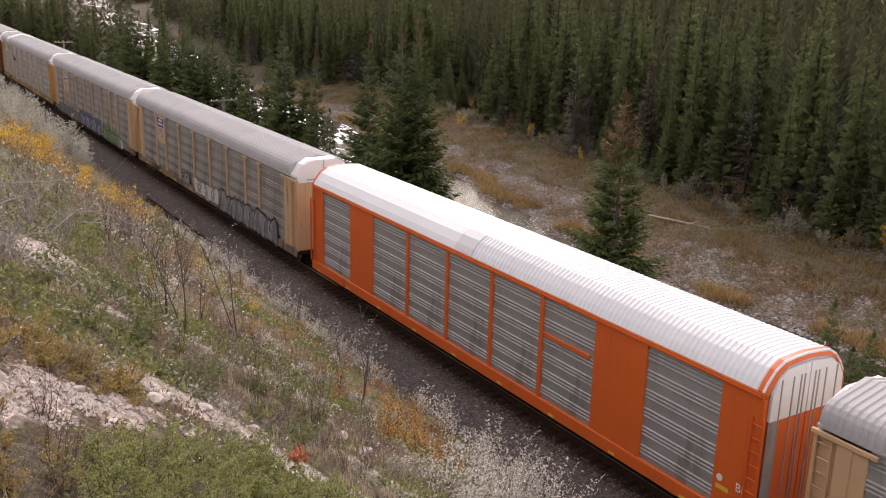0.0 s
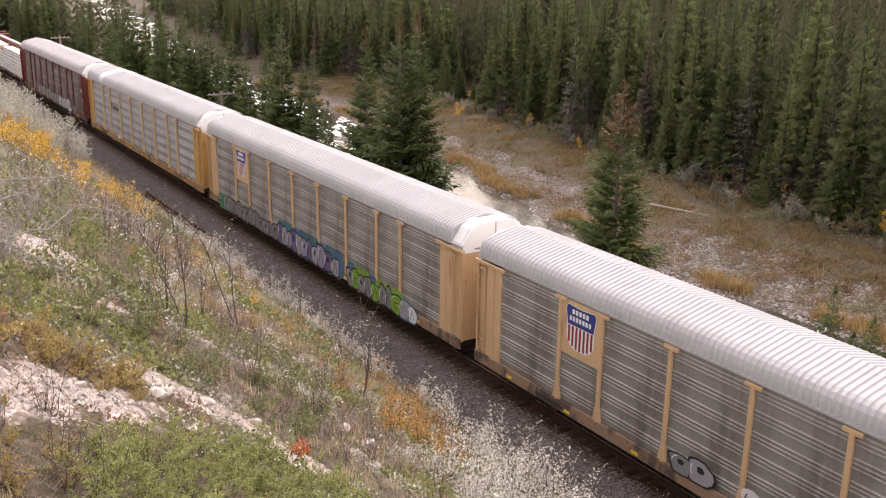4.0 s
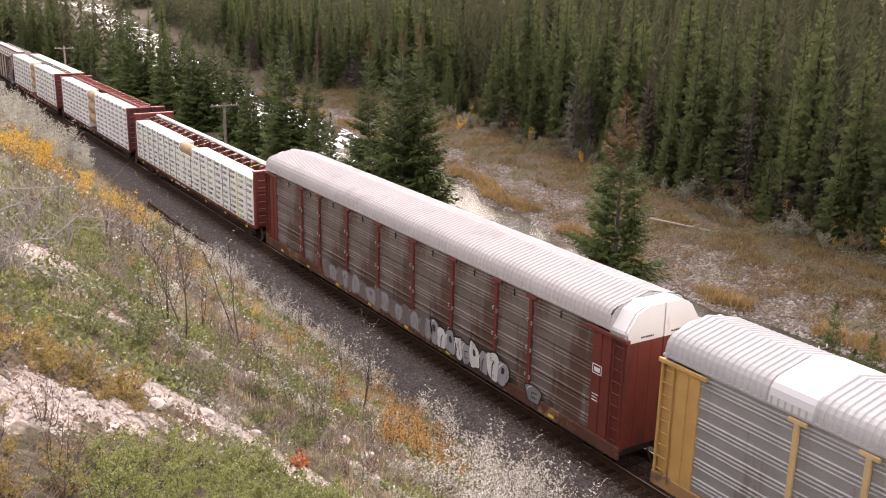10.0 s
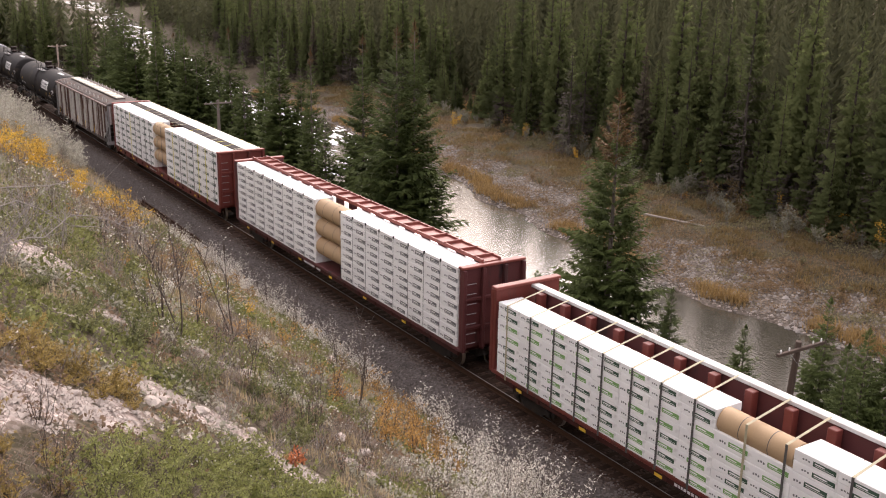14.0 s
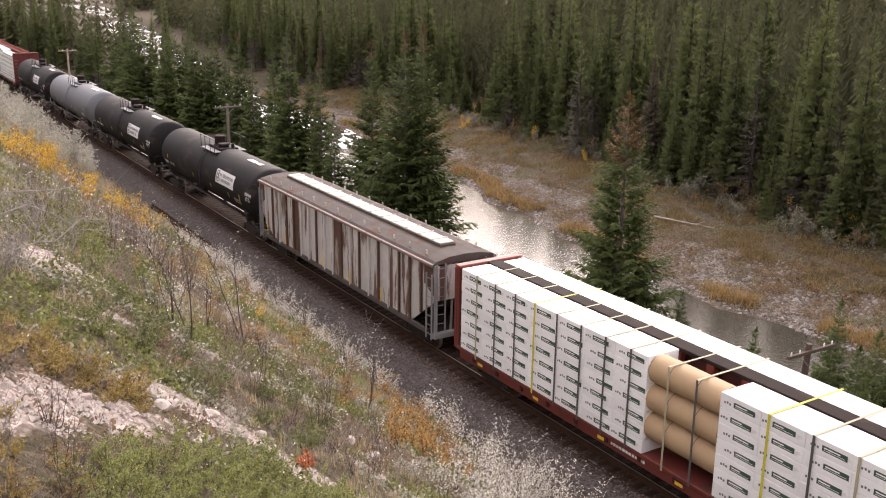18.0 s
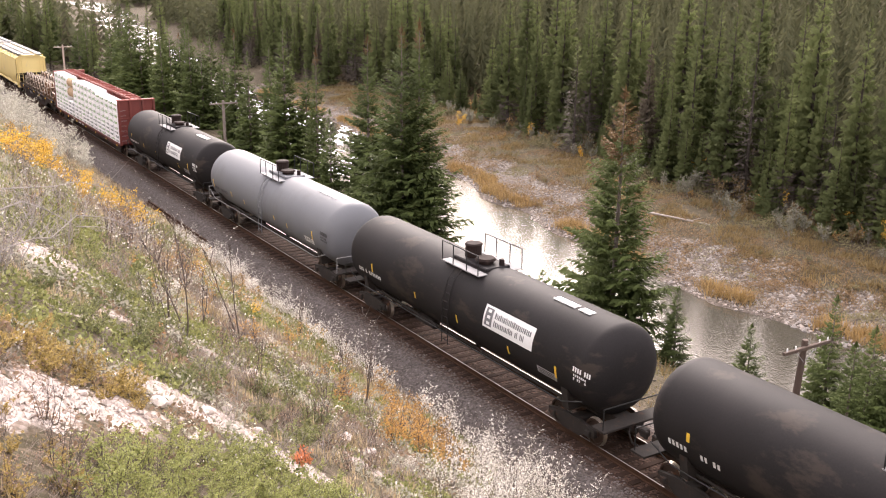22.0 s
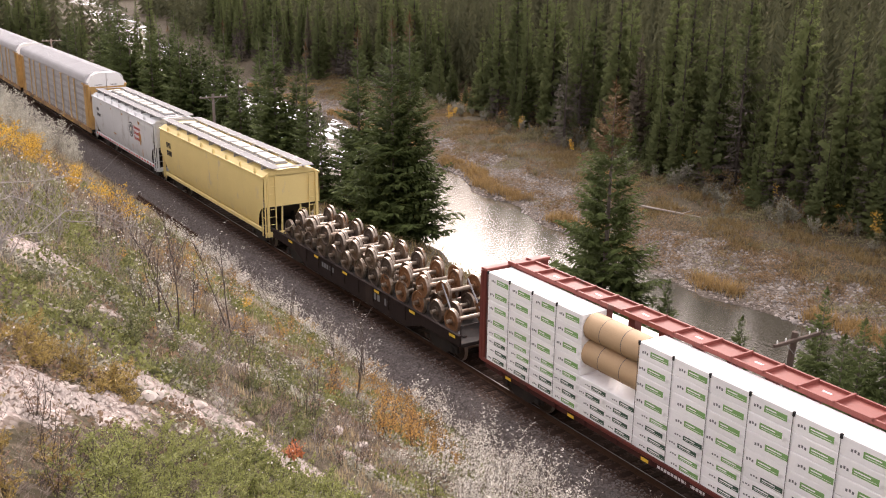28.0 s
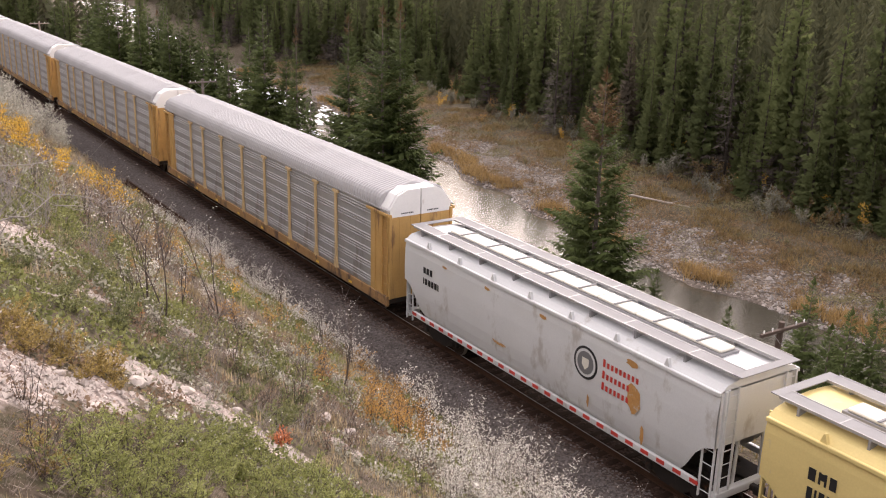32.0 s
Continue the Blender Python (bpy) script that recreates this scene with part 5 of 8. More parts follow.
def curved_hopper(u0, u1, mat, label, name="covered_hopper_car", zt=4.25, stripes=False, seed=0):
    """A covered hopper with smooth, outward-curved sides and sloped end sheets."""
    half = (u1 - u0) / 2
    car = thing(name, label=label, category="railway car", group="freight train")
    CARS.append((car, (u0 + u1) / 2))
    m = M[mat]
    prof = [(1.30, 1.04), (1.44, 1.3), (1.50, 1.6), (1.545, 2.0), (1.56, 2.35), (1.57, 2.9), (1.55, 3.55), (1.50, zt - .36)]
    inset = 1.55

    def width_at(z):
        for (a, b), (c, d) in zip(prof, prof[1:]):
            if z <= d:
                return a + (c - a) * max(0.0, (z - b) / (d - b))
        return prof[-1][0]

    cut = [(inset, 1.04), (1.25, 1.10), (.95, 1.42), (.62, 1.95), (.34, 2.22), (.10, 2.32), (0.0, 2.34)]     # the lower edge sweeps up at the ends
    for s in (-1, 1):
        rows = []
        for x, low in [(-half + a, b) for a, b in cut[::-1]] + [(half - a, b) for a, b in cut]:
            rows.append([(x, s * width_at(max(z, low)), max(z, low)) for _, z in prof])
        part("side_sheet", MB().loft(rows), m, car, smooth=False)
        x0, x1 = s * half, s * (half - inset)
        part("end_sheet", MB().add([(x0, -1.5, 2.34), (x0, 1.5, 2.34), (x0, 1.5, zt - .3), (x0, -1.5, zt - .3)], [(0, 1, 2, 3)]), m, car)
        # near-black colour paints in the shade on slope sheets, webs and shear plates
        part("slope_sheet", MB().add([(x0, -1.5, 2.34), (x0, 1.5, 2.34), (s * (half - 2.5), 1.2, .98), (s * (half - 2.5), -1.2, .98)], [(0, 1, 2, 3)]), M["truck"], car, "sloped end sheet, darkened for the shade under the car's end")
        part("side_panel_foot", MB().box(-half + inset, half - inset, s * 1.30 - .02, s * 1.30 + .02, .96, 1.06), m, car)
        for t in (-1, 1):
            part("bolster_web", MB().prism([(x1 - s * .05, .95), (x1 + s * .75, .95), (x1 + s * .05, 2.0), (x1 - s * .05, 2.0)][::s], t * .62 - .02, t * .62 + .02, axis="y"), M["truck"], car)
    for s in (-1, 1):
        part("side_sill", MB().box(-half + .55, half - .55, s * 1.44 - .06, s * 1.44 + .06, 0.96, 1.16, 0.02), m, car)
        part("roof_gutter", MB().box(-half, half, s * 1.55 - .05, s * 1.55 + .05, zt - .42, zt - .30, 0.02), m, car)
        for x in np.arange(-half + 1.6, half - .6, 2.0):
            bm_ = MB()
            bm_.prism([(x - .10, zt - .30), (x + .10, zt - .30), (x + .02, zt - .06), (x - .02, zt - .06)], s * 1.50 - .05, s * 1.50 + .05, axis="y")
            part("roof_gusset", bm_, m, car)
    for k in range(3):
        x = -half + 3.4 + k * (2 * half - 6.8) / 2
        # chutes coloured dark for the shadow beneath the body
        part("discharge_chute", MB().add([(x - 1.5, -1.2, 1.05), (x + 1.5, -1.2, 1.05), (x + 1.5, 1.2, 1.05), (x - 1.5, 1.2, 1.05), (x - .4, -.4, .45), (x + .4, -.4, .45), (x + .4, .4, .45), (x - .4, .4, .45)],
             [(0, 1, 5, 4), (1, 2, 6, 5), (2, 3, 7, 6), (3, 0, 4, 7), (4, 5, 6, 7), (3, 2, 1, 0)]), M["truck"], car)
    for s in (-1, 1):
        part("shear_plate", MB().box(s * half - (.0 if s < 0 else 1.7), s * half + (1.7 if s < 0 else 0), -.9, .9, 0.86, 0.94), M["truck"], car)
    hopper_roof(car, half, zt, 0.7, m, M["hatch"], M["walk_grey"], 8)
    hopper_ends(car, half, inset, zt, m, m)
    running_gear(car, half, 1.75)
    if stripes:
        sm_ = fix_normals(MB().box(0, .30, -.004, .004, 0, .12).mesh("sill_mark", M["print_red"]))
        for x in np.arange(-half + .5, half - .6, 0.62):
            part("sill_mark", sm_, None, car, m=shift(float(x), -1.508, 1.03))
    return car


def rib_hopper(u0, u1, label):
    """An old covered hopper with flat sides, upright ribs and peeling paint."""
    rnd = random.Random(3)
    half = (u1 - u0) / 2
    zt = 4.05
    car = thing("covered_hopper_car", label=label, category="railway car", group="freight train")
    CARS.append((car, (u0 + u1) / 2))
    m = M["rusty_white"]
    inset = 1.7
    for s in (-1, 1):
        mb = MB().add([(-half, s * 1.38, 2.3), (-half + inset, s * 1.38, 1.05), (half - inset, s * 1.38, 1.05), (half, s * 1.38, 2.3), (half, s * 1.38, zt - .3), (-half, s * 1.38, zt - .3),
                       (-half, s * 1.34, 2.3), (-half + inset, s * 1.34, 1.05), (half - inset, s * 1.34, 1.05), (half, s * 1.34, 2.3), (half, s * 1.34, zt - .3), (-half, s * 1.34, zt - .3)],
                      [(0, 1, 2, 3, 4, 5), (11, 10, 9, 8, 7, 6), (0, 6, 7, 1), (1, 7, 8, 2), (2, 8, 9, 3), (3, 9, 10, 4), (4, 10, 11, 5), (5, 11, 6, 0)])
        part("side_sheet", mb, m, car)
        n = 19
        for i in (4, 9):
            x = -half + .9 + (2 * half - 1.8) * i / (n - 1)
            part("patched_sheet", MB().box(x + .05, x + .82, s * 1.382 - .004, s * 1.382 + .004, 1.08, zt - .34), M["rust_sheet"], car, "rust-brown side sheet")
        for s2 in (-1, 1):
            part("corner_rust", MB().add([(s2 * half, s * 1.386, 2.5), (s2 * (half - .75), s * 1.386, 2.9), (s2 * (half - .75), s * 1.386, zt - .32), (s2 * half, s * 1.386, zt - .32)], [(0, 1, 2, 3)]), M["rust_sheet"], car, "bare rusty corner sheet")
        for i in range(n):
            x = -half + .9 + (2 * half - 1.8) * i / (n - 1)
            lo = 1.0 if abs(x) < half - inset else 1.0 + (abs(x) - half + inset) * .76
            part("side_rib", MB().box(x - .05, x + .05, s * 1.43 - .05, s * 1.43 + .05, lo, zt - .30, 0.015), M["rib_white"] if rnd.random() < .5 else M["rust_sheet"], car)
        part("side_sill", MB().box(-half + .4, half - .4, s * 1.40 - .06, s * 1.40 + .06, 0.88, 1.08, 0.02), M["rusty_roof"], car)
        part("roof_eave", MB().box(-half, half, s * 1.45 - .06, s * 1.45 + .06, zt - .36, zt - .24, 0.02), M["eave_pink"], car, "chalky pink roof edge")
        part("end_sheet", MB().add([(s * half, -1.36, 2.3), (s * half, 1.36, 2.3), (s * half, 1.36, zt - .3), (s * half, -1.36, zt - .3), (s * (half - inset), -1.36, 1.0), (s * (half - inset), 1.36, 1.0)],
             [(0, 1, 2, 3)]), m, car)
        # near-black colour stands for the shaded hollow under the end
        part("slope_sheet", MB().add([(s * half, -1.34, 2.3), (s * half, 1.34, 2.3), (s * (half - inset - .6), 1.34, 1.0), (s * (half - inset - .6), -1.34, 1.0)], [(0, 1, 2, 3)]), M["truck"], car, "sloped end sheet, darkened for the shade under the car's end")
    for k in range(4):
        x = -half + 3.0 + k * (2 * half - 6.0) / 3
        # chutes coloured near-black, as in the body's shadow
        part("discharge_chute", MB().add([(x - 1.3, -1.2, 1.05), (x + 1.3, -1.2, 1.05), (x + 1.3, 1.2, 1.05), (x - 1.3, 1.2, 1.05), (x - .4, -.4, .45), (x + .4, -.4, .45), (x + .4, .4, .45), (x - .4, .4, .45)],
             [(0, 1, 5, 4), (1, 2, 6, 5), (2, 3, 7, 6), (3, 0, 4, 7), (4, 5, 6, 7), (3, 2, 1, 0)]), M["truck"], car)
    for s in (-1, 1):
        part("shear_plate", MB().box(s * half - (.0 if s < 0 else 1.9), s * half + (1.9 if s < 0 else 0), -.9, .9, 0.86, 0.94), M["truck"], car)
    hopper_roof(car, half, zt, 0.7, M["rusty_roof"], M["hatch"], M["rusty_roof"], 14, False)
    hopper_ends(car, half, inset, zt, M["oxide"], M["walk_grey"])
    reflectors(car, (-half + 1.1, -half + 3.3, -1.0, 1.7, 4.6), -1.486, 1.12, .08, .62)
    decal("car_lettering", car, [(0, .16, 0, .32), (.24, .40, 0, .32), (.95, 1.11, 0, .32), (1.19, 1.35, 0, .32), (1.43, 1.59, 0, .32)], M["print_black"], -half + 3.2, -1.384, 2.0)
    running_gear(car, half, 1.8)
    return car


def tank_car(u0, u1, mat, label, placard=False, lettering="print_white", marks=(), seed=0):
    """A tank car: barrel with dished heads, saddle, walk platform with fittings and rails, ladders, end platforms."""
    rnd = random.Random(seed)
    half = (u1 - u0) / 2
    car = thing("tank_car", label=label, category="railway car", group="freight train")
    CARS.append((car, (u0 + u1) / 2))
    r, zc, n = 1.53, 2.47, 40
    rows = []
    head = 0.72
    st = [(half - head + head * math.sin(a), r * max(0.02, math.cos(a)) ** 0.72) for a in [math.pi / 2 * k / 8 for k in range(9)]]
    sect = [(-x, q) for x, q in st[::-1]] + [(-half * .33, r), (half * .33, r)] + st
    for x, q in sect:
        rows.append([(x, q * math.cos(2 * math.pi * i / n), zc + q * math.sin(2 * math.pi * i / n)) for i in range(n)])
    mb = MB().loft(rows, closed=True)
    for rr in (rows[0], rows[-1]):
        mb.add(rr, [tuple(range(n))])
    m = M[mat]
    tank = part("tank_barrel", mb, m, car, smooth=True)
    part("saddle_band", MB().loft([[(x, (r + .012) * math.cos(a), zc + (r + .012) * math.sin(a)) for x in (-.16, .16)] for a in [math.radians(200 + 8 * k) for k in range(18)]]), m, car)
    # platform
    zp = zc + r
    part("dome_platform", MB().box(-1.25, 1.25, -1.0, 1.0, zp - .16, zp - .12, 0.01), M["walk_grey"] if mat != "tank_grey" else m, car, "checkered walk platform")
    part("dome_base", MB().box(-1.1, 1.1, -.55, .55, zp - .14, zp + .03, 0.04), m, car)
    part("manway", MB().tube((-0.55, 0, zp), (-0.55, 0, zp + .50), 0.32, n=20).tube((-0.55, 0, zp + .50), (-0.55, 0, zp + .56), 0.36, 0.30, n=20), M["flat_paint"], car, "round lidded manway")
    part("valve_housing", MB().tube((.40, -.1, zp), (.40, -.1, zp + .16), 0.30, n=20).tube((.40, -.1, zp + .16), (.40, -.1, zp + .24), 0.40, 0.34, n=20), M["flat_paint"], car)
    part("vent_valve", MB().tube((.95, .25, zp), (.95, .25, zp + .26), 0.10, n=10), M["flat_paint"], car)
    for s in (-1, 1):
        rl = MB()
        rl.path([(-1.2, s * .98, zp - .12), (-1.2, s * .98, zp + .62), (1.2, s * .98, zp + .62), (1.2, s * .98, zp - .12)], 0.022)
        rl.tube((-.45, s * .98, zp - .12), (-.45, s * .98, zp + .62), 0.022)
        rl.tube((.45, s * .98, zp - .12), (.45, s * .98, zp + .62), 0.022)
        part("guard_rail", rl, M["black"], car, "thin steel guard rail")
    for s in (-1, 1):
        lad = MB()
        for dx in (-.2, .2):
            lad.path([(dx, s * 1.02, zp - .15), (dx, s * 1.36, zc + .95), (dx, s * 1.60, zc + .2), (dx, s * 1.60, 1.0)], 0.02)
        for k in range(9):
            z = 1.15 + k * .3
            yy = 1.60 if z < zc + .2 else 1.60 - (z - zc - .2) * .33
            lad.tube((-.2, s * yy, z), (.2, s * yy, z), 0.014)
        part("ladder", lad, m if mat == "tank_grey" else M["tank_black"], car)
        part("side_handrail", MB().path([(-half + .5, s * 1.55, 1.75), (-half + 1.4, s * 1.60, 1.42), (half - 1.4, s * 1.60, 1.42), (half - .5, s * 1.55, 1.75)], 0.02), M["walk_grey"] if mat == "tank_grey" else M["black"], car)
    for s in (-1, 1):
        part("stub_sill", MB().box(s * (half + .35) - (3.2 if s > 0 else 0), s * (half + .35) + (0 if s > 0 else 3.2), -.32, .32, .72, 1.02, 0.02), M["truck"], car)
        part("bolster_saddle", MB().prism([(-1.25, 1.0), (1.25, 1.0), (1.38, 1.75), (.8, 1.35), (-.8, 1.35), (-1.38, 1.75)], s * (half - 1.6) - .15, s * (half - 1.6) + .15), M["truck"], car)
        part("end_platform", MB().box(s * (half + .12) - .3, s * (half + .12) + .3, -1.42, 1.42, .98, 1.05, 0.01), M["truck"], car)
        hr = MB().path([(s * (half + .30), -1.35, 1.0), (s * (half + .30), -1.35, 1.75), (s * (half + .30), 1.35, 1.75), (s * (half + .30), 1.35, 1.0)], 0.022)
        part("end_handrail", hr, M["walk_grey"] if mat == "tank_grey" else M["black"], car)
    running_gear(car, half + .35, 1.9)

    def on_barrel(name, x0, x1, a0, a1, mt, lift=0.006, label=""):
        """A patch lying on the barrel between two angles below and above its middle height."""
        rr = r + lift
        k = 5
        mb_ = MB().loft([[(x, -rr * math.cos(a), zc + rr * math.sin(a)) for x in (x0, x1)] for a in [radians(a0 + (a1 - a0) * i / k) for i in range(k + 1)]])
        return part(name, mb_, mt, tank, label)

    if placard:
        on_barrel("placard", placard, placard + 2.85, 0, 30, M["print_white"], label="white company placard with dark lettering bars")
        on_barrel("placard_emblem", placard + .10, placard + .52, 3, 27, M["wrap_print_grey"], 0.009)
        for k in range(3):
            on_barrel("placard_emblem_mark", placard + .22, placard + .40, 5 + 8 * k, 9 + 8 * k, M["print_white"], 0.012)
        for k, (e0, e1) in enumerate(((16.5, 23), (6, 12.5))):
            x = placard + .64
            while x < placard + (2.70 if k == 0 else 2.35):
                w = rnd.uniform(.045, .085)
                if rnd.random() > 0.10:
                    on_barrel("placard_lettering", x, x + w, e0, e1 + (1.2 if rnd.random() < .2 else 0), M["wrap_print_grey"], 0.009)
                x += w + .032
    for x, a0, a1, w in marks:
        on_barrel("reflector_mark", x, x + w, a0, a1, M["yellow_mark"], 0.006, "yellow reflective mark")
    lm = M[lettering]
    for x, wd, a, h_, gl in ((-half + 1.1, 2.1, -20, 7, .15), (half - 1.05, .85, 4, 6, .11), (half - 1.0, .62, -1.5, 3, .09), (half - 1.0, .66, -6, 3, .09)):
        q = x
        while q < x + wd:
            if rnd.random() > .12:
                on_barrel("lettering", q, q + gl * .62, a, a + h_, lm)
            q += gl
    on_barrel("data_panel", half - 2.9, half - 1.9, -24, -14, M["spray_grey"] if mat != "tank_grey" else M["print_white"], 0.005, "faded stencilled data panel")
    for a in (-22, -19.4, -16.8):
        on_barrel("data_lines", half - 2.82, half - 2.0, a, a + 1.2, M["black"], 0.008)
    # heater and drain pipes along the underside
    for s in (-1, 1):
        part("underside_pipe", MB().path([(-half + 1.6, s * .95, 1.12), (-1.6, s * .95, 1.06), (-1.2, s * .75, .92), (1.2, s * .75, .92), (1.6, s * .95, 1.06), (half - 1.6, s * .95, 1.12)], .05), M["truck"], car)
    part("bottom_outlet", MB().tube((0, 0, .98), (0, 0, .55), .22, .15, n=12).box(-.35, .35, -.3, .3, .80, .96, .03), M["truck"], car)
    part("brake_reservoir", MB().tube((-3.6, -.55, .78), (-2.3, -.55, .78), .20, n=14), M["truck"], car)
    for a, b in ((half - 3.6, half - 2.5), (half - 2.3, half - 1.75)):
        part("top_lettering", MB().box(a, b, -.34, -.06, zp - .035, zp + .006), M["print_white"], tank, "white stencil plate on the barrel's top")
    return car


LOOSE_WHEELS = []                                             # loose wheelsets, dark brown steel to orange rust
for nm, c0, c1 in (("dark_brown", (0.11, 0.074, 0.047), (0.15, 0.09, 0.05)), ("greasy_brown", (0.075, 0.053, 0.038), (0.14, 0.085, 0.05)), ("orange_rusted", (0.19, 0.088, 0.036), (0.11, 0.06, 0.033))):
    w_ = WHEELS.copy()
    w_.materials[0] = material(nm + "_loose_wheel", c0, 0.7, 0.1, 0.35, 3, 30, 0.12, c1, 0.4, 2.0)
    w_.materials[1] = material(nm + "_loose_tread", (0.30, 0.25, 0.20), 0.4, 0.7, 0.15, 3, 30, 0.05, (0.16, 0.085, 0.045), 0.4, 2.0)
    w_.materials[2] = M["axle"]
    LOOSE_WHEELS.append(w_)


def wheel_flat(u0, u1, label):
    """A flat car with deep fish-bellied side sills, stacked with two layers of loose wheelsets."""
    rnd = random.Random(11)
    half = (u1 - u0) / 2
    car = thing("wheelset_flat_car", label=label, category="railway car", group="freight train")
    CARS.append((car, (u0 + u1) / 2))
    part("deck", MB().box(-half, half, -1.36, 1.36, 0.95, 1.10, 0.02), M["truck"], car)
    belly = [(-half, 1.42), (-half, 1.02), (-half + 2.7, .98), (-half + 3.9, .52), (half - 3.9, .52), (half - 2.7, .98), (half, 1.02), (half, 1.42)]
    for s in (-1, 1):
        part("side_sill", MB().prism(belly, s * 1.41 - .035, s * 1.41 + .035, axis="y"), M["flat_paint"], car, "dark brown fish-bellied side sill")
        part("sill_flange", MB().box(-half, half, s * 1.42 - .07, s * 1.42 + .07, 1.40, 1.45, .012), M["flat_paint"], car)
        pk = fix_normals(MB().box(-.05, .05, -.025, .025, .80, 1.40, 0.015).mesh("stake_pocket", M["flat_paint"]))
        for x in np.arange(-half + 3.9, half - 3.5, 1.3):
            part("stake_pocket", pk, None, car, m=shift(float(x), s * 1.46))
    part("load_rack", MB().box(-half + .5, half - .5, -.95, -.75, 1.10, 1.16, 0.02).box(-half + .5, half - .5, .75, .95, 1.10, 1.16, 0.02), M["truck"], car)
    pitch = .615
    for lvl, (z, first, last, every) in enumerate(((1.60, 1.0, 2 * half - 1.0, 1), (2.20, 1.6, 2 * half - 2.2, 1))):
        i, x = 0, first
        while x < last:
            k = rnd.choice((0, 0, 0, 1, 1)) if x < 2 * half * .6 else rnd.choice((0, 1, 2, 2))
            part("wheelset", LOOSE_WHEELS[k], None, car, "loose rusty railway wheelset" if k == 2 else "loose dark railway wheelset",
                 m=pose(x - half + rnd.uniform(-.03, .03), (.24 if (i + lvl) % 2 else -.24) + rnd.uniform(-.04, .04), z + rnd.uniform(-.02, .02) + (.10 if lvl and i % 2 else 0), 0, rnd.uniform(0, 180), rnd.uniform(-1.5, 1.5)))
            i += 1
            x += pitch * every * (1 if lvl == 0 else 1.15)
    for y0, y1 in ((-.55, -1.0), (.65, .30)):
        part("tie_down_bar", MB().path([(half - 2.6, y0, 2.55), (half - .7, y1, 1.2)], 0.035), M["walk_grey"], car, "diagonal tie-down bar")
    part("tie_down_chain", MB().path([(-half + 1.6, -1.0, 2.0), (-half + .5, -1.25, 1.2)], 0.03), M["strap_tan"], car)
    part("end_railing", MB().path([(half - .15, -1.3, 1.1), (half - .15, -1.3, 1.75), (half - .15, -.4, 1.75), (half - .15, -.4, 1.1)], .025), M["truck"], car)
    reflectors(car, np.arange(-half + 2.0, half - .6, 2.85), -1.494, 1.28, .42, .11)
    decal("car_lettering", car, [(0, .16, 0, .22), (.24, .40, 0, .22), (.48, .64, 0, .22), (.8, .96, 0, .22), (1.04, 1.2, 0, .22)], M["wrap_print_grey"], -2.9, -1.447, 1.0)
    decal("car_lettering", car, [(0, .20, 0, .28), (.3, .5, 0, .28), (.9, 1.05, 0, .28), (1.15, 1.3, 0, .28)], M["wrap_print_grey"], 2.0, -1.447, .92)
    running_gear(car, half, 1.9)
    return car


# ---- the cars in their order, from the head of the train as seen back to its tail ----
P_STD = [-9.0, -7.05, -4.25, -1.42, 1.42, 4.25, 7.05, 9.0]
BW = [M["print_black"], M["spray_slate"], M["spray_grey"], M["spray_white"]]
COL = [M["print_black"], M["spray_violet"], M["spray_grey"], M["spray_lilac"], M["print_white"]]
autorack(82.35, 110.1, "tan", "panel", "roof_grey", P_STD, "grey car carrier with a pale ribbed roof", seed=1)
orange_autorack(54.3, 81.3)
up1 = autorack(25.5, 52.8, "tan", "panel_tan", "roof_grey", P_STD, "grimy grey car carrier with tan posts and black and white graffiti", seed=2)
shield(up1, -9.0, 2.75, 1.95, 1.80, -1.475)
g_rnd = random.Random(77)
graffiti(up1, -3.9, -2.6, 1.05, 1.75, -1.56, BW, g_rnd)
graffiti(up1, -1.3, 2.6, 0.95, 1.75, -1.56, [M["spray_white"], M["spray_white"], M["spray_grey"], M["print_black"]], g_rnd)
graffiti(up1, 3.0, 11.0, 0.70, 2.1, -1.56, BW, g_rnd)
up2 = autorack(-2.3, 24.5, "tan", "panel_tan", "roof_grey", P_STD, "grimy grey car carrier with tan posts and coloured graffiti", seed=3)
shield(up2, -9.0, 2.75, 1.95, 1.80, -1.475)
graffiti(up2, -11.6, -10.2, 0.62, 1.55, -1.56, [M["spray_green"], M["spray_green"], M["spray_slate"], M["spray_white"]], g_rnd)
graffiti(up2, -10.2, -3.4, 0.62, 1.55, -1.56, [M["print_black"], M["spray_slate"], M["spray_dim"], M["spray_slate"], M["spray_grey"]], g_rnd)
graffiti(up2, -3.2, 3.4, 0.62, 1.75, -1.56, COL, g_rnd, [M["spray_teal"], M["spray_blue"]])
graffiti(up2, 4.4, 8.8, 0.62, 1.6, -1.56, [M["print_black"], M["spray_slate"], M["spray_lime"], M["spray_slate"], M["spray_white"]], g_rnd, [M["spray_lime"], M["spray_lime"], M["spray_blue"]])
graffiti(up2, 9.0, 10.6, 0.62, 1.55, -1.56, [M["spray_blue"], M["spray_grey"], M["spray_white"], M["print_white"]], g_rnd)
fer = autorack(-30.5, -3.4, "gold", "panel", "roof_grey", P_STD, "grey car carrier with yellow posts and a patched roof", seed=4, patch=[(-9.9, -8.6)])
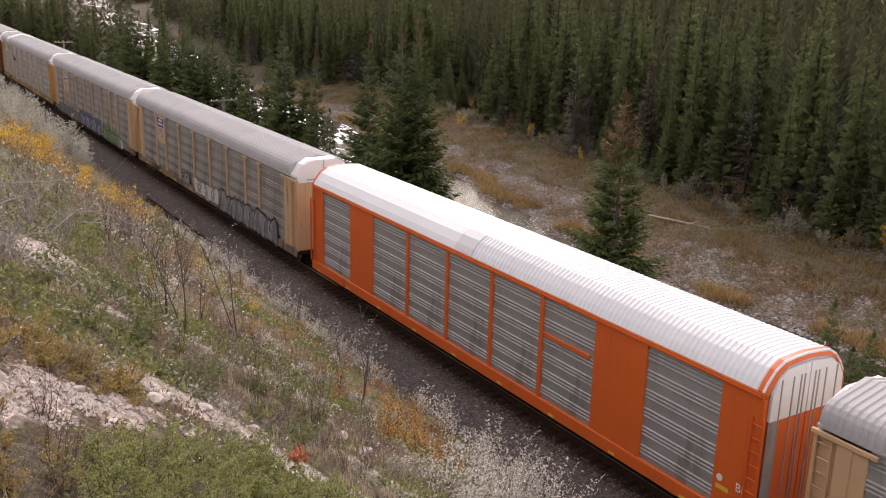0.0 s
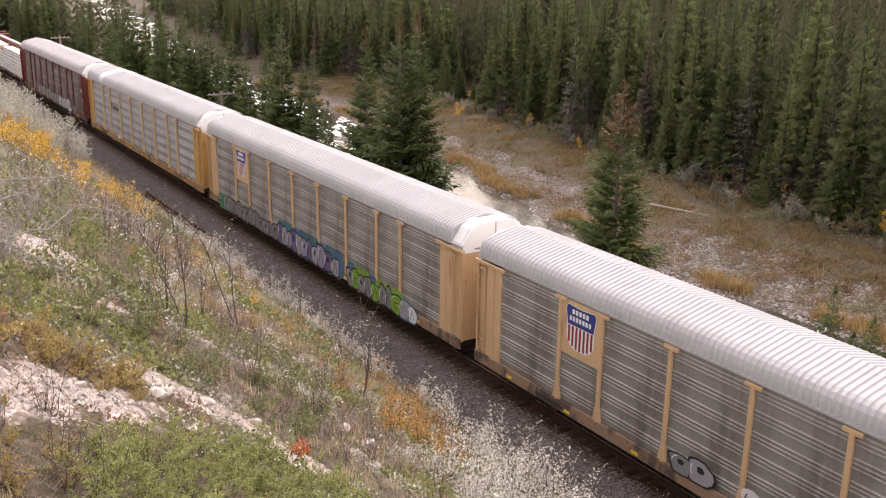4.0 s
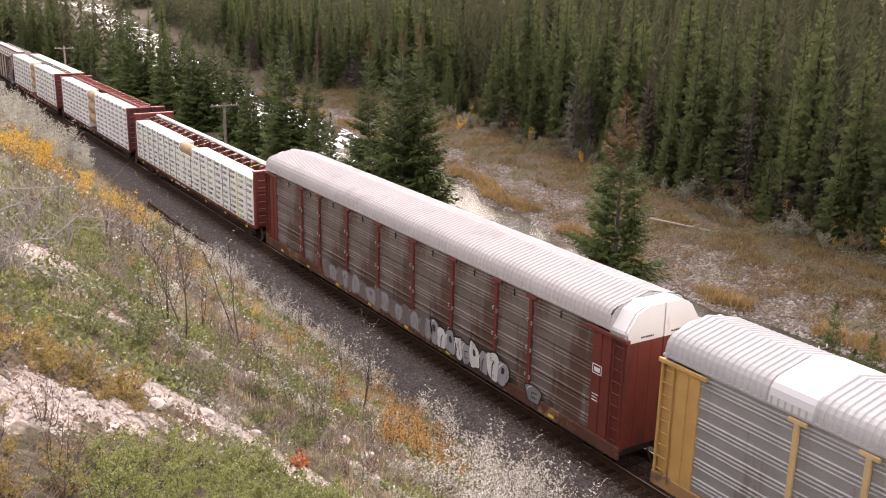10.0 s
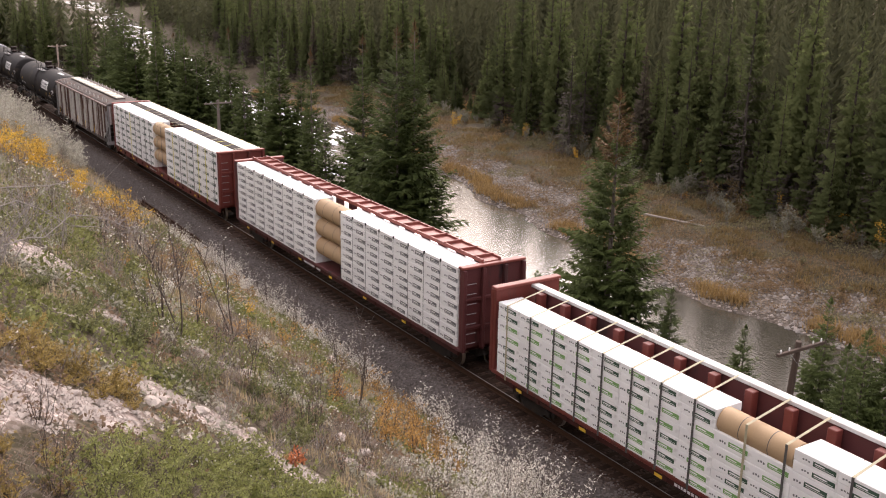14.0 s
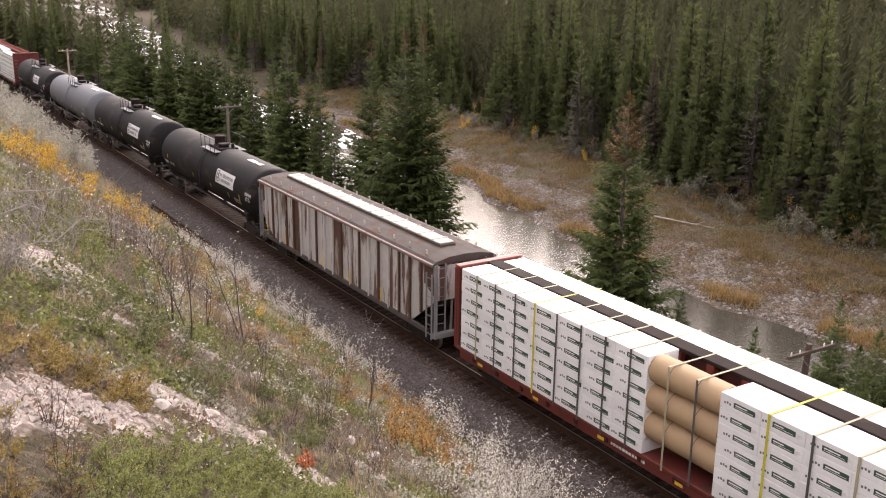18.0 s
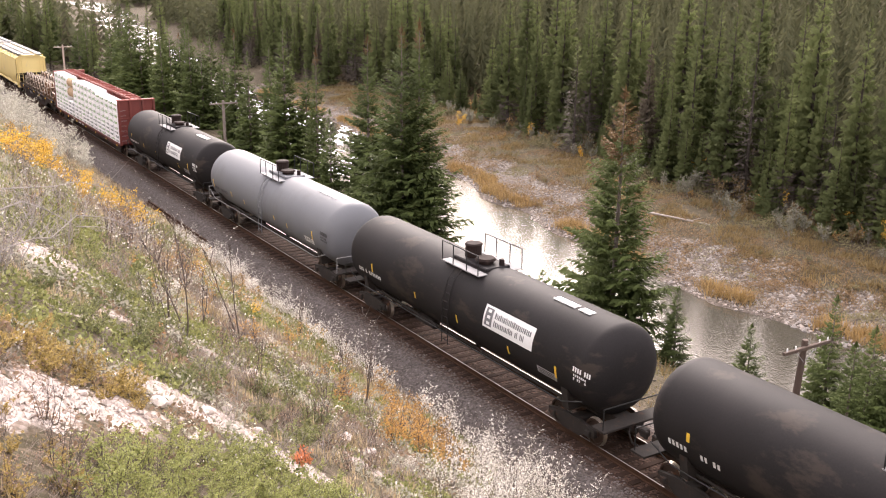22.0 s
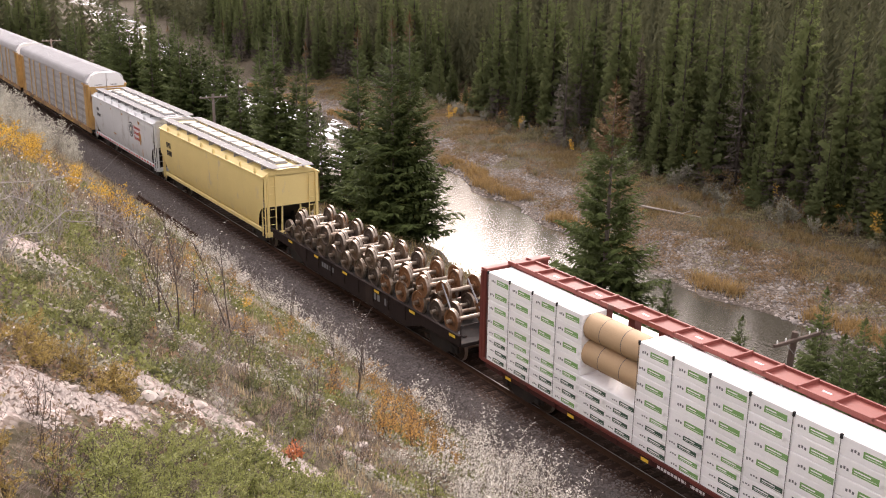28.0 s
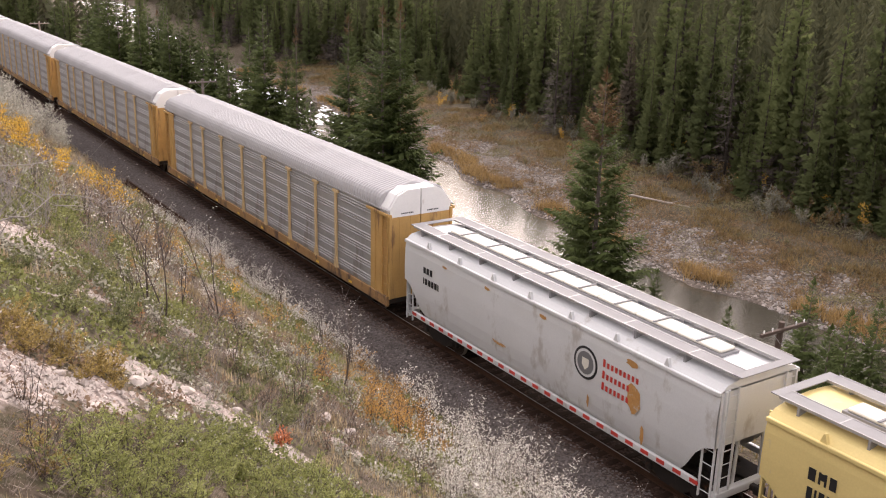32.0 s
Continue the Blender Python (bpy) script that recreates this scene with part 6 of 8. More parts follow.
decal("brand_lettering", fer, [(0, .10, 0, .42), (.10, .32, .33, .42), (.10, .26, .17, .25), (.42, .62, 0, .26), (.70, .78, 0, .26), (.86, .94, 0, .26), (1.02, 1.24, 0, .26), (1.32, 1.40, 0, .26), (1.44, 1.52, 0, .26), (1.56, 1.64, 0, .26),
                               (1.72, 1.92, 0, .26), (2.0, 2.2, 0, .26)], M["print_black"], -6.7, -1.478, 3.05, label="black brand lettering as plain bars")
graffiti(fer, -5.2, -4.4, 1.05, 1.45, -1.56, [M["spray_grey"], M["spray_white"], M["spray_white"], M["print_white"]], g_rnd)
red = autorack(-58.9, -31.9, "oxide", "panel_red", "roof_pink", P_STD, "rust-red car carrier with stained ribbed panels", seed=5)
part("roof_end_trim", MB().prism([(y * 1.012, z + .035) for y, z in ROOF_ROUND], 13.5 - .80, 13.5 - .74), M["black"], red, "black sealing strip at the roof end")
ring = []
for k in range(9):                                            # a bent round bar
    a = math.pi * (k - 4) / 4.6
    ring.append([(.10 + (.045 + .016 * math.cos(b)) * math.cos(a), -.10 + .016 * math.sin(b), (.06 + .016 * math.cos(b)) * math.sin(a)) for b in [6.283 * q / 5 for q in range(5)]])
clip = MB().loft(ring, closed=True)
clip = fix_normals(clip.mesh("panel_clip", M["panel"]))
for i, x in enumerate(P_STD):
    for k in range(3):
        part("panel_clip", clip, None, red, "white panel clip", m=pose(x, -1.46, 1.55 + .95 * k + .18 * (i % 2), 0, 0, 0))
        part("panel_clip", clip, None, red, m=pose(x, -1.46, 1.62 + .95 * k + .18 * (i % 2), 0, 180, 0) @ Matrix.Diagonal((1, 1, 1, 1)))
for i, (a, b) in enumerate(zip([-12] + P_STD, P_STD + [12])):
    part("panel_latch", MB().box((a + b) / 2 - .02, (a + b) / 2 + .02, -1.50, -1.46, 4.25, 4.5), M["black"], red)
    for z in (2.05, 3.3):
        part("panel_seam", MB().box(a + .08, b - .08, -1.479, -1.470, z - .012, z + .012), M["black"], red)
graffiti(red, -6.6, 2.8, 0.95, 1.85, -1.56, [M["spray_dim"], M["spray_dim"], M["spray_grey"], M["spray_grey"]], g_rnd)
graffiti(red, 2.9, 8.2, 0.85, 1.95, -1.56, [M["print_black"], M["spray_grey"], M["spray_white"], M["print_white"]], g_rnd)
graffiti(red, 9.0, 9.6, 0.95, 1.75, -1.56, BW, g_rnd)
decal("data_stencil", red, [(0, .42, .30, .33), (0, .42, .02, .05), (0, .03, .02, .33), (.39, .42, .02, .33), (.08, .34, .10, .24)], M["print_white"], 12.15, -1.535, 3.05)
decal("data_stencil", red, [(0, .30, .2, .23), (0, .22, .1, .13), (0, .26, 0, .03)], M["print_white"], 12.2, -1.535, 2.2)

centerbeam(-83.4, -60.75, "oxide", "maroon centre-beam flat car loaded with strapped white lumber packs", [.30, .30, .29, .29, .40, .40, .29, .29], ["wrap_print_green", "wrap_print_dark", "wrap_print_dark", "wrap_print_dark", "wrap_print_green", "wrap_print_green", "wrap_print_dark", "wrap_print_dark"], 1.25, (-1.25, 1.2), (1, .36, 6),
                 [(x, m_) for x, m_ in zip((-10.45, -9.18, -7.96, -6.8, -5.66, -4.4, -3.23, -1.98, -0.23, 1.0, 2.84, 4.19, 5.35, 6.58, 7.77, 8.91, 10.3),
                                           ("strap_tan", "strap_dark", "strap_dark", "strap_dark", "strap_dark", "strap_dark", "strap_dark", "strap_dark", "strap_tan", "strap_dark", "strap_dark", "strap_tan", "strap_tan", "strap_dark", "strap_dark", "strap_yellow", "strap_tan"))], False, seed=6)
centerbeam(-107.6, -85.4, "beam_dark", "dark maroon centre-beam flat car loaded with white lumber packs", [.342] * 9, ["wrap_print_grey"] * 9, 1.22, (-1.1, 1.5), (3, .45, 0), [], True, seed=7, clips=True)
centerbeam(-132.6, -110.3, "oxide", "red centre-beam flat car loaded with strapped white lumber packs", [.436] * 7, ["wrap_print_dark"] * 7, 1.3, (-1.15, 1.55), (3, .44, 0),
                 [(x, m_) for x, m_ in zip((-9.8, -8.66, -7.49, -6.42, -5.25, -4.06, -2.93, -1.83, -.3, .75, 3.16, 4.48, 5.72, 6.96, 7.88, 9.2, 10.52),
                                           ("strap_tan", "strap_dark", "strap_dark", "strap_yellow", "strap_dark", "strap_dark", "strap_dark", "strap_dark", "strap_tan", "strap_dark", "strap_yellow", "strap_dark", "strap_tan", "strap_dark", "strap_yellow", "strap_yellow", "strap_dark"))], False, seed=8, far_full=True)
rib_hopper(-151.75, -134.2, "old off-white covered hopper with ribs and peeling rusty paint")
tank_car(-169.4, -152.6, "tank_black", "black tank car with a white company placard", placard=2.68, marks=[(-6.6, -6, 4, .12), (-1.6, -20, -10, .08), (1.6, -20, -10, .08), (4.6, -22, -10, .08), (6.4, -18, -2, .10)], seed=1)
tank_car(-188.1, -171.4, "tank_black", "dusty black tank car with a white company placard", placard=2.35, marks=[(-5.9, -12, 2, .10), (-2.4, -16, -6, .09), (0.6, -18, -6, .09), (3.8, -22, -10, .08), (6.4, -18, -2, .10)], seed=2)
tank_car(-206.0, -189.6, "tank_grey", "light grey tank car with a guarded platform on its top", lettering="print_black", marks=[(-7.2, -18, 0, .09), (-4.4, -18, -8, .08), (-2.5, -20, -10, .08), (1.6, -18, -8, .08), (3.2, -20, -10, .08), (6.2, -14, 2, .10)], seed=3)
tank_car(-223.7, -207.6, "tank_black", "black tank car with a white company placard", placard=1.75, marks=[(-6.4, -6, 4, .10), (-3.6, -18, -8, .08), (-.8, -20, -10, .08), (4.0, -22, -10, .08), (6.0, -14, 2, .09)], seed=4)
centerbeam(-248.4, -226.0, "oxide", "red centre-beam flat car loaded with green-printed white lumber packs", [.31, .31, .31, .31, .50, .50, .50, .50], ["wrap_print_dark", "wrap_print_dark", "wrap_print_dark", "wrap_print_green", "wrap_print_green", "wrap_print_green", "wrap_print_green", "wrap_print_green"], 1.28, (-5.95, -3.5), (2, .43, 4),
                 [], True, seed=9, clips=True, shelf=3.6)
flat = wheel_flat(-266.6, -249.7, "black flat car stacked with rusty railway wheelsets")
yel = curved_hopper(-284.1, -267.4, "pale_yellow", "pale yellow covered hopper with white hatch covers", seed=5)
decal("car_lettering", yel, [(0, .2, .5, .82), (.28, .34, .5, .82), (.34, .44, .62, .8), (.44, .50, .5, .82), (.58, .76, .5, .82), (.02, .17, 0, .32), (.23, .29, 0, .32), (.35, .50, 0, .32), (.56, .71, 0, .32), (.77, .92, 0, .32)], M["print_black"], -7.0, -1.578, 2.42, label="dark lettering as plain bars")
gry = curved_hopper(-301.05, -285.55, "pale_grey", "pale grey covered hopper with a round emblem and red lettering bars", stripes=True, seed=6)
decal("car_lettering", gry, [(0, .16, .42, .66), (.22, .38, .42, .66), (.44, .60, .42, .66), (0, .07, 0, .24), (.13, .28, 0, .24), (.34, .49, 0, .24), (.55, .70, 0, .24), (.76, .91, 0, .24), (.97, 1.04, 0, .24)], M["print_black"], -6.4, -1.578, 2.55, label="dark lettering as plain bars")
emb = part("emblem", MB().tube((2.70, -1.575, 2.85), (2.70, -1.584, 2.85), .52, n=32), M["print_black"], gry, "round dark emblem")
part("emblem_ring", MB().tube((2.70, -1.583, 2.85), (2.70, -1.587, 2.85), .44, n=28), M["pale_grey"], emb)
part("emblem_field", MB().tube((2.70, -1.586, 2.85), (2.70, -1.590, 2.85), .36, n=28), M["wrap_print_grey"], emb)
part("emblem_shield", MB().add([(2.55, -1.592, 3.0), (2.85, -1.592, 3.0), (2.85, -1.592, 2.78), (2.70, -1.592, 2.62), (2.55, -1.592, 2.78)], [(0, 1, 2, 3, 4)]), M["hatch"], emb)
for k, w in enumerate((1.55, 1.30, 1.35)):
    decal("red_lettering", gry, [(q * .17, q * .17 + .095, 0, .24 if q in (0,) else .17) for q in range(int(w / .17))], M["print_red"], 3.45, -1.580, 3.02 - .36 * k, label="red lettering as plain bars")
for x, z, w, h in ((4.75, 2.55, .55, .9), (5.2, 1.6, .14, .6), (2.9, 1.7, .10, .4), (4.6, 3.55, .45, .22), (-2.4, 3.6, .3, .12), (-1.6, 1.9, .8, .12), (0.6, 3.6, .35, .14), (-5.0, 3.58, .3, .10)):
    n_ = 12
    part("rust_stain", MB().add([(x + w * .5 * math.cos(6.283 * j / n_) * (1 + .25 * math.sin(3 * j)), -1.577, z + h * .5 * math.sin(6.283 * j / n_) * (1 + .2 * math.cos(5 * j))) for j in range(n_)], [tuple(range(n_))]), M["rust_stain"], gry, "orange rust stain")
for k, (a, b) in enumerate(((-329.35, -302.4), (-358.0, -331.2), (-386.8, -359.9), (-415.6, -388.7))):
    autorack(a, b, "gold", "panel", "roof_grey", P_STD, "grey car carrier with yellow end bays and white upper doors", seed=20 + k)

# ---- spruces ----


def spruce_meshes(h, r, seed, whorls=34, per=8, sprays=8, bare=0.03, droop=0.25, rust=0.0, dead=0.0, size=1.0, lean=0.0, fine=1.0, tri=False, taper=0.85):
    """Trunk mesh and crown mesh of one spruce. rust: share of the height, from the tip, with brown needles; dead: share of
    the height, from the ground, with bare grey twigs."""
    rnd = random.Random(seed)
    tr = MB()
    pts = [(lean * (k / 6) ** 2 * h * 0.1, 0.02 * h * rnd.uniform(-.2, .2) * k / 6, h * k / 6) for k in range(7)]
    tr_r = 0.012 * h + 0.03
    for k in range(6):
        tr.tube(pts[k], pts[k + 1], tr_r * (1 - k / 6.3), tr_r * (1 - (k + 1) / 6.3), n=7, caps=k == 0)
    cr = MB()
    for i in range(whorls):
        q = bare + (1 - bare) * ((i + rnd.uniform(-.35, .35)) / whorls)
        q = min(max(q, bare), 0.985)
        z0 = h * q
        reach = 1.18 * r * (1 - q) ** taper * (1.0 if q > bare + .06 else 0.85) + 0.10
        n = max(4, round(per * (0.5 + 0.5 * (1 - q))))
        for j in range(n):
            if rnd.random() < 0.10:
                continue
            az = 2 * math.pi * (j + rnd.uniform(-.4, .4)) / n + i * 2.4
            ln = reach * rnd.uniform(0.55, 1.12)
            up = 0.55 * q - droop * (1 - q) + rnd.uniform(-.12, .12)
            dx, dy = math.cos(az), math.sin(az)
            slot = 1 if q > 1 - rust * rnd.uniform(.8, 1.25) else (2 if q < dead * rnd.uniform(.6, 1.3) else 0)
            bz = z0 + rnd.uniform(-.5, .5) * h / whorls
            m = max(3, round(sprays * (0.45 + 0.55 * ln / (r + .1))))
            if slot == 2:
                m = max(2, m // 2)
            cx = lean * q * q * h * 0.1
            for k in range(m):
                s = 0.18 + 0.82 * (k + rnd.uniform(0, .8)) / m
                px, py = cx + dx * ln * s, dy * ln * s
                pz = bz + ln * (up * s + 0.22 * s * s)
                w = (0.16 + 0.30 * (1 - s)) * ln * rnd.uniform(.6, 1.2) * size + 0.07
                for side in (-1, 1):
                    a2 = az + side * rnd.uniform(.45, 1.15)
                    ex, ey = math.cos(a2), math.sin(a2)
                    tip = (px + ex * w, py + ey * w, pz - w * rnd.uniform(-.05, .45))
                    wd = w * rnd.uniform(.20, .34) * fine if slot != 2 else w * .07
                    mx, my, mz = px + ex * w * .5, py + ey * w * .5, pz - w * rnd.uniform(0, .22)
                    if tri:
                        cr.add([(px, py, pz + wd), tip, (mx - ey * wd * 1.3, my + ex * wd * 1.3, mz - wd * rnd.uniform(.3, 1.3))], [(0, 1, 2)], slot)
                        continue
                    cr.add([(px, py, pz), (mx - ey * wd, my + ex * wd, mz - wd * rnd.uniform(.2, 1.1)), tip, (mx + ey * wd, my - ex * wd, mz + wd * .25)], [(0, 1, 2, 3)], slot)
    for k in range(8):
        a = rnd.uniform(0, 6.28)
        cr.add([(pts[6][0], 0, h * .955), (pts[6][0] + .10 * math.cos(a), .10 * math.sin(a), h * .975), (pts[6][0], 0, h * 1.02)], [(0, 1, 2)], 1 if rust else 0)
    return tr, cr


def spruce_proto(h, r, seed, needle="needle", **kw):
    tr, cr = spruce_meshes(h, r, seed, **kw)
    return tr.mesh("trunk", M["bark" if needle == "needle" else "bark_dark"]), cr.mesh("crown", [M[needle], M["needle_rust"], M["needle_dead"]])


def plant_spruce(protos, x, y, z, scale, turn, label, group, name="spruce_tree"):
    t = thing(name, Matrix.LocRotScale((x, y, z), Euler((0, 0, turn)), (scale[0], scale[0], scale[1])), label, "tree", group)
    part("trunk", protos[0], None, t)
    part("crown", protos[1], None, t)
    return t


# Trees on the near bank: tip x, y, z, crown radius, kind
NEAR = [
    (-37.5, 14.5, 8.7, 3.2, 1),
    (-57.7, 13.0, 10.7, 3.90, 3),
    (-57.9, 14.5, 10.9, 3.30, 3),
    (-67.2, 15.5, 9.3, 2.80, 3),
    (-73.3, 14.0, 7.8, 1.70, 3),
    (-84.1, 18.0, 5.6, 1.83, 0),
    (-85.6, 16.5, 9.2, 2.44, 0),
    (-97.5, 20.0, 6.3, 2.07, 0),
    (-92.0, 15.5, 6.1, 2.07, 0),
    (-100.9, 17.5, 7.7, 2.20, 3),
    (-114.2, 21.0, 5.3, 2.20, 0),
    (-114.2, 17.0, 7.3, 2.44, 0),
    (-127.4, 20.0, 5.4, 1.80, 3),
    (-120.4, 15.5, 7.1, 2.32, 0),
    (-138.5, 19.0, 3.2, 1.95, 0),
    (-130.0, 14.5, 9.3, 3.17, 0),
    (-152.1, 18.5, 5.0, 2.44, 0),
    (-160.6, 16.0, 6.0, 2.20, 0),
    (-180.3, 19.0, 3.2, 1.95, 0),
    (-202.4, 22.0, 5.5, 2.68, 0),
    (-202.8, 19.0, 9.1, 2.93, 0),
    (-206.2, 16.5, 8.0, 2.68, 0),
    (-236.4, 18.0, 8.7, 2.93, 0),
    (-250.3, 16.0, 7.7, 2.93, 0),
    (-33.7, 15.5, -1.0, 0.75, 2),
    (-28.9, 15.5, -1.4, 0.85, 2),
    (-22.9, 13.0, 2.2, 1.50, 2),
    (-20.4, 12.0, 1.9, 1.70, 2),
    (-19.9, 13.0, 2.2, 1.70, 2),
    (-39.7, 10.5, -1.2, 0.55, 2),
    (-39.8, 11.5, -1.1, 0.60, 2),
    (-44.0, 12.5, -2.6, 0.50, 2),
    (-19.5, 9.5, 2.1, 1.10, 2),
    (-68.8, 13.0, 3.6, 1.46, 0),
    (-139.5, 16.0, 8.4, 3.17, 0),
    (-127.6, 15.0, 7.8, 2.68, 0),
    (-144.3, 15.5, 6.3, 2.68, 0),
    (-128.2, 19.0, 6.9, 2.81, 0),
    (-113.2, 18.0, 6.0, 2.56, 0),
    (-131.0, 22.0, 7.3, 2.81, 0),
    (-124.3, 23.0, 6.7, 2.56, 0),
]
for i, (x, y, z, r, kind) in enumerate(NEAR):
    g = ground_z(x, y)
    h = z - g
    kw = dict(whorls=max(14, int(h * 3.6)), per=10 if x > -110 else 9, sprays=10 if x > -90 else 8, taper=1.0, fine=.9)
    lab = "dark green spruce with drooping branches on the river bank"
    if kind == 1:
        kw.update(rust=0.24, sprays=16, per=12, size=.8, fine=.55, taper=.86)
        lab = "spruce with a rusty brown dying top beside the river"
    elif kind == 2:
        kw.update(whorls=max(14, int(h * 6.5)), per=9, sprays=10, size=.85, fine=.7)
        r *= 1.3 if x < -25 else .92
        lab = "young bright green spruce below the track"
    elif kind == 3:
        kw.update(rust=0.10)
        if x > -75:
            kw.update(sprays=14, per=11, size=.85, fine=.6, taper=1.02)
        lab = "dark green spruce with a brownish top on the river bank"
    pr = spruce_proto(h, r, 100 + i, **kw)
    plant_spruce(pr, x, y, g - 0.05, (1, 1), 0, lab, "river bank spruces")

# The forest beyond the river: front rows as trees of their own, the deep woods as one mass
FOREST = [spruce_proto(h, r, 300 + k, "needle_brown" if k == 7 else "needle_far", whorls=int(h * 2.3), per=9, sprays=8, bare=b, dead=d, size=1.25, fine=1.15, tri=True)
          for k, (h, r, b, d) in enumerate(((19, 2.1, .01, .06), (22, 2.2, .03, .16), (17, 2.0, .01, .0), (20, 1.8, .04, .30), (15, 1.7, .01, .0), (24, 2.0, .04, .22), (18, 2.2, .02, .55), (19, 1.9, .03, .2)))]
frnd = random.Random(42)
front, deep = [], []
for row in range(12):
    x = -14.0 - frnd.uniform(0, 3)
    while x > -470:
        c, hw = lerp_rows(RIVER, x)
        edge = c + hw + 17.2 + 1.6 * wob(x, 0, 0.07, 31) - 10.0 * smooth01(112, 165, -x)
        y = edge + row * 2.7 + frnd.uniform(-1.4, 1.4)
        far_clear = -420 < x < -300 and 85 < y < 125
        if not far_clear and not (-118 < x < -104 and row < 3):
            (front if (row < 3 and x > -140) or (row < 2 and x > -215) else deep).append((x, y) if row < 3 and x > -140 or row < 2 and x > -215 else (x, y, row))
        x -= frnd.uniform(2.2, 5.4) if row < 4 else frnd.uniform(2.4, 4.6)
for x, y in front:
    k = frnd.choice((0, 0, 0, 1, 1, 2, 2, 2, 4, 4, 5, 5, 3, 6, 7))
    s = frnd.choice((frnd.uniform(.42, .62), frnd.uniform(.60, .80), frnd.uniform(.76, .95)))
    dead = k in (3, 6, 7)
    plant_spruce(FOREST[k], x, y, ground_z(x, y) - 0.1, (s, s * frnd.uniform(.9, 1.1)), frnd.uniform(0, 6.28),
                 "tall dark forest spruce with grey dead lower branches" if dead else "tall dark green forest spruce at the river flats", "forest edge spruces")

for i in range(64):                                            # young trees filling the foot of the forest
    x = -22 - 105 * frnd.random()
    c, hw = lerp_rows(RIVER, x)
    y = c + hw + 16.2 + frnd.uniform(-1.4, 1.2) - 8.0 * smooth01(112, 165, -x)
    s = frnd.uniform(.16, .42)
    plant_spruce(FOREST[frnd.choice((0, 2, 4))], x, y, ground_z(x, y) - 0.1, (s * 1.35, s), frnd.uniform(0, 6.28), "young green spruce at the foot of the forest", "forest edge spruces")
dead_pr = spruce_proto(17, 3.0, 390, "needle_far", whorls=36, per=9, sprays=9, bare=.02, dead=.95, size=1.1, droop=.5)
for x, y, s in ((-55.7, 45.6, .85), (-47.5, 45.5, .6), (-79, 46, .7)):
    plant_spruce(dead_pr, x, y, ground_z(x, y) - 0.1, (s, s), s * 9, "dying spruce with drooping grey bare branches", "forest edge spruces")


for i in range(44):                                            # more spruces along the near bank up the valley
    x, y = frnd.uniform(-330, -142), frnd.uniform(13.5, 24)
    if river_gap(x, y)[0] < 1.5 or river_gap(x, y)[1] > 0:
        continue
    k = frnd.randrange(len(FOREST))
    s = frnd.uniform(0.45, 0.72)
    plant_spruce(FOREST[k], x, y, ground_z(x, y) - 0.1, (s, s), frnd.uniform(0, 6.28), "dark green spruce on the river bank up the valley", "river bank spruces")


def rough_spruce(mb, x, y, z, h, r, rnd, slot):
    near = x > -170                                          # finer boughs where they show singly
    rows = max(9, int(h * (1.7 if near else .8)))
    for i in range(rows):
        q = 0.12 + 0.86 * i / rows
        rr = r * (1 - q) ** .8 + .12
        n = 8 if near else 6
        for j in range(n):
            a = 6.283 * (j + rnd.uniform(-.5, .5)) / n + i * 2.4
            ln = rr * rnd.uniform(.45, 1.25)
            w = ((0.18 + .16 * rnd.random()) * ln + .08) * (.42 if near else 1)
            zz = z + h * q + rnd.uniform(-.5, .5) * 1.1
            ca, sa = math.cos(a), math.sin(a)
            mb.add([(x, y, zz + .3), (x + ca * ln * .9 - sa * w, y + sa * ln * .9 + ca * w, zz - .45 * ln), (x + ca * ln * .9 + sa * w, y + sa * ln * .9 - ca * w, zz - .62 * ln)],
                   [(0, 1, 2)], slot)
    mb.add([(x - .1, y, z), (x + .1, y, z), (x, y, z + h * 1.02)], [(0, 1, 2)], slot)


dm = MB()
for x, y, row in deep:
    rough_spruce(dm, x, y, ground_z(x, y), frnd.uniform(10, 15) + .5 * row, frnd.uniform(1.4, 2.1), frnd, 0)
for x0, x1, y0, y1, n in ((-800, -440, 60, 260, 420), (-470, -150, 90, 200, 420), (-150, 60, 78, 130, 420), (-430, -180, 16, 34, 90)):
    for i in range(n):
        x, y = frnd.uniform(x0, x1), frnd.uniform(y0, y1)
        gap, side = river_gap(x, y)
        if gap < 3 or (-420 < x < -300 and 80 < y < 128 and side > 0):
            continue
        rough_spruce(dm, x, y, ground_z(x, y), frnd.uniform(14, 22) + (6 if x > -150 else 0), frnd.uniform(1.6, 2.4), frnd, 0)
woods = new("far_woods", dm.mesh("far_woods", M["needle_woods"]))
tagged(woods, "dense dark spruce forest across the valley", "forest", kind="stuff")

# ---- shrubs, saplings and herbs on the hillside ----


def bend_path(rnd, p, d, ln, k=4, curl=0.25, lift=0.1):
    out = [Vector(p)]
    d = Vector(d).normalized()
    for i in range(k):
        d = (d + Vector((rnd.uniform(-curl, curl), rnd.uniform(-curl, curl), lift + rnd.uniform(-curl, curl) * .5))).normalized()
        out.append(out[-1] + d * (ln / k))
    return out


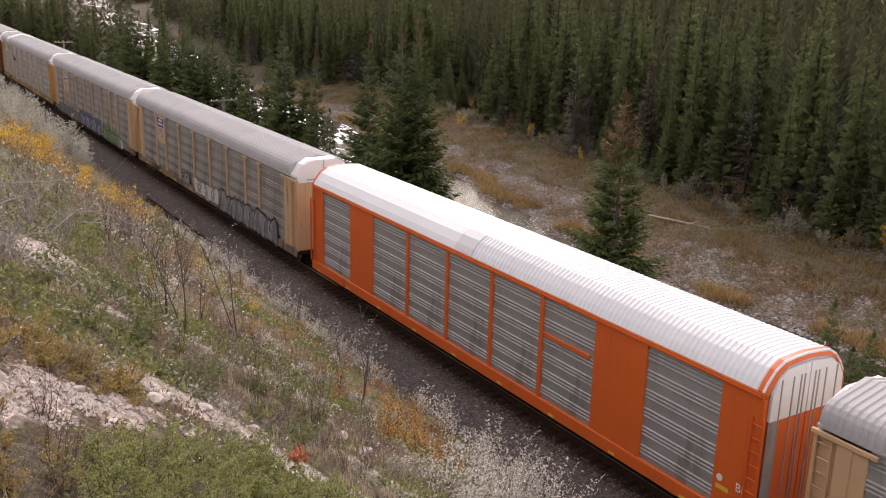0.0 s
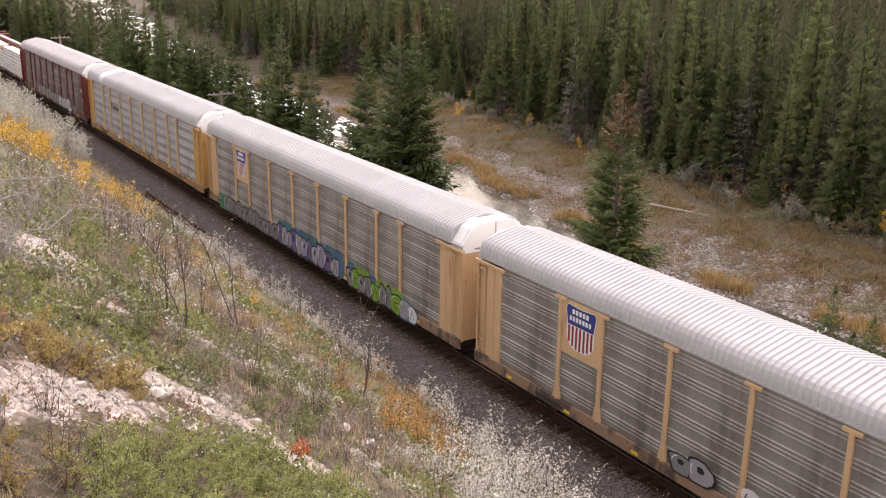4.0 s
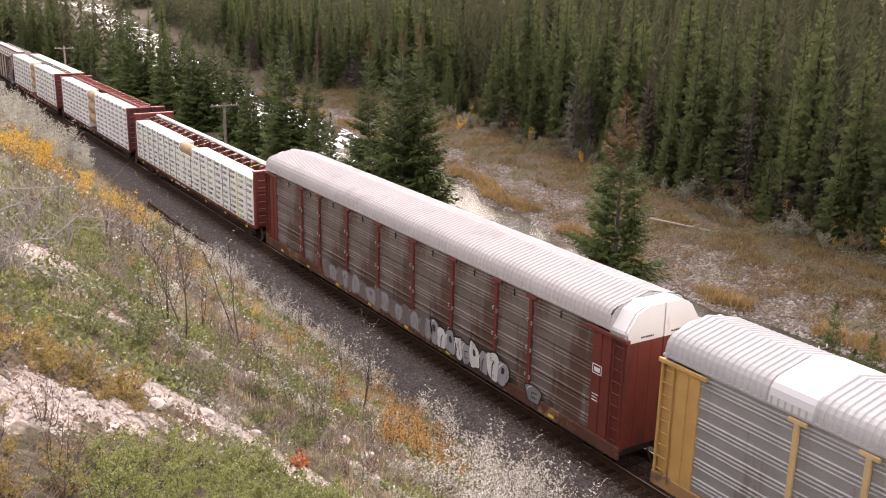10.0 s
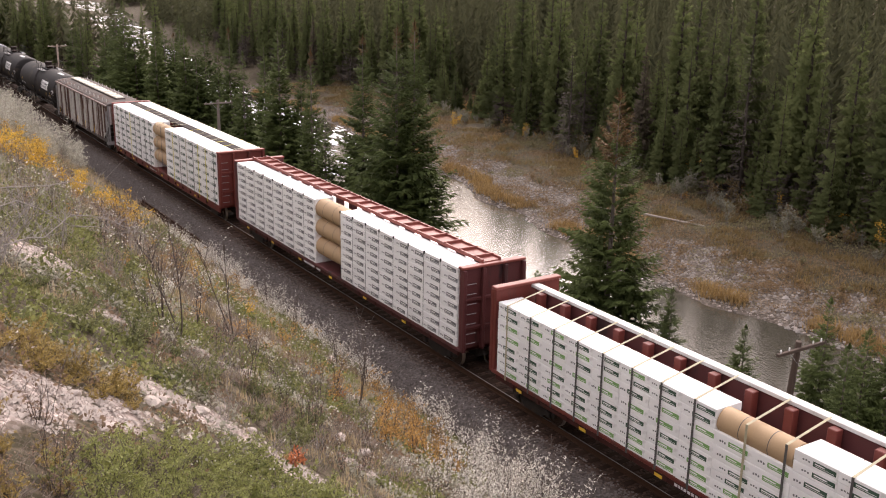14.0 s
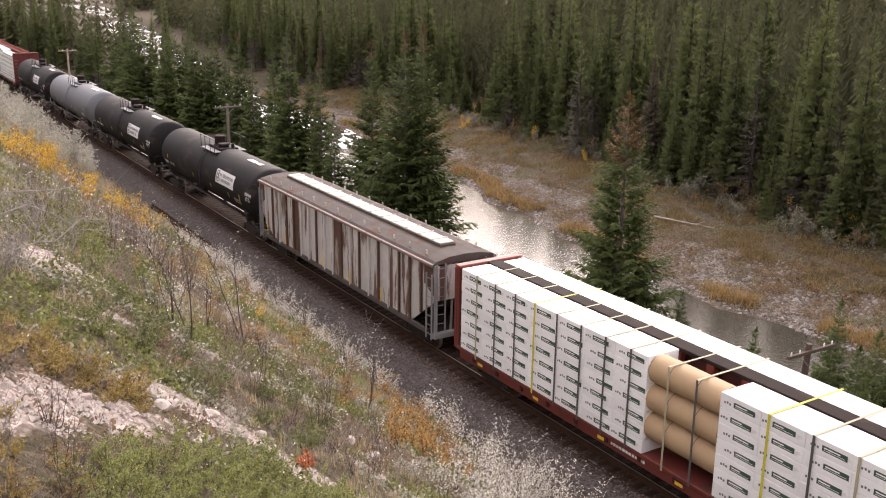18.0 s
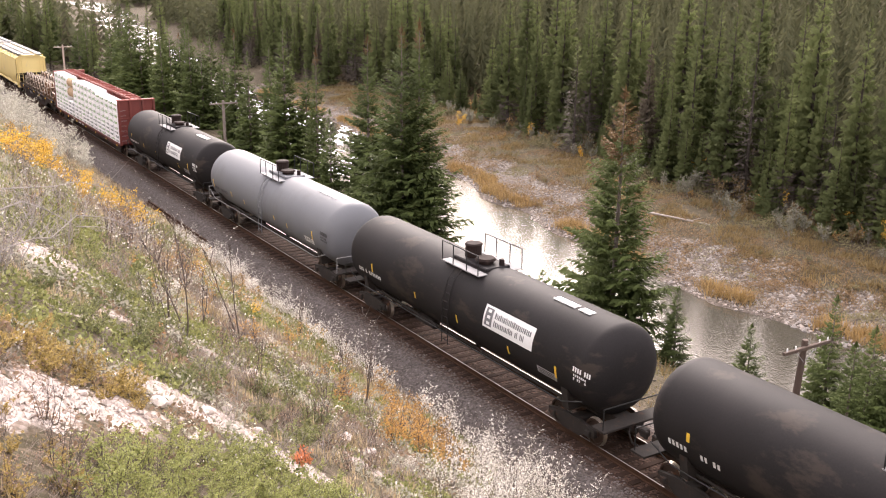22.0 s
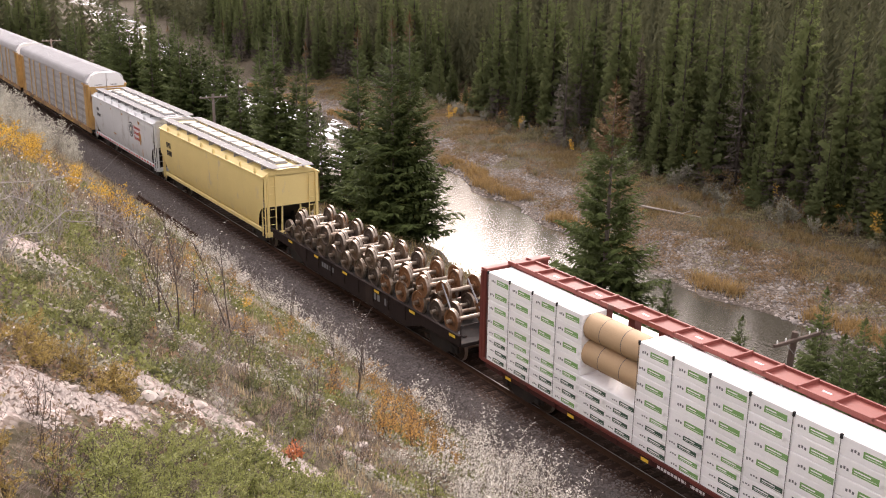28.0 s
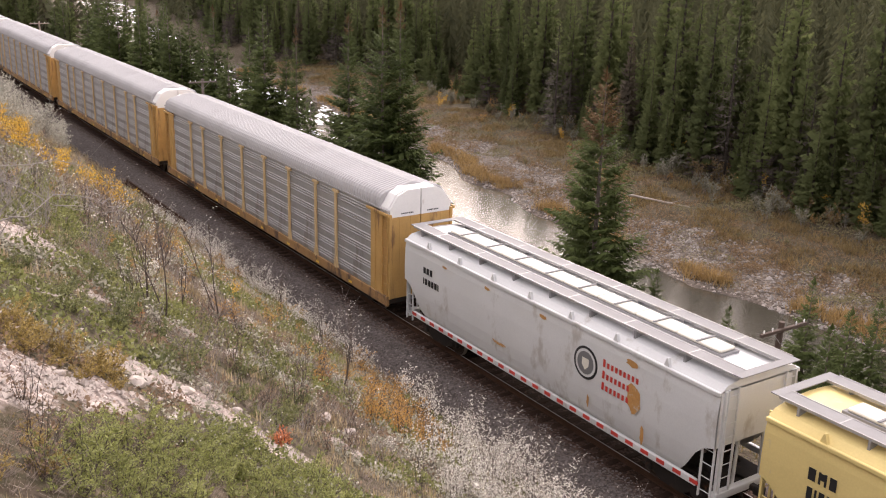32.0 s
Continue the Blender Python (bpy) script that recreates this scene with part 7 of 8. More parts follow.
def leaf(mb, p, d, size, rnd, slot=0, thin=0.42, tri=False):
    d = Vector(d).normalized()
    a = d.cross(Vector((rnd.uniform(-1, 1), rnd.uniform(-1, 1), rnd.uniform(-1, 1))))
    if a.length < 1e-3:
        a = d.orthogonal()
    a.normalize()
    p = Vector(p)
    q = Vector(p) + d * size
    m = Vector(p) + d * (size * .5)
    if tri:
        mb.add([tuple(p - a * (size * thin * .45)), tuple(p + a * (size * thin * .45)), tuple(q)], [(0, 1, 2)], slot)
        return
    mb.add([tuple(p), tuple(m + a * (size * thin * .5)), tuple(q), tuple(m - a * (size * thin * .5))], [(0, 1, 2, 3)], slot)


def shrub_meshes(h, spread, stems, twigs, leaves, size, seed, start=0.3, r=0.012, thin=0.42, upright=1.0, curl=0.22, tri=False):
    rnd = random.Random(seed)
    st, lf = MB(), MB()
    for i in range(stems):
        az = 6.283 * (i + rnd.uniform(-.4, .4)) / stems
        lean = spread / h * rnd.uniform(0.15, 0.9)
        ln = h * rnd.uniform(.6, 1.05)
        base = (rnd.uniform(-.12, .12) * spread, rnd.uniform(-.12, .12) * spread, -0.08)
        pts = bend_path(rnd, base, (math.cos(az) * lean, math.sin(az) * lean, upright), ln, 5, curl, 0.12)
        for k in range(5):
            st.tube(pts[k], pts[k + 1], r * (1 - k / 6), r * (1 - (k + 1) / 6), n=3, caps=False)
        for j in range(twigs):
            s = start + (1 - start) * rnd.random()
            k = min(4, int(s * 5))
            p = pts[k].lerp(pts[k + 1], s * 5 - k)
            a = rnd.uniform(0, 6.283)
            tl = h * rnd.uniform(.12, .30)
            tp = bend_path(rnd, p, (math.cos(a), math.sin(a), rnd.uniform(.3, 1.2)), tl, 2, .2, .1)
            for k in range(2):
                e = Vector((-math.sin(a), math.cos(a), 0)) * (r * .45)
                st.add([tuple(tp[k] - e), tuple(tp[k] + e), tuple(tp[k + 1] + e * .7), tuple(tp[k + 1] - e * .7)], [(0, 1, 2, 3)])
            for _ in range(leaves):
                q = rnd.random()
                k = 0 if q < .5 else 1
                lp = tp[k].lerp(tp[k + 1], q * 2 - k)
                leaf(lf, lp, (rnd.uniform(-1, 1), rnd.uniform(-1, 1), rnd.uniform(-.4, 1)), size * rnd.uniform(.7, 1.3), rnd, thin=thin, tri=tri)
    return st, lf


def shrub_kind(name, twig, leafm, variants):
    out = []
    for a in variants:
        st, lf = shrub_meshes(*a[:6], a[6], **(a[7] if len(a) > 7 else {}))
        out.append((name, st.mesh("branchwork", M[twig]), lf.mesh("foliage", M[leafm])))
    return out


def plant(kind, x, y, s, label, category, group, tilt=0.0):
    name, st, lf = kind
    z = ground_z(x, y)
    t = thing(name, Matrix.LocRotScale((x, y, z - .03), Euler((rng.uniform(-tilt, tilt) - .08, rng.uniform(-tilt, tilt), rng.uniform(0, 6.28))), (s, s, s)), label, category, group)
    part("branchwork", st, None, t)
    part("foliage", lf, None, t)
    return t


K_BUSH = shrub_kind("silverberry_bush", "twig", "silver_bush", [(1.9, 1.2, 9, 10, 5, .13, 1, dict(tri=True, start=.2)), (1.6, 1.3, 9, 10, 5, .13, 2, dict(tri=True, start=.15)), (2.2, 1.2, 8, 11, 5, .13, 3, dict(tri=True, start=.2))])
K_GOLD = shrub_kind("golden_shrub", "twig_dark", "gold_leaf", [(1.25, .8, 9, 9, 5, .08, 4, dict(start=.3, thin=.6)), (1.0, .8, 8, 9, 5, .075, 5, dict(start=.25, thin=.6)), (1.5, .7, 8, 10, 5, .08, 6, dict(start=.35, thin=.6))])
K_ORANGE = shrub_kind("orange_shrub", "twig_dark", "orange_leaf", [(.8, .8, 8, 8, 5, .06, 7, dict(tri=True, start=.25, thin=.5)), (.65, .9, 8, 8, 5, .055, 8, dict(tri=True, start=.2, thin=.5)), (1.0, .8, 7, 9, 5, .06, 9, dict(tri=True, start=.3, thin=.5))])
K_BROWN = shrub_kind("withered_shrub", "twig_dark", "brown_leaf", [(1.1, .9, 9, 9, 3, .055, 22, dict(tri=True, start=.2, r=.010, curl=.3)), (.8, .9, 9, 9, 3, .05, 23, dict(tri=True, start=.2, r=.009, curl=.3)), (1.5, .9, 7, 10, 2, .06, 24, dict(tri=True, start=.25, r=.012, curl=.25))])
K_RED = shrub_kind("red_shrub", "twig_dark", "red_leaf", [(.35, .35, 6, 6, 8, .045, 10, dict(start=.2, thin=.6))])
K_SILVER = shrub_kind("silver_shrub", "twig_dark", "silver", [(1.2, .55, 7, 9, 6, .066, 11, dict(tri=True, start=.3, thin=.6, r=.010)), (1.0, .6, 8, 9, 6, .062, 12, dict(tri=True, start=.25, thin=.6, r=.010)), (1.5, .45, 6, 10, 6, .066, 13, dict(tri=True, start=.35, thin=.6, r=.011)), (.8, .55, 8, 9, 6, .06, 14, dict(tri=True, start=.25, thin=.6, r=.009))])
K_PLUME = shrub_kind("tall_silver_willow", "twig_dark", "silver", [(2.1, .5, 7, 13, 6, .058, 51, dict(tri=True, start=.30, thin=.6, r=.012, curl=.16)), (1.8, .55, 8, 12, 6, .056, 52, dict(tri=True, start=.25, thin=.6, r=.011, curl=.18)), (2.4, .4, 5, 15, 6, .058, 53, dict(tri=True, start=.35, thin=.6, r=.013, curl=.14))])
K_SAPLING = shrub_kind("bare_sapling", "twig_dark", "silver", [(2.8, .45, 2, 14, 3, .05, 15, dict(start=.4, r=.026, curl=.14)), (2.3, .6, 3, 10, 3, .05, 16, dict(start=.45, r=.022, curl=.14)), (1.7, .8, 5, 9, 2, .045, 17, dict(start=.4, r=.018, curl=.16))])
K_TWIGS = shrub_kind("leafless_shrub", "twig", "straw", [(1.0, .9, 8, 8, 1, .04, 18, dict(start=.2, r=.009, curl=.35)), (1.3, 1.2, 7, 9, 1, .04, 19, dict(start=.2, r=.011, curl=.35))])
JV = [(.6, 1.0, 13, 14, 17, .034, 20, dict(start=.1, thin=.34, upright=.6, r=.008)), (.5, 1.1, 13, 14, 17, .032, 21, dict(start=.1, thin=.34, upright=.5, r=.008))]
K_JUNIPER = shrub_kind("creeping_juniper", "twig_dark", "juniper", JV)
K_JDARK = shrub_kind("creeping_juniper", "twig_dark", "juniper_dark", [a[:3] + (9, 8, .07, a[6], dict(a[7], tri=True)) for a in JV])
K_JRUST = shrub_kind("creeping_juniper", "twig_dark", "juniper_rust", [a[:3] + (10, 9, .058, a[6], dict(a[7], tri=True)) for a in JV])

vr = random.Random(99)


def spots(n, x0, x1, y0, y1, apart, keep=None):
    out = []
    for _ in range(n * 30):
        if len(out) >= n:
            break
        p = (vr.uniform(x0, x1), vr.uniform(y0, y1))
        if keep and not keep(*p):
            continue
        if all((p[0] - q[0]) ** 2 + (p[1] - q[1]) ** 2 > apart ** 2 for q in out):
            out.append(p)
    return out


def within(*poly):
    """A test for places inside an outline on the plan."""
    def test(x, y):
        odd = False
        for (ax, ay), (bx, by) in zip(poly, poly[1:] + poly[:1]):
            if (ay > y) != (by > y) and x < ax + (y - ay) * (bx - ax) / (by - ay):
                odd = not odd
        return odd
    return test


def sow(n, poly, apart, kinds, lo, hi, label, category, group, tilt=.12):
    px_, py_ = [q[0] for q in poly], [q[1] for q in poly]
    for x, y in spots(n, min(px_), max(px_), min(py_), max(py_), apart, within(*poly)):
        plant(vr.choice(kinds), x, y, vr.uniform(lo, hi), label, category, group, tilt)


GREY_L = "bushy grey-green silverberry with small silvery leaves"
sow(100, [(-135, -4.4), (-72, -4.4), (-64, -5.6), (-58, -8.4), (-60, -9.4), (-78, -9.8), (-135, -10.5)], 1.1, K_BUSH, .95, 1.35, GREY_L, "shrub", "silverberry thicket")
sow(16, [(-60, -8.8), (-55, -9.6), (-58, -12.6), (-68, -12.8)], 1.0, K_BUSH, .7, 1.0, GREY_L, "shrub", "silverberry thicket")
GOLD_L = "low shrub with bright yellow autumn leaves"
sow(20, [(-58, -9.6), (-48, -10.6), (-38, -13.4), (-37, -14.8), (-47, -13.6), (-58, -12.2)], .8, K_GOLD, .65, 1.05, GOLD_L, "shrub", "golden shrubs")
sow(9, [(-44.5, -9.0), (-40.5, -8.8), (-38.5, -10.4), (-41.5, -10.9)], .7, K_GOLD, .75, 1.05, GOLD_L, "shrub", "golden shrubs")
sow(8, [(-50, -9.6), (-43, -10.2), (-38.5, -11.6), (-40, -13.0), (-46, -11.8)], .8, K_GOLD, .55, .9, GOLD_L, "shrub", "golden shrubs")
sow(6, [(-36, -10), (-30, -8), (-28, -9.5), (-34, -12)], 1.2, K_GOLD, .4, .6, "low shrub with dull yellow autumn leaves", "shrub", "golden shrubs")
BROWN_L = "twiggy shrub with a few withered brown leaves"
sow(40, [(-56, -5.6), (-44, -7.2), (-38, -7.4), (-24, -12.6), (-26, -15.2), (-38, -11.4), (-46, -8.6), (-56, -8.2)], .85, K_BROWN, .7, 1.15, BROWN_L, "shrub", "withered shrubs")
sow(40, [(-21, -13.2), (-21.5, -9.8), (-17.5, -10.8), (-12.6, -12.6), (-11.6, -14.6), (-14.5, -15.2)], .55, K_BROWN, .4, .75, BROWN_L, "shrub", "withered shrubs")
sow(7, [(-8.7, -19.3), (-9.0, -18.7), (-8.5, -18.4), (-7.2, -18.8), (-6.6, -19.5)], .26, K_BROWN, .3, .5, BROWN_L, "shrub", "withered shrubs")
sow(16, [(-58, -9.6), (-48, -10.0), (-38, -12.0), (-37, -14.8), (-47, -13.6), (-58, -12.2)], .9, K_BROWN, .7, 1.1, BROWN_L, "shrub", "withered shrubs")
sow(26, [(-38, -11.4), (-24, -13.0), (-19, -15.6), (-22, -17.0), (-34, -15.4)], .8, K_BROWN, .5, .85, BROWN_L, "shrub", "withered shrubs")
ORANGE_L = "low shrub with rusty orange autumn leaves"
sow(46, [(-46, -4.6), (-34, -4.6), (-22, -11.0), (-21, -13.2), (-26, -12.6), (-36, -9.6), (-46, -6.4)], .8, K_ORANGE, .55, .95, "thin shrub with pale orange autumn leaves", "shrub", "orange shrubs")
sow(24, [(-33, -5.0), (-30, -4.2), (-25, -5.4), (-19.6, -8.6), (-18.4, -11.0), (-21, -10.6), (-27, -7.6)], .75, K_ORANGE, .6, 1.0, ORANGE_L, "shrub", "orange shrubs")
sow(40, [(-24.5, -6.6), (-22.5, -5.2), (-17.2, -8.4), (-16.2, -10.6), (-17.8, -11.2), (-20.0, -9.0)], .42, K_ORANGE, .75, 1.1, ORANGE_L, "shrub", "orange shrubs")
for x, y, s in ((-33.6, -4.6, .8), (-34.6, -4.9, .6)):
    plant(K_GOLD[1], x, y, s, "low shrub with yellow-green leaves beside the ballast", "shrub", "golden shrubs")
for x, y in ((-11.3, -15.25), (-11.6, -15.05), (-11.05, -15.4), (-15.5, -15.9), (-20.5, -9.9)):
    plant(K_RED[0], x, y, vr.uniform(.8, 1.3), "small shrub with red autumn leaves", "shrub", "red shrubs")
sow(22, [(-38, -11.0), (-26, -12.0), (-21, -14.6), (-24, -16.4), (-36, -14.6)], .9, K_ORANGE, .45, .8, "thin shrub with pale orange autumn leaves", "shrub", "orange shrubs")
sow(34, [(-42, -10.6), (-24, -13.0), (-18, -15.6), (-20, -17.4), (-38, -15.0)], .8, K_TWIGS, .7, 1.15, "leafless grey twiggy shrub", "shrub", "leafless shrubs")
SILVER_L = "slender shrub with pale silvery leaves beside the ballast"
sow(95, [(-48, -4.4), (-34, -4.3), (-28, -4.4), (-27, -5.2), (-34, -5.8), (-48, -5.8)], .42, K_SILVER, .55, .95, SILVER_L, "shrub", "silver shrubs")
sow(52, [(-27, -4.5), (-12, -4.6), (-8.5, -9.0), (-11.0, -13.2), (-14.6, -10.8), (-17.0, -8.2), (-21, -5.6), (-27, -5.0)], .5, K_SILVER, .6, 1.15, SILVER_L, "shrub", "silver shrubs")
PLUME_L = "tall willow shrub with plumes of small white-silver leaves"
sow(26, [(-26, -5.0), (-16, -5.0), (-11.5, -6.6), (-11.0, -10.0), (-14.5, -9.6), (-20, -7.0), (-26, -5.6)], .85, K_PLUME, .62, .95, PLUME_L, "shrub", "silver willows")
sow(16, [(-44, -4.8), (-28, -4.9), (-27, -5.6), (-36, -5.8), (-44, -5.6)], 1.1, K_PLUME, .55, .8, PLUME_L, "shrub", "silver willows")
sow(14, [(-13.5, -9.6), (-10.6, -10.6), (-10.4, -12.6), (-12.4, -12.4)], .55, K_PLUME, .42, .62, PLUME_L, "shrub", "silver willows")
sow(18, [(-40, -7), (-18, -7), (-13, -13), (-20, -15.5), (-30, -13)], 1.5, K_SILVER, .35, .6, "slender shrub with pale silvery leaves on the slope", "shrub", "silver shrubs")
for x, y, s, k in ((-16.6, -15.7, .62, 2), (-17.1, -15.3, .7, 1), (-16.9, -15.0, .8, 0), (-20.9, -12.5, .95, 0), (-19.9, -12.4, .55, 2), (-20.3, -9.6, .9, 0), (-20.9, -9.9, .7, 1), (-28.6, -6.1, .8, 1), (-14.6, -15.8, .4, 2), (-19.6, -13.8, .6, 1),
                (-30.7, -6.7, .8, 1), (-35.7, -5.6, .8, 0), (-27.8, -12.8, .8, 1), (-26.2, -14.2, .8, 2), (-26.7, -5.8, .8, 0), (-17.8, -11.8, .6, 2), (-40.6, -8.0, .9, 1), (-18.6, -4.6, .8, 0), (-22.4, -4.4, .7, 1), (-15.0, -4.4, .8, 0), (-15.4, -13.6, .5, 2)):
    plant(K_SAPLING[k], x, y, s, "thin dark sapling with a few pale leaves", "sapling", "saplings")
for x, y in spots(60, -34, -9.5, -18.3, -6.5, 1.0) + [(-13.5, -18.6), (-12.6, -18.9), (-15.2, -18.3), (-17.5, -18.6), (-11.3, -19.2), (-16.3, -18.9), (-21, -17.2), (-23, -16.5), (-25, -16.2)]:
    plant(vr.choice(K_TWIGS), x, y, vr.uniform(.35, .75), "leafless grey twiggy shrub", "shrub", "leafless shrubs")
JUNIPER_L = "low spreading yellow-green juniper"
sow(54, [(-8.5, -18.5), (-9.3, -17.5), (-9.9, -16.5), (-10.2, -15.9), (-10.1, -15.2), (-8.6, -15.8), (-6.6, -18.8), (-7.4, -18.8)], .36, K_JUNIPER, .7, 1.05, JUNIPER_L, "shrub", "junipers")
sow(16, [(-10.8, -18.9), (-11.8, -18.4), (-11.3, -17.4), (-10.6, -17.6), (-10.2, -18.4)], .35, K_JRUST, .5, .8, "low mat of rusty yellow juniper on stony ground", "shrub", "junipers")
sow(16, [(-10.0, -19.2), (-11.4, -19.0), (-11.2, -17.7), (-10.4, -17.5), (-10.15, -18.3)], .33, K_JRUST, .45, .75, "low mat of rusty yellow juniper on stony ground", "shrub", "junipers")
sow(9, [(-8.9, -19.4), (-8.2, -18.9), (-7.2, -18.9), (-6.8, -19.5)], .4, K_JRUST, .35, .55, "low mat of rusty yellow juniper on stony ground", "shrub", "junipers")
DARK_L = "low mat of dark green juniper on stony ground"
sow(34, [(-14.6, -18.0), (-17.8, -16.2), (-14.6, -15.2), (-12.6, -16.0), (-12.6, -17.2)], .55, K_JDARK, .65, 1.05, DARK_L, "shrub", "junipers")
sow(16, [(-15.4, -14.6), (-17.6, -12.7), (-14.3, -13.2), (-12.0, -14.6), (-12.6, -15.4)], .6, K_JDARK, .6, 1.0, DARK_L, "shrub", "junipers")
sow(12, [(-26, -15.6), (-20, -16.4), (-18, -15), (-24, -13.8)], 1.0, K_JDARK, .6, .9, DARK_L, "shrub", "junipers")

K_PALE = shrub_kind("bare_bush", "pale_branch", "straw", [(1.5, 1.5, 9, 11, 1, .03, 41, dict(start=.15, r=.010, curl=.4)), (1.2, 1.6, 9, 11, 1, .03, 42, dict(start=.15, r=.009, curl=.42))])
for x, y, s in ((-13.6, -18.7, .85), (-15.0, -18.3, 1.0), (-16.6, -18.0, 1.0), (-18.6, -17.6, 1.0), (-12.2, -19.0, .6), (-19.5, -16.6, .9), (-22.5, -16.8, 1.1), (-9.3, -19.2, .4), (-8.2, -19.3, .35)):
    plant(vr.choice(K_PALE), x, y, s, "leafless bush with tangled pale grey twigs", "shrub", "leafless shrubs")

# herbs and grass in between, too many to count


def tuft(mb, x, y, n, h, w, rnd, lean=.5):
    z = ground_z(x, y) - .02
    for _ in range(n):
        a = rnd.uniform(0, 6.283)
        bx, by = x + rnd.uniform(-w, w), y + rnd.uniform(-w, w)
        hh = h * rnd.uniform(.5, 1.2)
        dx, dy = math.cos(a), math.sin(a)
        l_ = hh * rnd.uniform(.1, lean)
        t = (.004 + .004 * rnd.random()) * min(2.4, 1 + max(0, -x - 9) / 12)
        mb.add([(bx - dy * t, by + dx * t, z), (bx + dy * t, by - dx * t, z), (bx + dx * l_, by + dy * l_, z + hh)], [(0, 1, 2)])


def herb(mb, x, y, n, h, w, rnd, size=.05):
    """A low cushion of leaves, highest in its middle."""
    z = ground_z(x, y) - .02
    for _ in range(n):
        dx, dy = rnd.gauss(0, w), rnd.gauss(0, w)
        top = h * math.exp(-(dx * dx + dy * dy) / (1.5 * w * w))
        p = (x + dx, y + dy, z + top * rnd.uniform(.55, 1.0) - .74 * dy * (y < -3.4))
        leaf(mb, p, (rnd.uniform(-1, 1), rnd.uniform(-1, 1), rnd.uniform(0, 1)), size * rnd.uniform(.6, 1.4), rnd, thin=.62, tri=x < -17)


def twiggy(mb, x, y, n, h, w, rnd):
    """A tangle of thin dead stalks."""
    z = ground_z(x, y) - .02
    for _ in range(n):
        a = rnd.uniform(0, 6.283)
        p = Vector((x + rnd.uniform(-w, w) * .4, y + rnd.uniform(-w, w) * .4, z))
        q = p + Vector((math.cos(a) * w * rnd.random() * 1.6, math.sin(a) * w * rnd.random() * 1.6, h * rnd.uniform(.4, 1.1)))
        t = (.0025 + .0035 * rnd.random()) * min(2.2, 1 + max(0, -x - 9) / 14)
        mb.add([(p.x - t, p.y, p.z), (p.x + t, p.y, p.z), (q.x + t * .5, q.y, q.z), (q.x - t * .5, q.y, q.z)], [(0, 1, 2, 3)])


gm, hm, sm2, gr2, rh2 = MB(), MB(), MB(), MB(), MB()
for _ in range(14500):
    u = vr.random() ** 1.5
    x = -6.2 - 52 * u
    y = vr.uniform(-20.2, -4.0)
    sc = scree_at(x, y) if x > -24 else 0
    if vr.random() < sc * .93:
        continue
    far = min(1, (-x - 6) / 26)
    k = wob(x, y, .30, 41) + .6 * wob(x, y, 1.1, 43)
    j = wob(x, y, .45, 47) + .5 * wob(x, y, 1.6, 48)
    if vr.random() < .12:
        twiggy(sm2, x, y, 6 + int(6 * far), .10 + .42 * far, .07 + .2 * far, vr)
    if k > 0.02:
        herb(hm, x, y, 21, .18 + .28 * far, .11 + .12 * far, vr, .055 + .045 * far)
    elif k > -.30:
        if j > 0:
            herb(gr2, x, y, 18, .22 + .25 * far, .11 + .11 * far, vr, .048 + .042 * far)
        else:
            tuft(gm, x, y, int(12 + 6 * far), .10 + .26 * far, .10 + .14 * far, vr)
    elif j > -.05:
        herb(rh2, x, y, 15, .18 + .2 * far, .11 + .10 * far, vr, .048 + .042 * far)
    else:
        twiggy(sm2, x, y, 9, .10 + .34 * far, .08 + .18 * far, vr)
for _ in range(1500):
    x, y = vr.uniform(-95, -50), vr.uniform(-13, -3.5)
    tuft(gm, x, y, 9, .45, .3, vr)
pl2 = MB()
for _ in range(3600):                                          # pale dead leaves and seed heads on thin stalks
    x = -6.5 - 44 * vr.random() ** 1.4
    y = vr.uniform(-19.8, -4.5)
    d = wob(x, y, .35, 91) + .5 * wob(x, y, 1.2, 92) + .35 * smooth01(-9, -4, y)
    if d < .02 or scree_at(x, y) > .3:
        continue
    far = min(1, (-x - 6) / 26)
    z = ground_z(x, y) + vr.uniform(.08, .30 + .55 * far)
    for _k in range(3):
        leaf(pl2, (x + vr.uniform(-.12, .12), y + vr.uniform(-.12, .12), z + vr.uniform(-.1, .1)), (vr.uniform(-1, 1), vr.uniform(-1, 1), vr.uniform(-.3, 1)), (.022 + .052 * far) * vr.uniform(.7, 1.3), vr, thin=.6)
for nm, mb, mt, lab in (("pale_leaves", pl2, "silver", "pale dead leaves and seed heads over the slope"), ("dry_grass", gm, "straw", "dry straw-coloured grass tufts on the slope"), ("green_herbs", hm, "herb", "low dull green herbs on the slope"), ("dead_stalks", sm2, "pale_twig", "pale tangled dead stalks on the slope"),
                        ("grey_herbs", gr2, "grey_herb", "low grey-green herbs on the slope"), ("rusty_herbs", rh2, "rusty_herb", "low rust-brown herbs on the slope")):
    tagged(new(nm, mb.mesh(nm, M[mt])), lab, "undergrowth", kind="stuff")


def stone_mesh(seed, n=2):
    rnd = random.Random(seed)
    bm = bmesh.new()
    bmesh.ops.create_icosphere(bm, subdivisions=n, radius=.5)
    for v in bm.verts:
        v.co *= 1 + .35 * noise.noise(v.co * 2.3 + Vector((seed, 0, 0)))
        v.co.z *= .62
    me = bpy.data.meshes.new("stone")
    bm.to_mesh(me)
    bm.free()
    me.materials.append(M["stone"])
    return me


STONES = [stone_mesh(k) for k in range(5)]
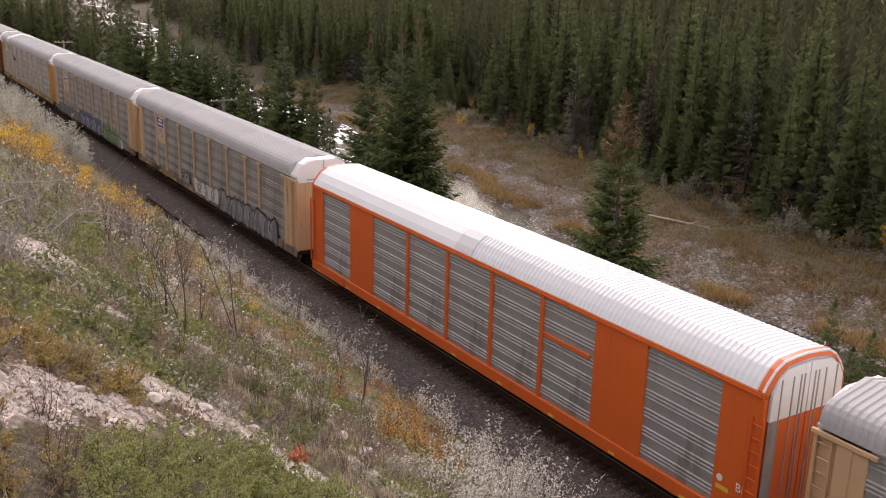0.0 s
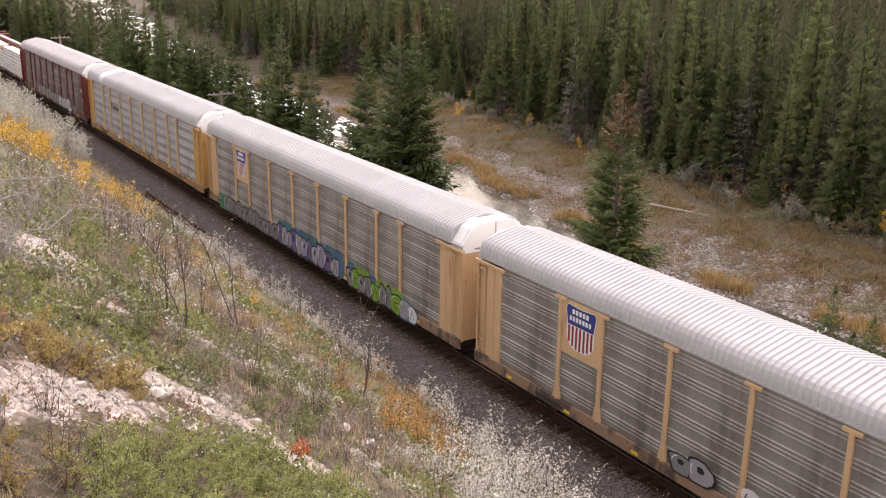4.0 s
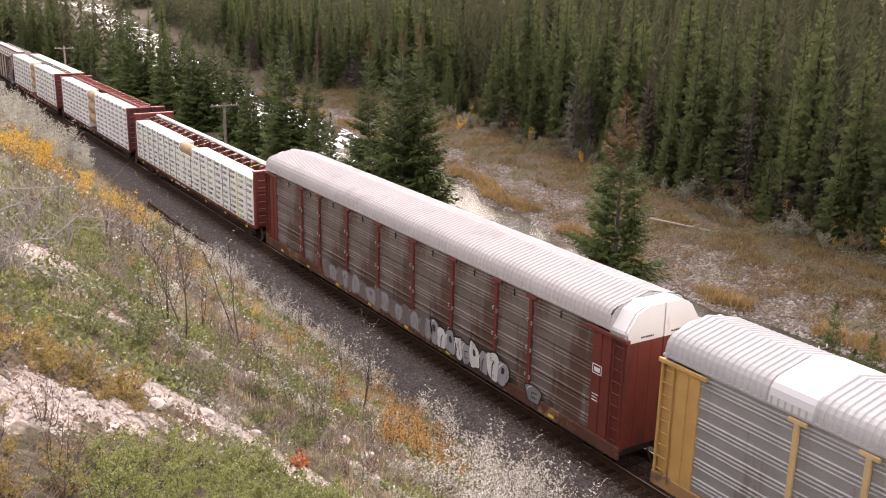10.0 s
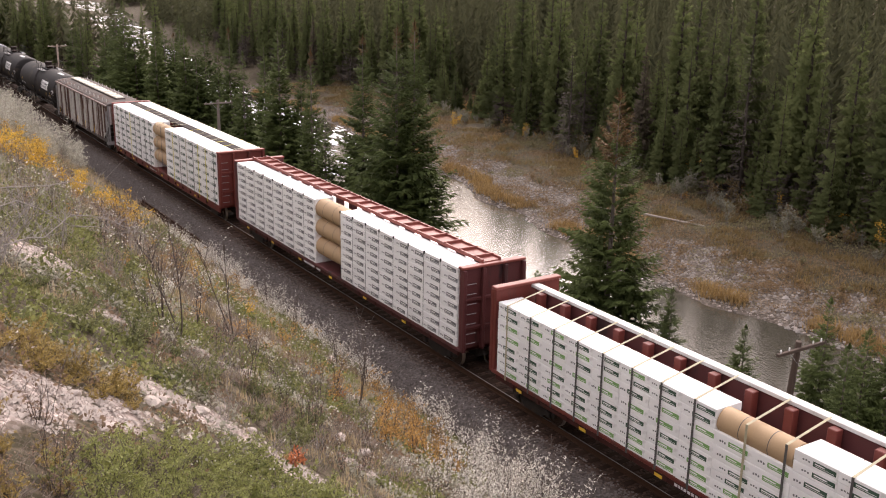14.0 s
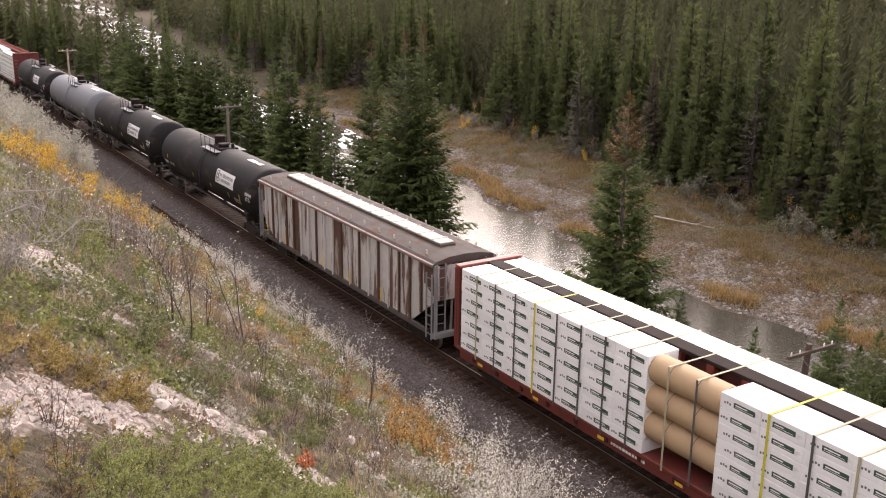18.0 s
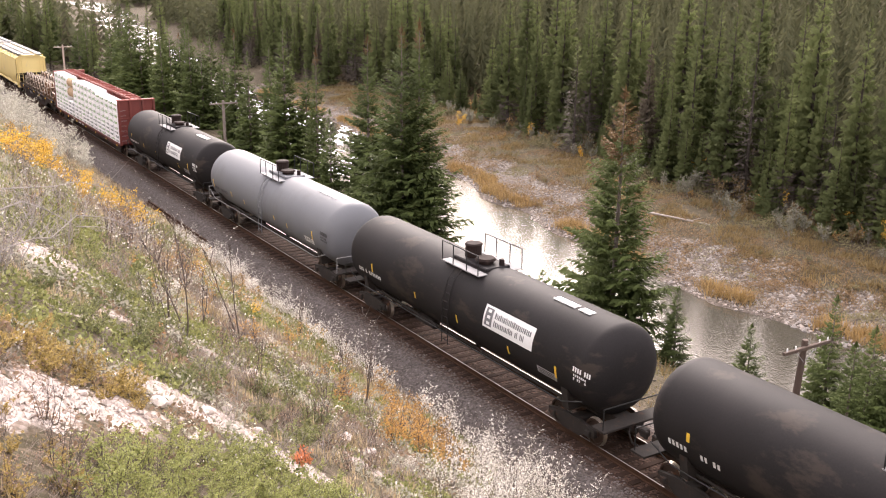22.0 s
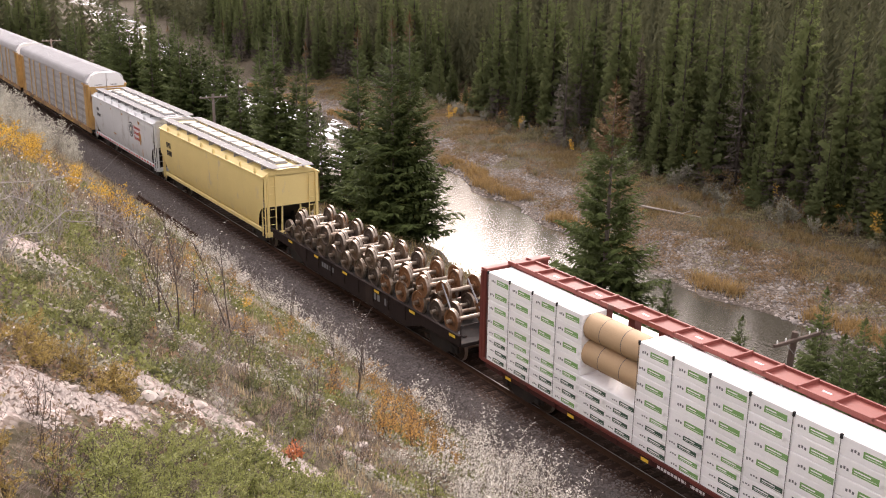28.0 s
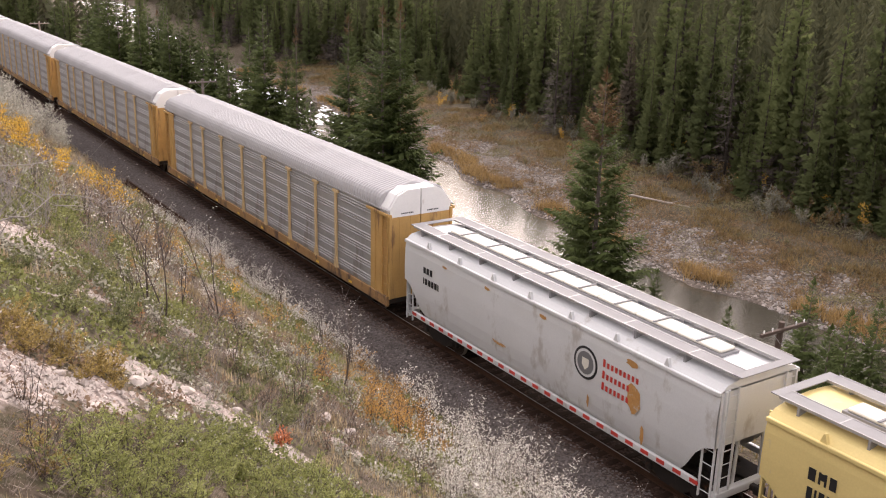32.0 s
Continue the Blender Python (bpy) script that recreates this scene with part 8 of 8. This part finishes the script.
for i, (x, y, s) in enumerate(((-16.24, -14.03, .38), (-14.35, -12.61, .34), (-14.7, -12.9, .22), (-10.78, -17.28, .20), (-11.15, -17.07, .18), (-11.03, -17.43, .16), (-14.61, -15.39, .18), (-9.25, -18.12, .17), (-9.98, -17.11, .15), (-16.5, -13.8, .2),
                               (-10.4, -16.9, .14), (-12.4, -15.9, .17), (-11.7, -16.4, .2), (-9.9, -18.3, .14), (-10.9, -18.5, .13), (-12.0, -15.6, .15), (-29.2, -6.0, .4))):
    tagged(part("boulder", STONES[i % 5], None, None, m=Matrix.LocRotScale((x, y, ground_z(x, y) + s * .12), Euler((vr.uniform(-.3, .3), vr.uniform(-.3, .3), vr.uniform(0, 6))), (s * 1.2, s, s))),
           "pale limestone boulder lying on the slope", "rock", "boulders")
pm2, bal2 = MB(), MB()


def pebble(mb, x, y, z, s, rnd):
    a = [rnd.uniform(.7, 1.2) * s for _ in range(5)]
    mb.add([(x + a[0], y, z), (x, y + a[1], z), (x - a[2], y, z), (x, y - a[3], z), (x + rnd.uniform(-.3, .3) * s, y + rnd.uniform(-.3, .3) * s, z + a[4] * .7)],
           [(0, 1, 4), (1, 2, 4), (2, 3, 4), (3, 0, 4)])


for cx, cy, a, b, w in SCREE:
    w = radians(w)
    for _ in range(int(900 * a * b) + 120):
        p, q = vr.gauss(0, a * .55), vr.gauss(0, b * .55)
        x, y = cx + p * math.cos(w) - q * math.sin(w), cy + p * math.sin(w) + q * math.cos(w)
        pebble(pm2, x, y, ground_z(x, y) - .004, vr.uniform(.014, .05) * (1 if vr.random() < .93 else 1.6), vr)
tagged(new("scree_stones", pm2.mesh("scree_stones", M["stone"])), "loose pale stones on bare scree", "scree", kind="stuff")
# ballast stones: dark crushed rock with a few pale pieces
for _ in range(12500):
    x = -12 - 75 * vr.random() ** 1.5
    y = vr.choice((-1, -1, -1, 1)) * vr.uniform(1.25, 3.6)
    pebble(bal2, x, y, ground_z(x, y) - .004, vr.uniform(.025, .06), vr)
M["ballast"] = material("dark_crushed_ballast", (0.115, 0.10, 0.093), 0.9, 0, 0.3, 1.0, 9.0, 0.2)
tagged(new("ballast_stones", bal2.mesh("ballast_stones", M["ballast"])), "dark crushed stone ballast", "ballast", kind="stuff")
wh = MB()
for _ in range(90):
    x = -13 - 65 * vr.random() ** 1.4
    y = -vr.uniform(1.4, 3.5)
    pebble(wh, x, y, ground_z(x, y), vr.uniform(.03, .075), vr)
tagged(new("pale_stones", wh.mesh("pale_stones", M["stone"])), "scattered pale stones on the ballast shoulder", "stones", kind="stuff")

# dead branches reaching over the slope
for pts, r in (([(-13.2, -19.2, 10.9), (-14.2, -17.9, 11.0), (-15.4, -16.8, 10.9), (-16.2, -15.9, 10.4)], .012), ([(-14.6, -19.0, 11.2), (-16.0, -17.8, 11.0), (-17.4, -16.2, 10.2), (-18.2, -15.0, 9.6)], .012),
               ([(-15.4, -18.8, 11.2), (-17.0, -17.6, 11.2), (-19.0, -15.8, 10.6)], .011)):
    br = MB()
    crook = [Vector(pts[0])]
    for a, b in zip(pts, pts[1:]):
        for q in (.33, .67, 1.0):
            crook.append(Vector(a).lerp(Vector(b), q) + Vector((vr.uniform(-.09, .09), vr.uniform(-.09, .09), vr.uniform(-.10, .10))))
    pts = crook
    for k in range(len(pts) - 1):
        br.tube(pts[k], pts[k + 1], r * (1 - .07 * k), r * (1 - .07 * (k + 1)), n=6, caps=False)
        for _ in range(4):
            p = Vector(pts[k]).lerp(Vector(pts[k + 1]), vr.random())
            bp_ = bend_path(vr, p, (vr.uniform(-1, .2), vr.uniform(-.3, 1), vr.uniform(-.3, .8)), vr.uniform(.3, .9), 3, .35, .0)
            for j in range(3):
                br.tube(bp_[j], bp_[j + 1], r * .4 * (1 - j * .25), r * .3 * (1 - j * .25), n=4, caps=False)
    x, y, z = pts[0]
    br.tube((x, y, ground_z(x, y) - .1), pts[0], r * 1.2, r, n=6)
    tagged(part("dead_branch", br, M["pale_branch"], None), "bare grey dead branch leaning over the slope", "branch", "dead branches")

# ---- river flats, poles, log ----
fr = random.Random(5)
sed, gst, wil, rst, brn, wst = MB(), MB(), MB(), MB(), MB(), MB()


def sedge(mb, x, y, n, h, w, rnd):
    z = ground_z(x, y) - .03
    for _ in range(n):
        a = rnd.uniform(0, 6.283)
        bx, by = x + rnd.gauss(0, w), y + rnd.gauss(0, w)
        hh = h * rnd.uniform(.5, 1.2)
        l_ = hh * rnd.uniform(.2, 1.1)
        t = .02 + .02 * rnd.random()
        mb.add([(bx - math.sin(a) * t, by + math.cos(a) * t, z), (bx + math.sin(a) * t, by - math.cos(a) * t, z), (bx + math.cos(a) * l_, by + math.sin(a) * l_, z + hh)], [(0, 1, 2)])


for _ in range(19500):
    x = -14 - 135 * fr.random() ** 1.15
    c, hw = lerp_rows(RIVER, x)
    y = c + hw + fr.uniform(.2, 19)
    gap, side = river_gap(x, y)
    g = gravel_at(x, y)
    k = wob(x, y, .22, 51)
    lip = gap < 2.0 and wob(x, 0, .12, 53) > -.06                # sedge fringes at the water's edge
    if gap < .3 or (g > .5 and not lip and k < -.02 and fr.random() < .4) or (k < -.45):
        continue
    if lip:
        sedge(sed, x, y, 16, .65, .25, fr)
    elif gap > 11.5 and k > .12:
        herb(wil, x, y, 9, .8, .35, fr, .18)
    elif g > .4:
        if wob(x, y, .55, 61) > .0:
            herb(brn if wob(x, y, .3, 62) > -.1 else wil, x, y, 14, .30, .30, fr, .10)
    elif wob(x, y, .30, 64) > .06:
        sedge(gst, x, y, 12, .32 + .25 * max(0, wob(x, y, .5, 63)), .3, fr)
    elif wob(x, y, .33, 65) > -.05:
        herb(brn, x, y, 10, .35, .28, fr, .12)
    elif k > .22:
        sedge(sed, x, y, 10, .34, .3, fr)
    else:
        herb(wil, x, y, 9, .4, .3, fr, .11)
for _ in range(11000):
    x = -16 - 110 * fr.random() ** 1.3
    c, hw = lerp_rows(RIVER, x)
    y = c + hw + fr.uniform(-.3, 11)
    if gravel_at(x, y) > .35 and river_gap(x, y)[0] > -.5:
        pebble(rst, x, y, ground_z(x, y) - .01, fr.uniform(.05, .17) * (1 if fr.random() < .93 else 1.8), fr)
for _ in range(2600):                                          # rounded tufts scattered over the gravel
    x = -15 - 85 * fr.random() ** 1.2
    c, hw = lerp_rows(RIVER, x)
    y = c + hw + fr.uniform(.8, 10)
    if gravel_at(x, y) > .3 and wob(x, y, .3, 71) > -.18:
        herb(wil if wob(x, y, .2, 72) > .15 else brn, x, y, 34, .42 * fr.uniform(.5, 1.3), .30 * fr.uniform(.6, 1.4), fr, .12)
for _ in range(1000):                                          # pale washed stones along the water
    x = -15 - 80 * fr.random() ** 1.2
    c, hw = lerp_rows(RIVER, x)
    y = c + hw + fr.uniform(-1.2, 2.2)
    gap, side = river_gap(x, y)
    if -.25 < gap < .55 and side > 0:
        pebble(wst, x, y, max(ground_z(x, y), WATER_Z - .02) - .01, fr.uniform(.06, .17), fr)
for _ in range(2600):                                          # near bank
    x, y = -14 - 110 * fr.random() ** 1.2, fr.uniform(3.6, 15)
    if river_gap(x, y)[0] > .4:
        (sedge(gst, x, y, 9, .4, .3, fr) if fr.random() < .5 else herb(wil, x, y, 8, .5, .3, fr, .13))
M["river_stone"] = material("grey_river_stones", (0.27, 0.245, 0.225), 0.9, 0, 0.4, 0.9, 6.0, 0.2)
M["flat_brown"] = leaf_material("tawny_brown_herbs", (0.095, 0.062, 0.034), (0.27, 0.18, 0.095), 0.7, 0.25)
M["flat_straw"] = leaf_material("dry_olive_grass", (0.105, 0.076, 0.034), (0.25, 0.178, 0.078), 0.7, 0.3)
M["pole_brown"] = material("tarred_brown_pole", (0.075, 0.052, 0.04), 0.9, 0, 0.2, 2, 30, 0.3)
M["willow"] = leaf_material("dull_olive_willow_leaves", (0.10, 0.10, 0.045), (0.24, 0.21, 0.11), 0.7, 0.25)
for nm, mb, mt, lab in (("tawny_sedge", sed, "sedge", "tawny sedge along the water's edge"), ("brown_herbs", brn, "flat_brown", "low brown herbs on the gravel flats"), ("flood_plain_grass", gst, "flat_straw", "dry brown grass on the river flats"),
                        ("low_willows", wil, "willow", "low olive willow scrub at the forest edge"), ("washed_stones", wst, "stone", "pale washed stones along the water's edge"), ("river_stones", rst, "river_stone", "grey rounded stones on the gravel bar")):
    tagged(new(nm, mb.mesh(nm, M[mt])), lab, "gravel" if "stone" in mt else "undergrowth", kind="stuff")

K_EDGE = shrub_kind("pale_willow_bush", "twig", "willow_grey", [(1.6, 1.0, 7, 8, 5, .15, 31, dict(tri=True, start=.3, thin=.5)), (1.2, 1.0, 7, 8, 5, .14, 32, dict(tri=True, start=.3, thin=.5))])
K_YEL = shrub_kind("yellow_aspen", "twig", "gold_leaf", [(3.2, .8, 3, 22, 8, .15, 33, dict(start=.3, r=.03, thin=.7)), (2.2, .8, 4, 16, 8, .14, 34, dict(start=.25, r=.025, thin=.7))])
K_UNDER = shrub_kind("tawny_understory_bush", "twig", "flat_straw", [(1.5, 1.1, 7, 9, 5, .15, 61, dict(tri=True, start=.15, thin=.5)), (1.1, 1.2, 7, 9, 5, .14, 62, dict(tri=True, start=.1, thin=.5))])
for i in range(95):
    x = -18 - 108 * fr.random()
    c, hw = lerp_rows(RIVER, x)
    y = c + hw + fr.uniform(14.5, 19.5) - 7 * smooth01(112, 165, -x)
    if fr.random() < .35:
        plant(fr.choice(K_ORANGE), x, y, fr.uniform(1.0, 1.8), "rusty orange shrub at the foot of the forest", "shrub", "forest edge shrubs")
    else:
        plant(fr.choice(K_UNDER), x, y, fr.uniform(.8, 1.6), "tawny bush at the foot of the forest", "shrub", "forest edge shrubs")
for i in range(80):
    x = -20 - 110 * fr.random()
    c, hw = lerp_rows(RIVER, x)
    y = c + hw + fr.uniform(12.0, 16.2) - 6 * smooth01(112, 165, -x)
    plant(fr.choice(K_EDGE), x, y, fr.uniform(.7, 1.5), "pale grey willow bush at the forest edge", "shrub", "forest edge willows")
K_OLIVE = shrub_kind("olive_willow_bush", "twig_dark", "willow", [(1.1, 1.0, 8, 8, 6, .13, 35, dict(tri=True, start=.2, thin=.5)), (.8, 1.1, 8, 8, 6, .12, 36, dict(tri=True, start=.15, thin=.5))])
for i in range(64):
    x = -20 - 90 * fr.random()
    c, hw = lerp_rows(RIVER, x)
    gap_ = 5.0 + 11.0 * fr.random() ** .6
    y = c + hw + gap_
    if fr.random() < .22 and gap_ > 9:
        plant(fr.choice(K_ORANGE), x, y, fr.uniform(.8, 1.4), "rusty orange shrub on the river flats", "shrub", "flood plain shrubs")
    else:
        plant(fr.choice(K_OLIVE), x, y, fr.uniform(.35, .6) + .5 * (gap_ > 12), "low olive willow bush on the river flats", "shrub", "flood plain shrubs")
for px_, py_, s in ((-88.0, 47.0, .6), (-76.0, 44.6, .6), (-51.0, 45.0, .8), (-44, 43.0, .7), (-61.5, 45.5, 1.0), (-98, 44, .7), (-39.5, 42.0, .7)):
    plant(fr.choice(K_YEL), px_, py_, s, "small aspen with yellow autumn leaves at the forest edge", "tree", "yellow aspens")

for lx, ly, ln, w in ((-53.6, 35.8, 5.6, 14),):
    lg = MB().tube((-ln / 2, 0, 0), (ln / 2, 0, .05), .10, .06, n=10)
    lg.tube((ln * .2, 0, .05), (ln * .32, .35, .35), .04, .02, n=6)
    tagged(part("driftwood_log", lg, M["log"], None, m=pose(lx, ly, ground_z(lx, ly) + .13, 0, 0, w)), "bleached driftwood log lying on the flats", "log", "driftwood logs")


def utility_pole(x, y, top, mat, arms, lean=0.0):
    z = ground_z(x, y)
    p = thing("utility_pole", pose(x, y, z, 0, lean, 0), "weathered wooden line pole with a crossarm and insulators", "utility pole", "line poles")
    h = top - z
    part("pole", MB().tube((0, 0, -.3), (0, 0, h), .15, .11, n=12), M[mat], p)
    for k in range(arms):
        zz = h - .25 - .6 * k
        arm = part("crossarm", MB().box(-.06, .06, -1.25, 1.25, zz - .06, zz + .06, .01), M[mat], p, m=shift(.13))
        for yy in (-1.1, -.65, .65, 1.1):
            part("insulator", MB().tube((0, yy, zz + .06), (0, yy, zz + .16), .02, n=6).tube((0, yy, zz + .11), (0, yy, zz + .19), .032, .022, n=10), M["print_white"], arm)
        part("arm_brace", MB().tube((.12, -.6, zz - .03), (.1, 0, zz - .6), .015, n=5).tube((.12, .6, zz - .03), (.1, 0, zz - .6), .015, n=5), M["walk_grey"], p)
    return p


utility_pole(-21.0, 8.4, 1.95, "pole_brown", 1, 3)
utility_pole(-81.6, 9.1, 3.0, "concrete", 1)
utility_pole(-143.3, 8.9, 3.0, "pole_pale", 1)
# the line's bushes on the far side of the track
for x, y in spots(26, -160, -75, 4.6, 9.5, 1.6):
    plant(vr.choice(K_BUSH), x, y, vr.uniform(.7, 1.0), "bushy grey-green silverberry with small silvery leaves", "shrub", "silverberry thicket")


def motions():
    """The whole train rolls along the straight track."""
    for car, u in CARS:
        walk(car, [(t, pose(u + s, 0, 0)) for t, s in TRAIN_ROWS])


motions()
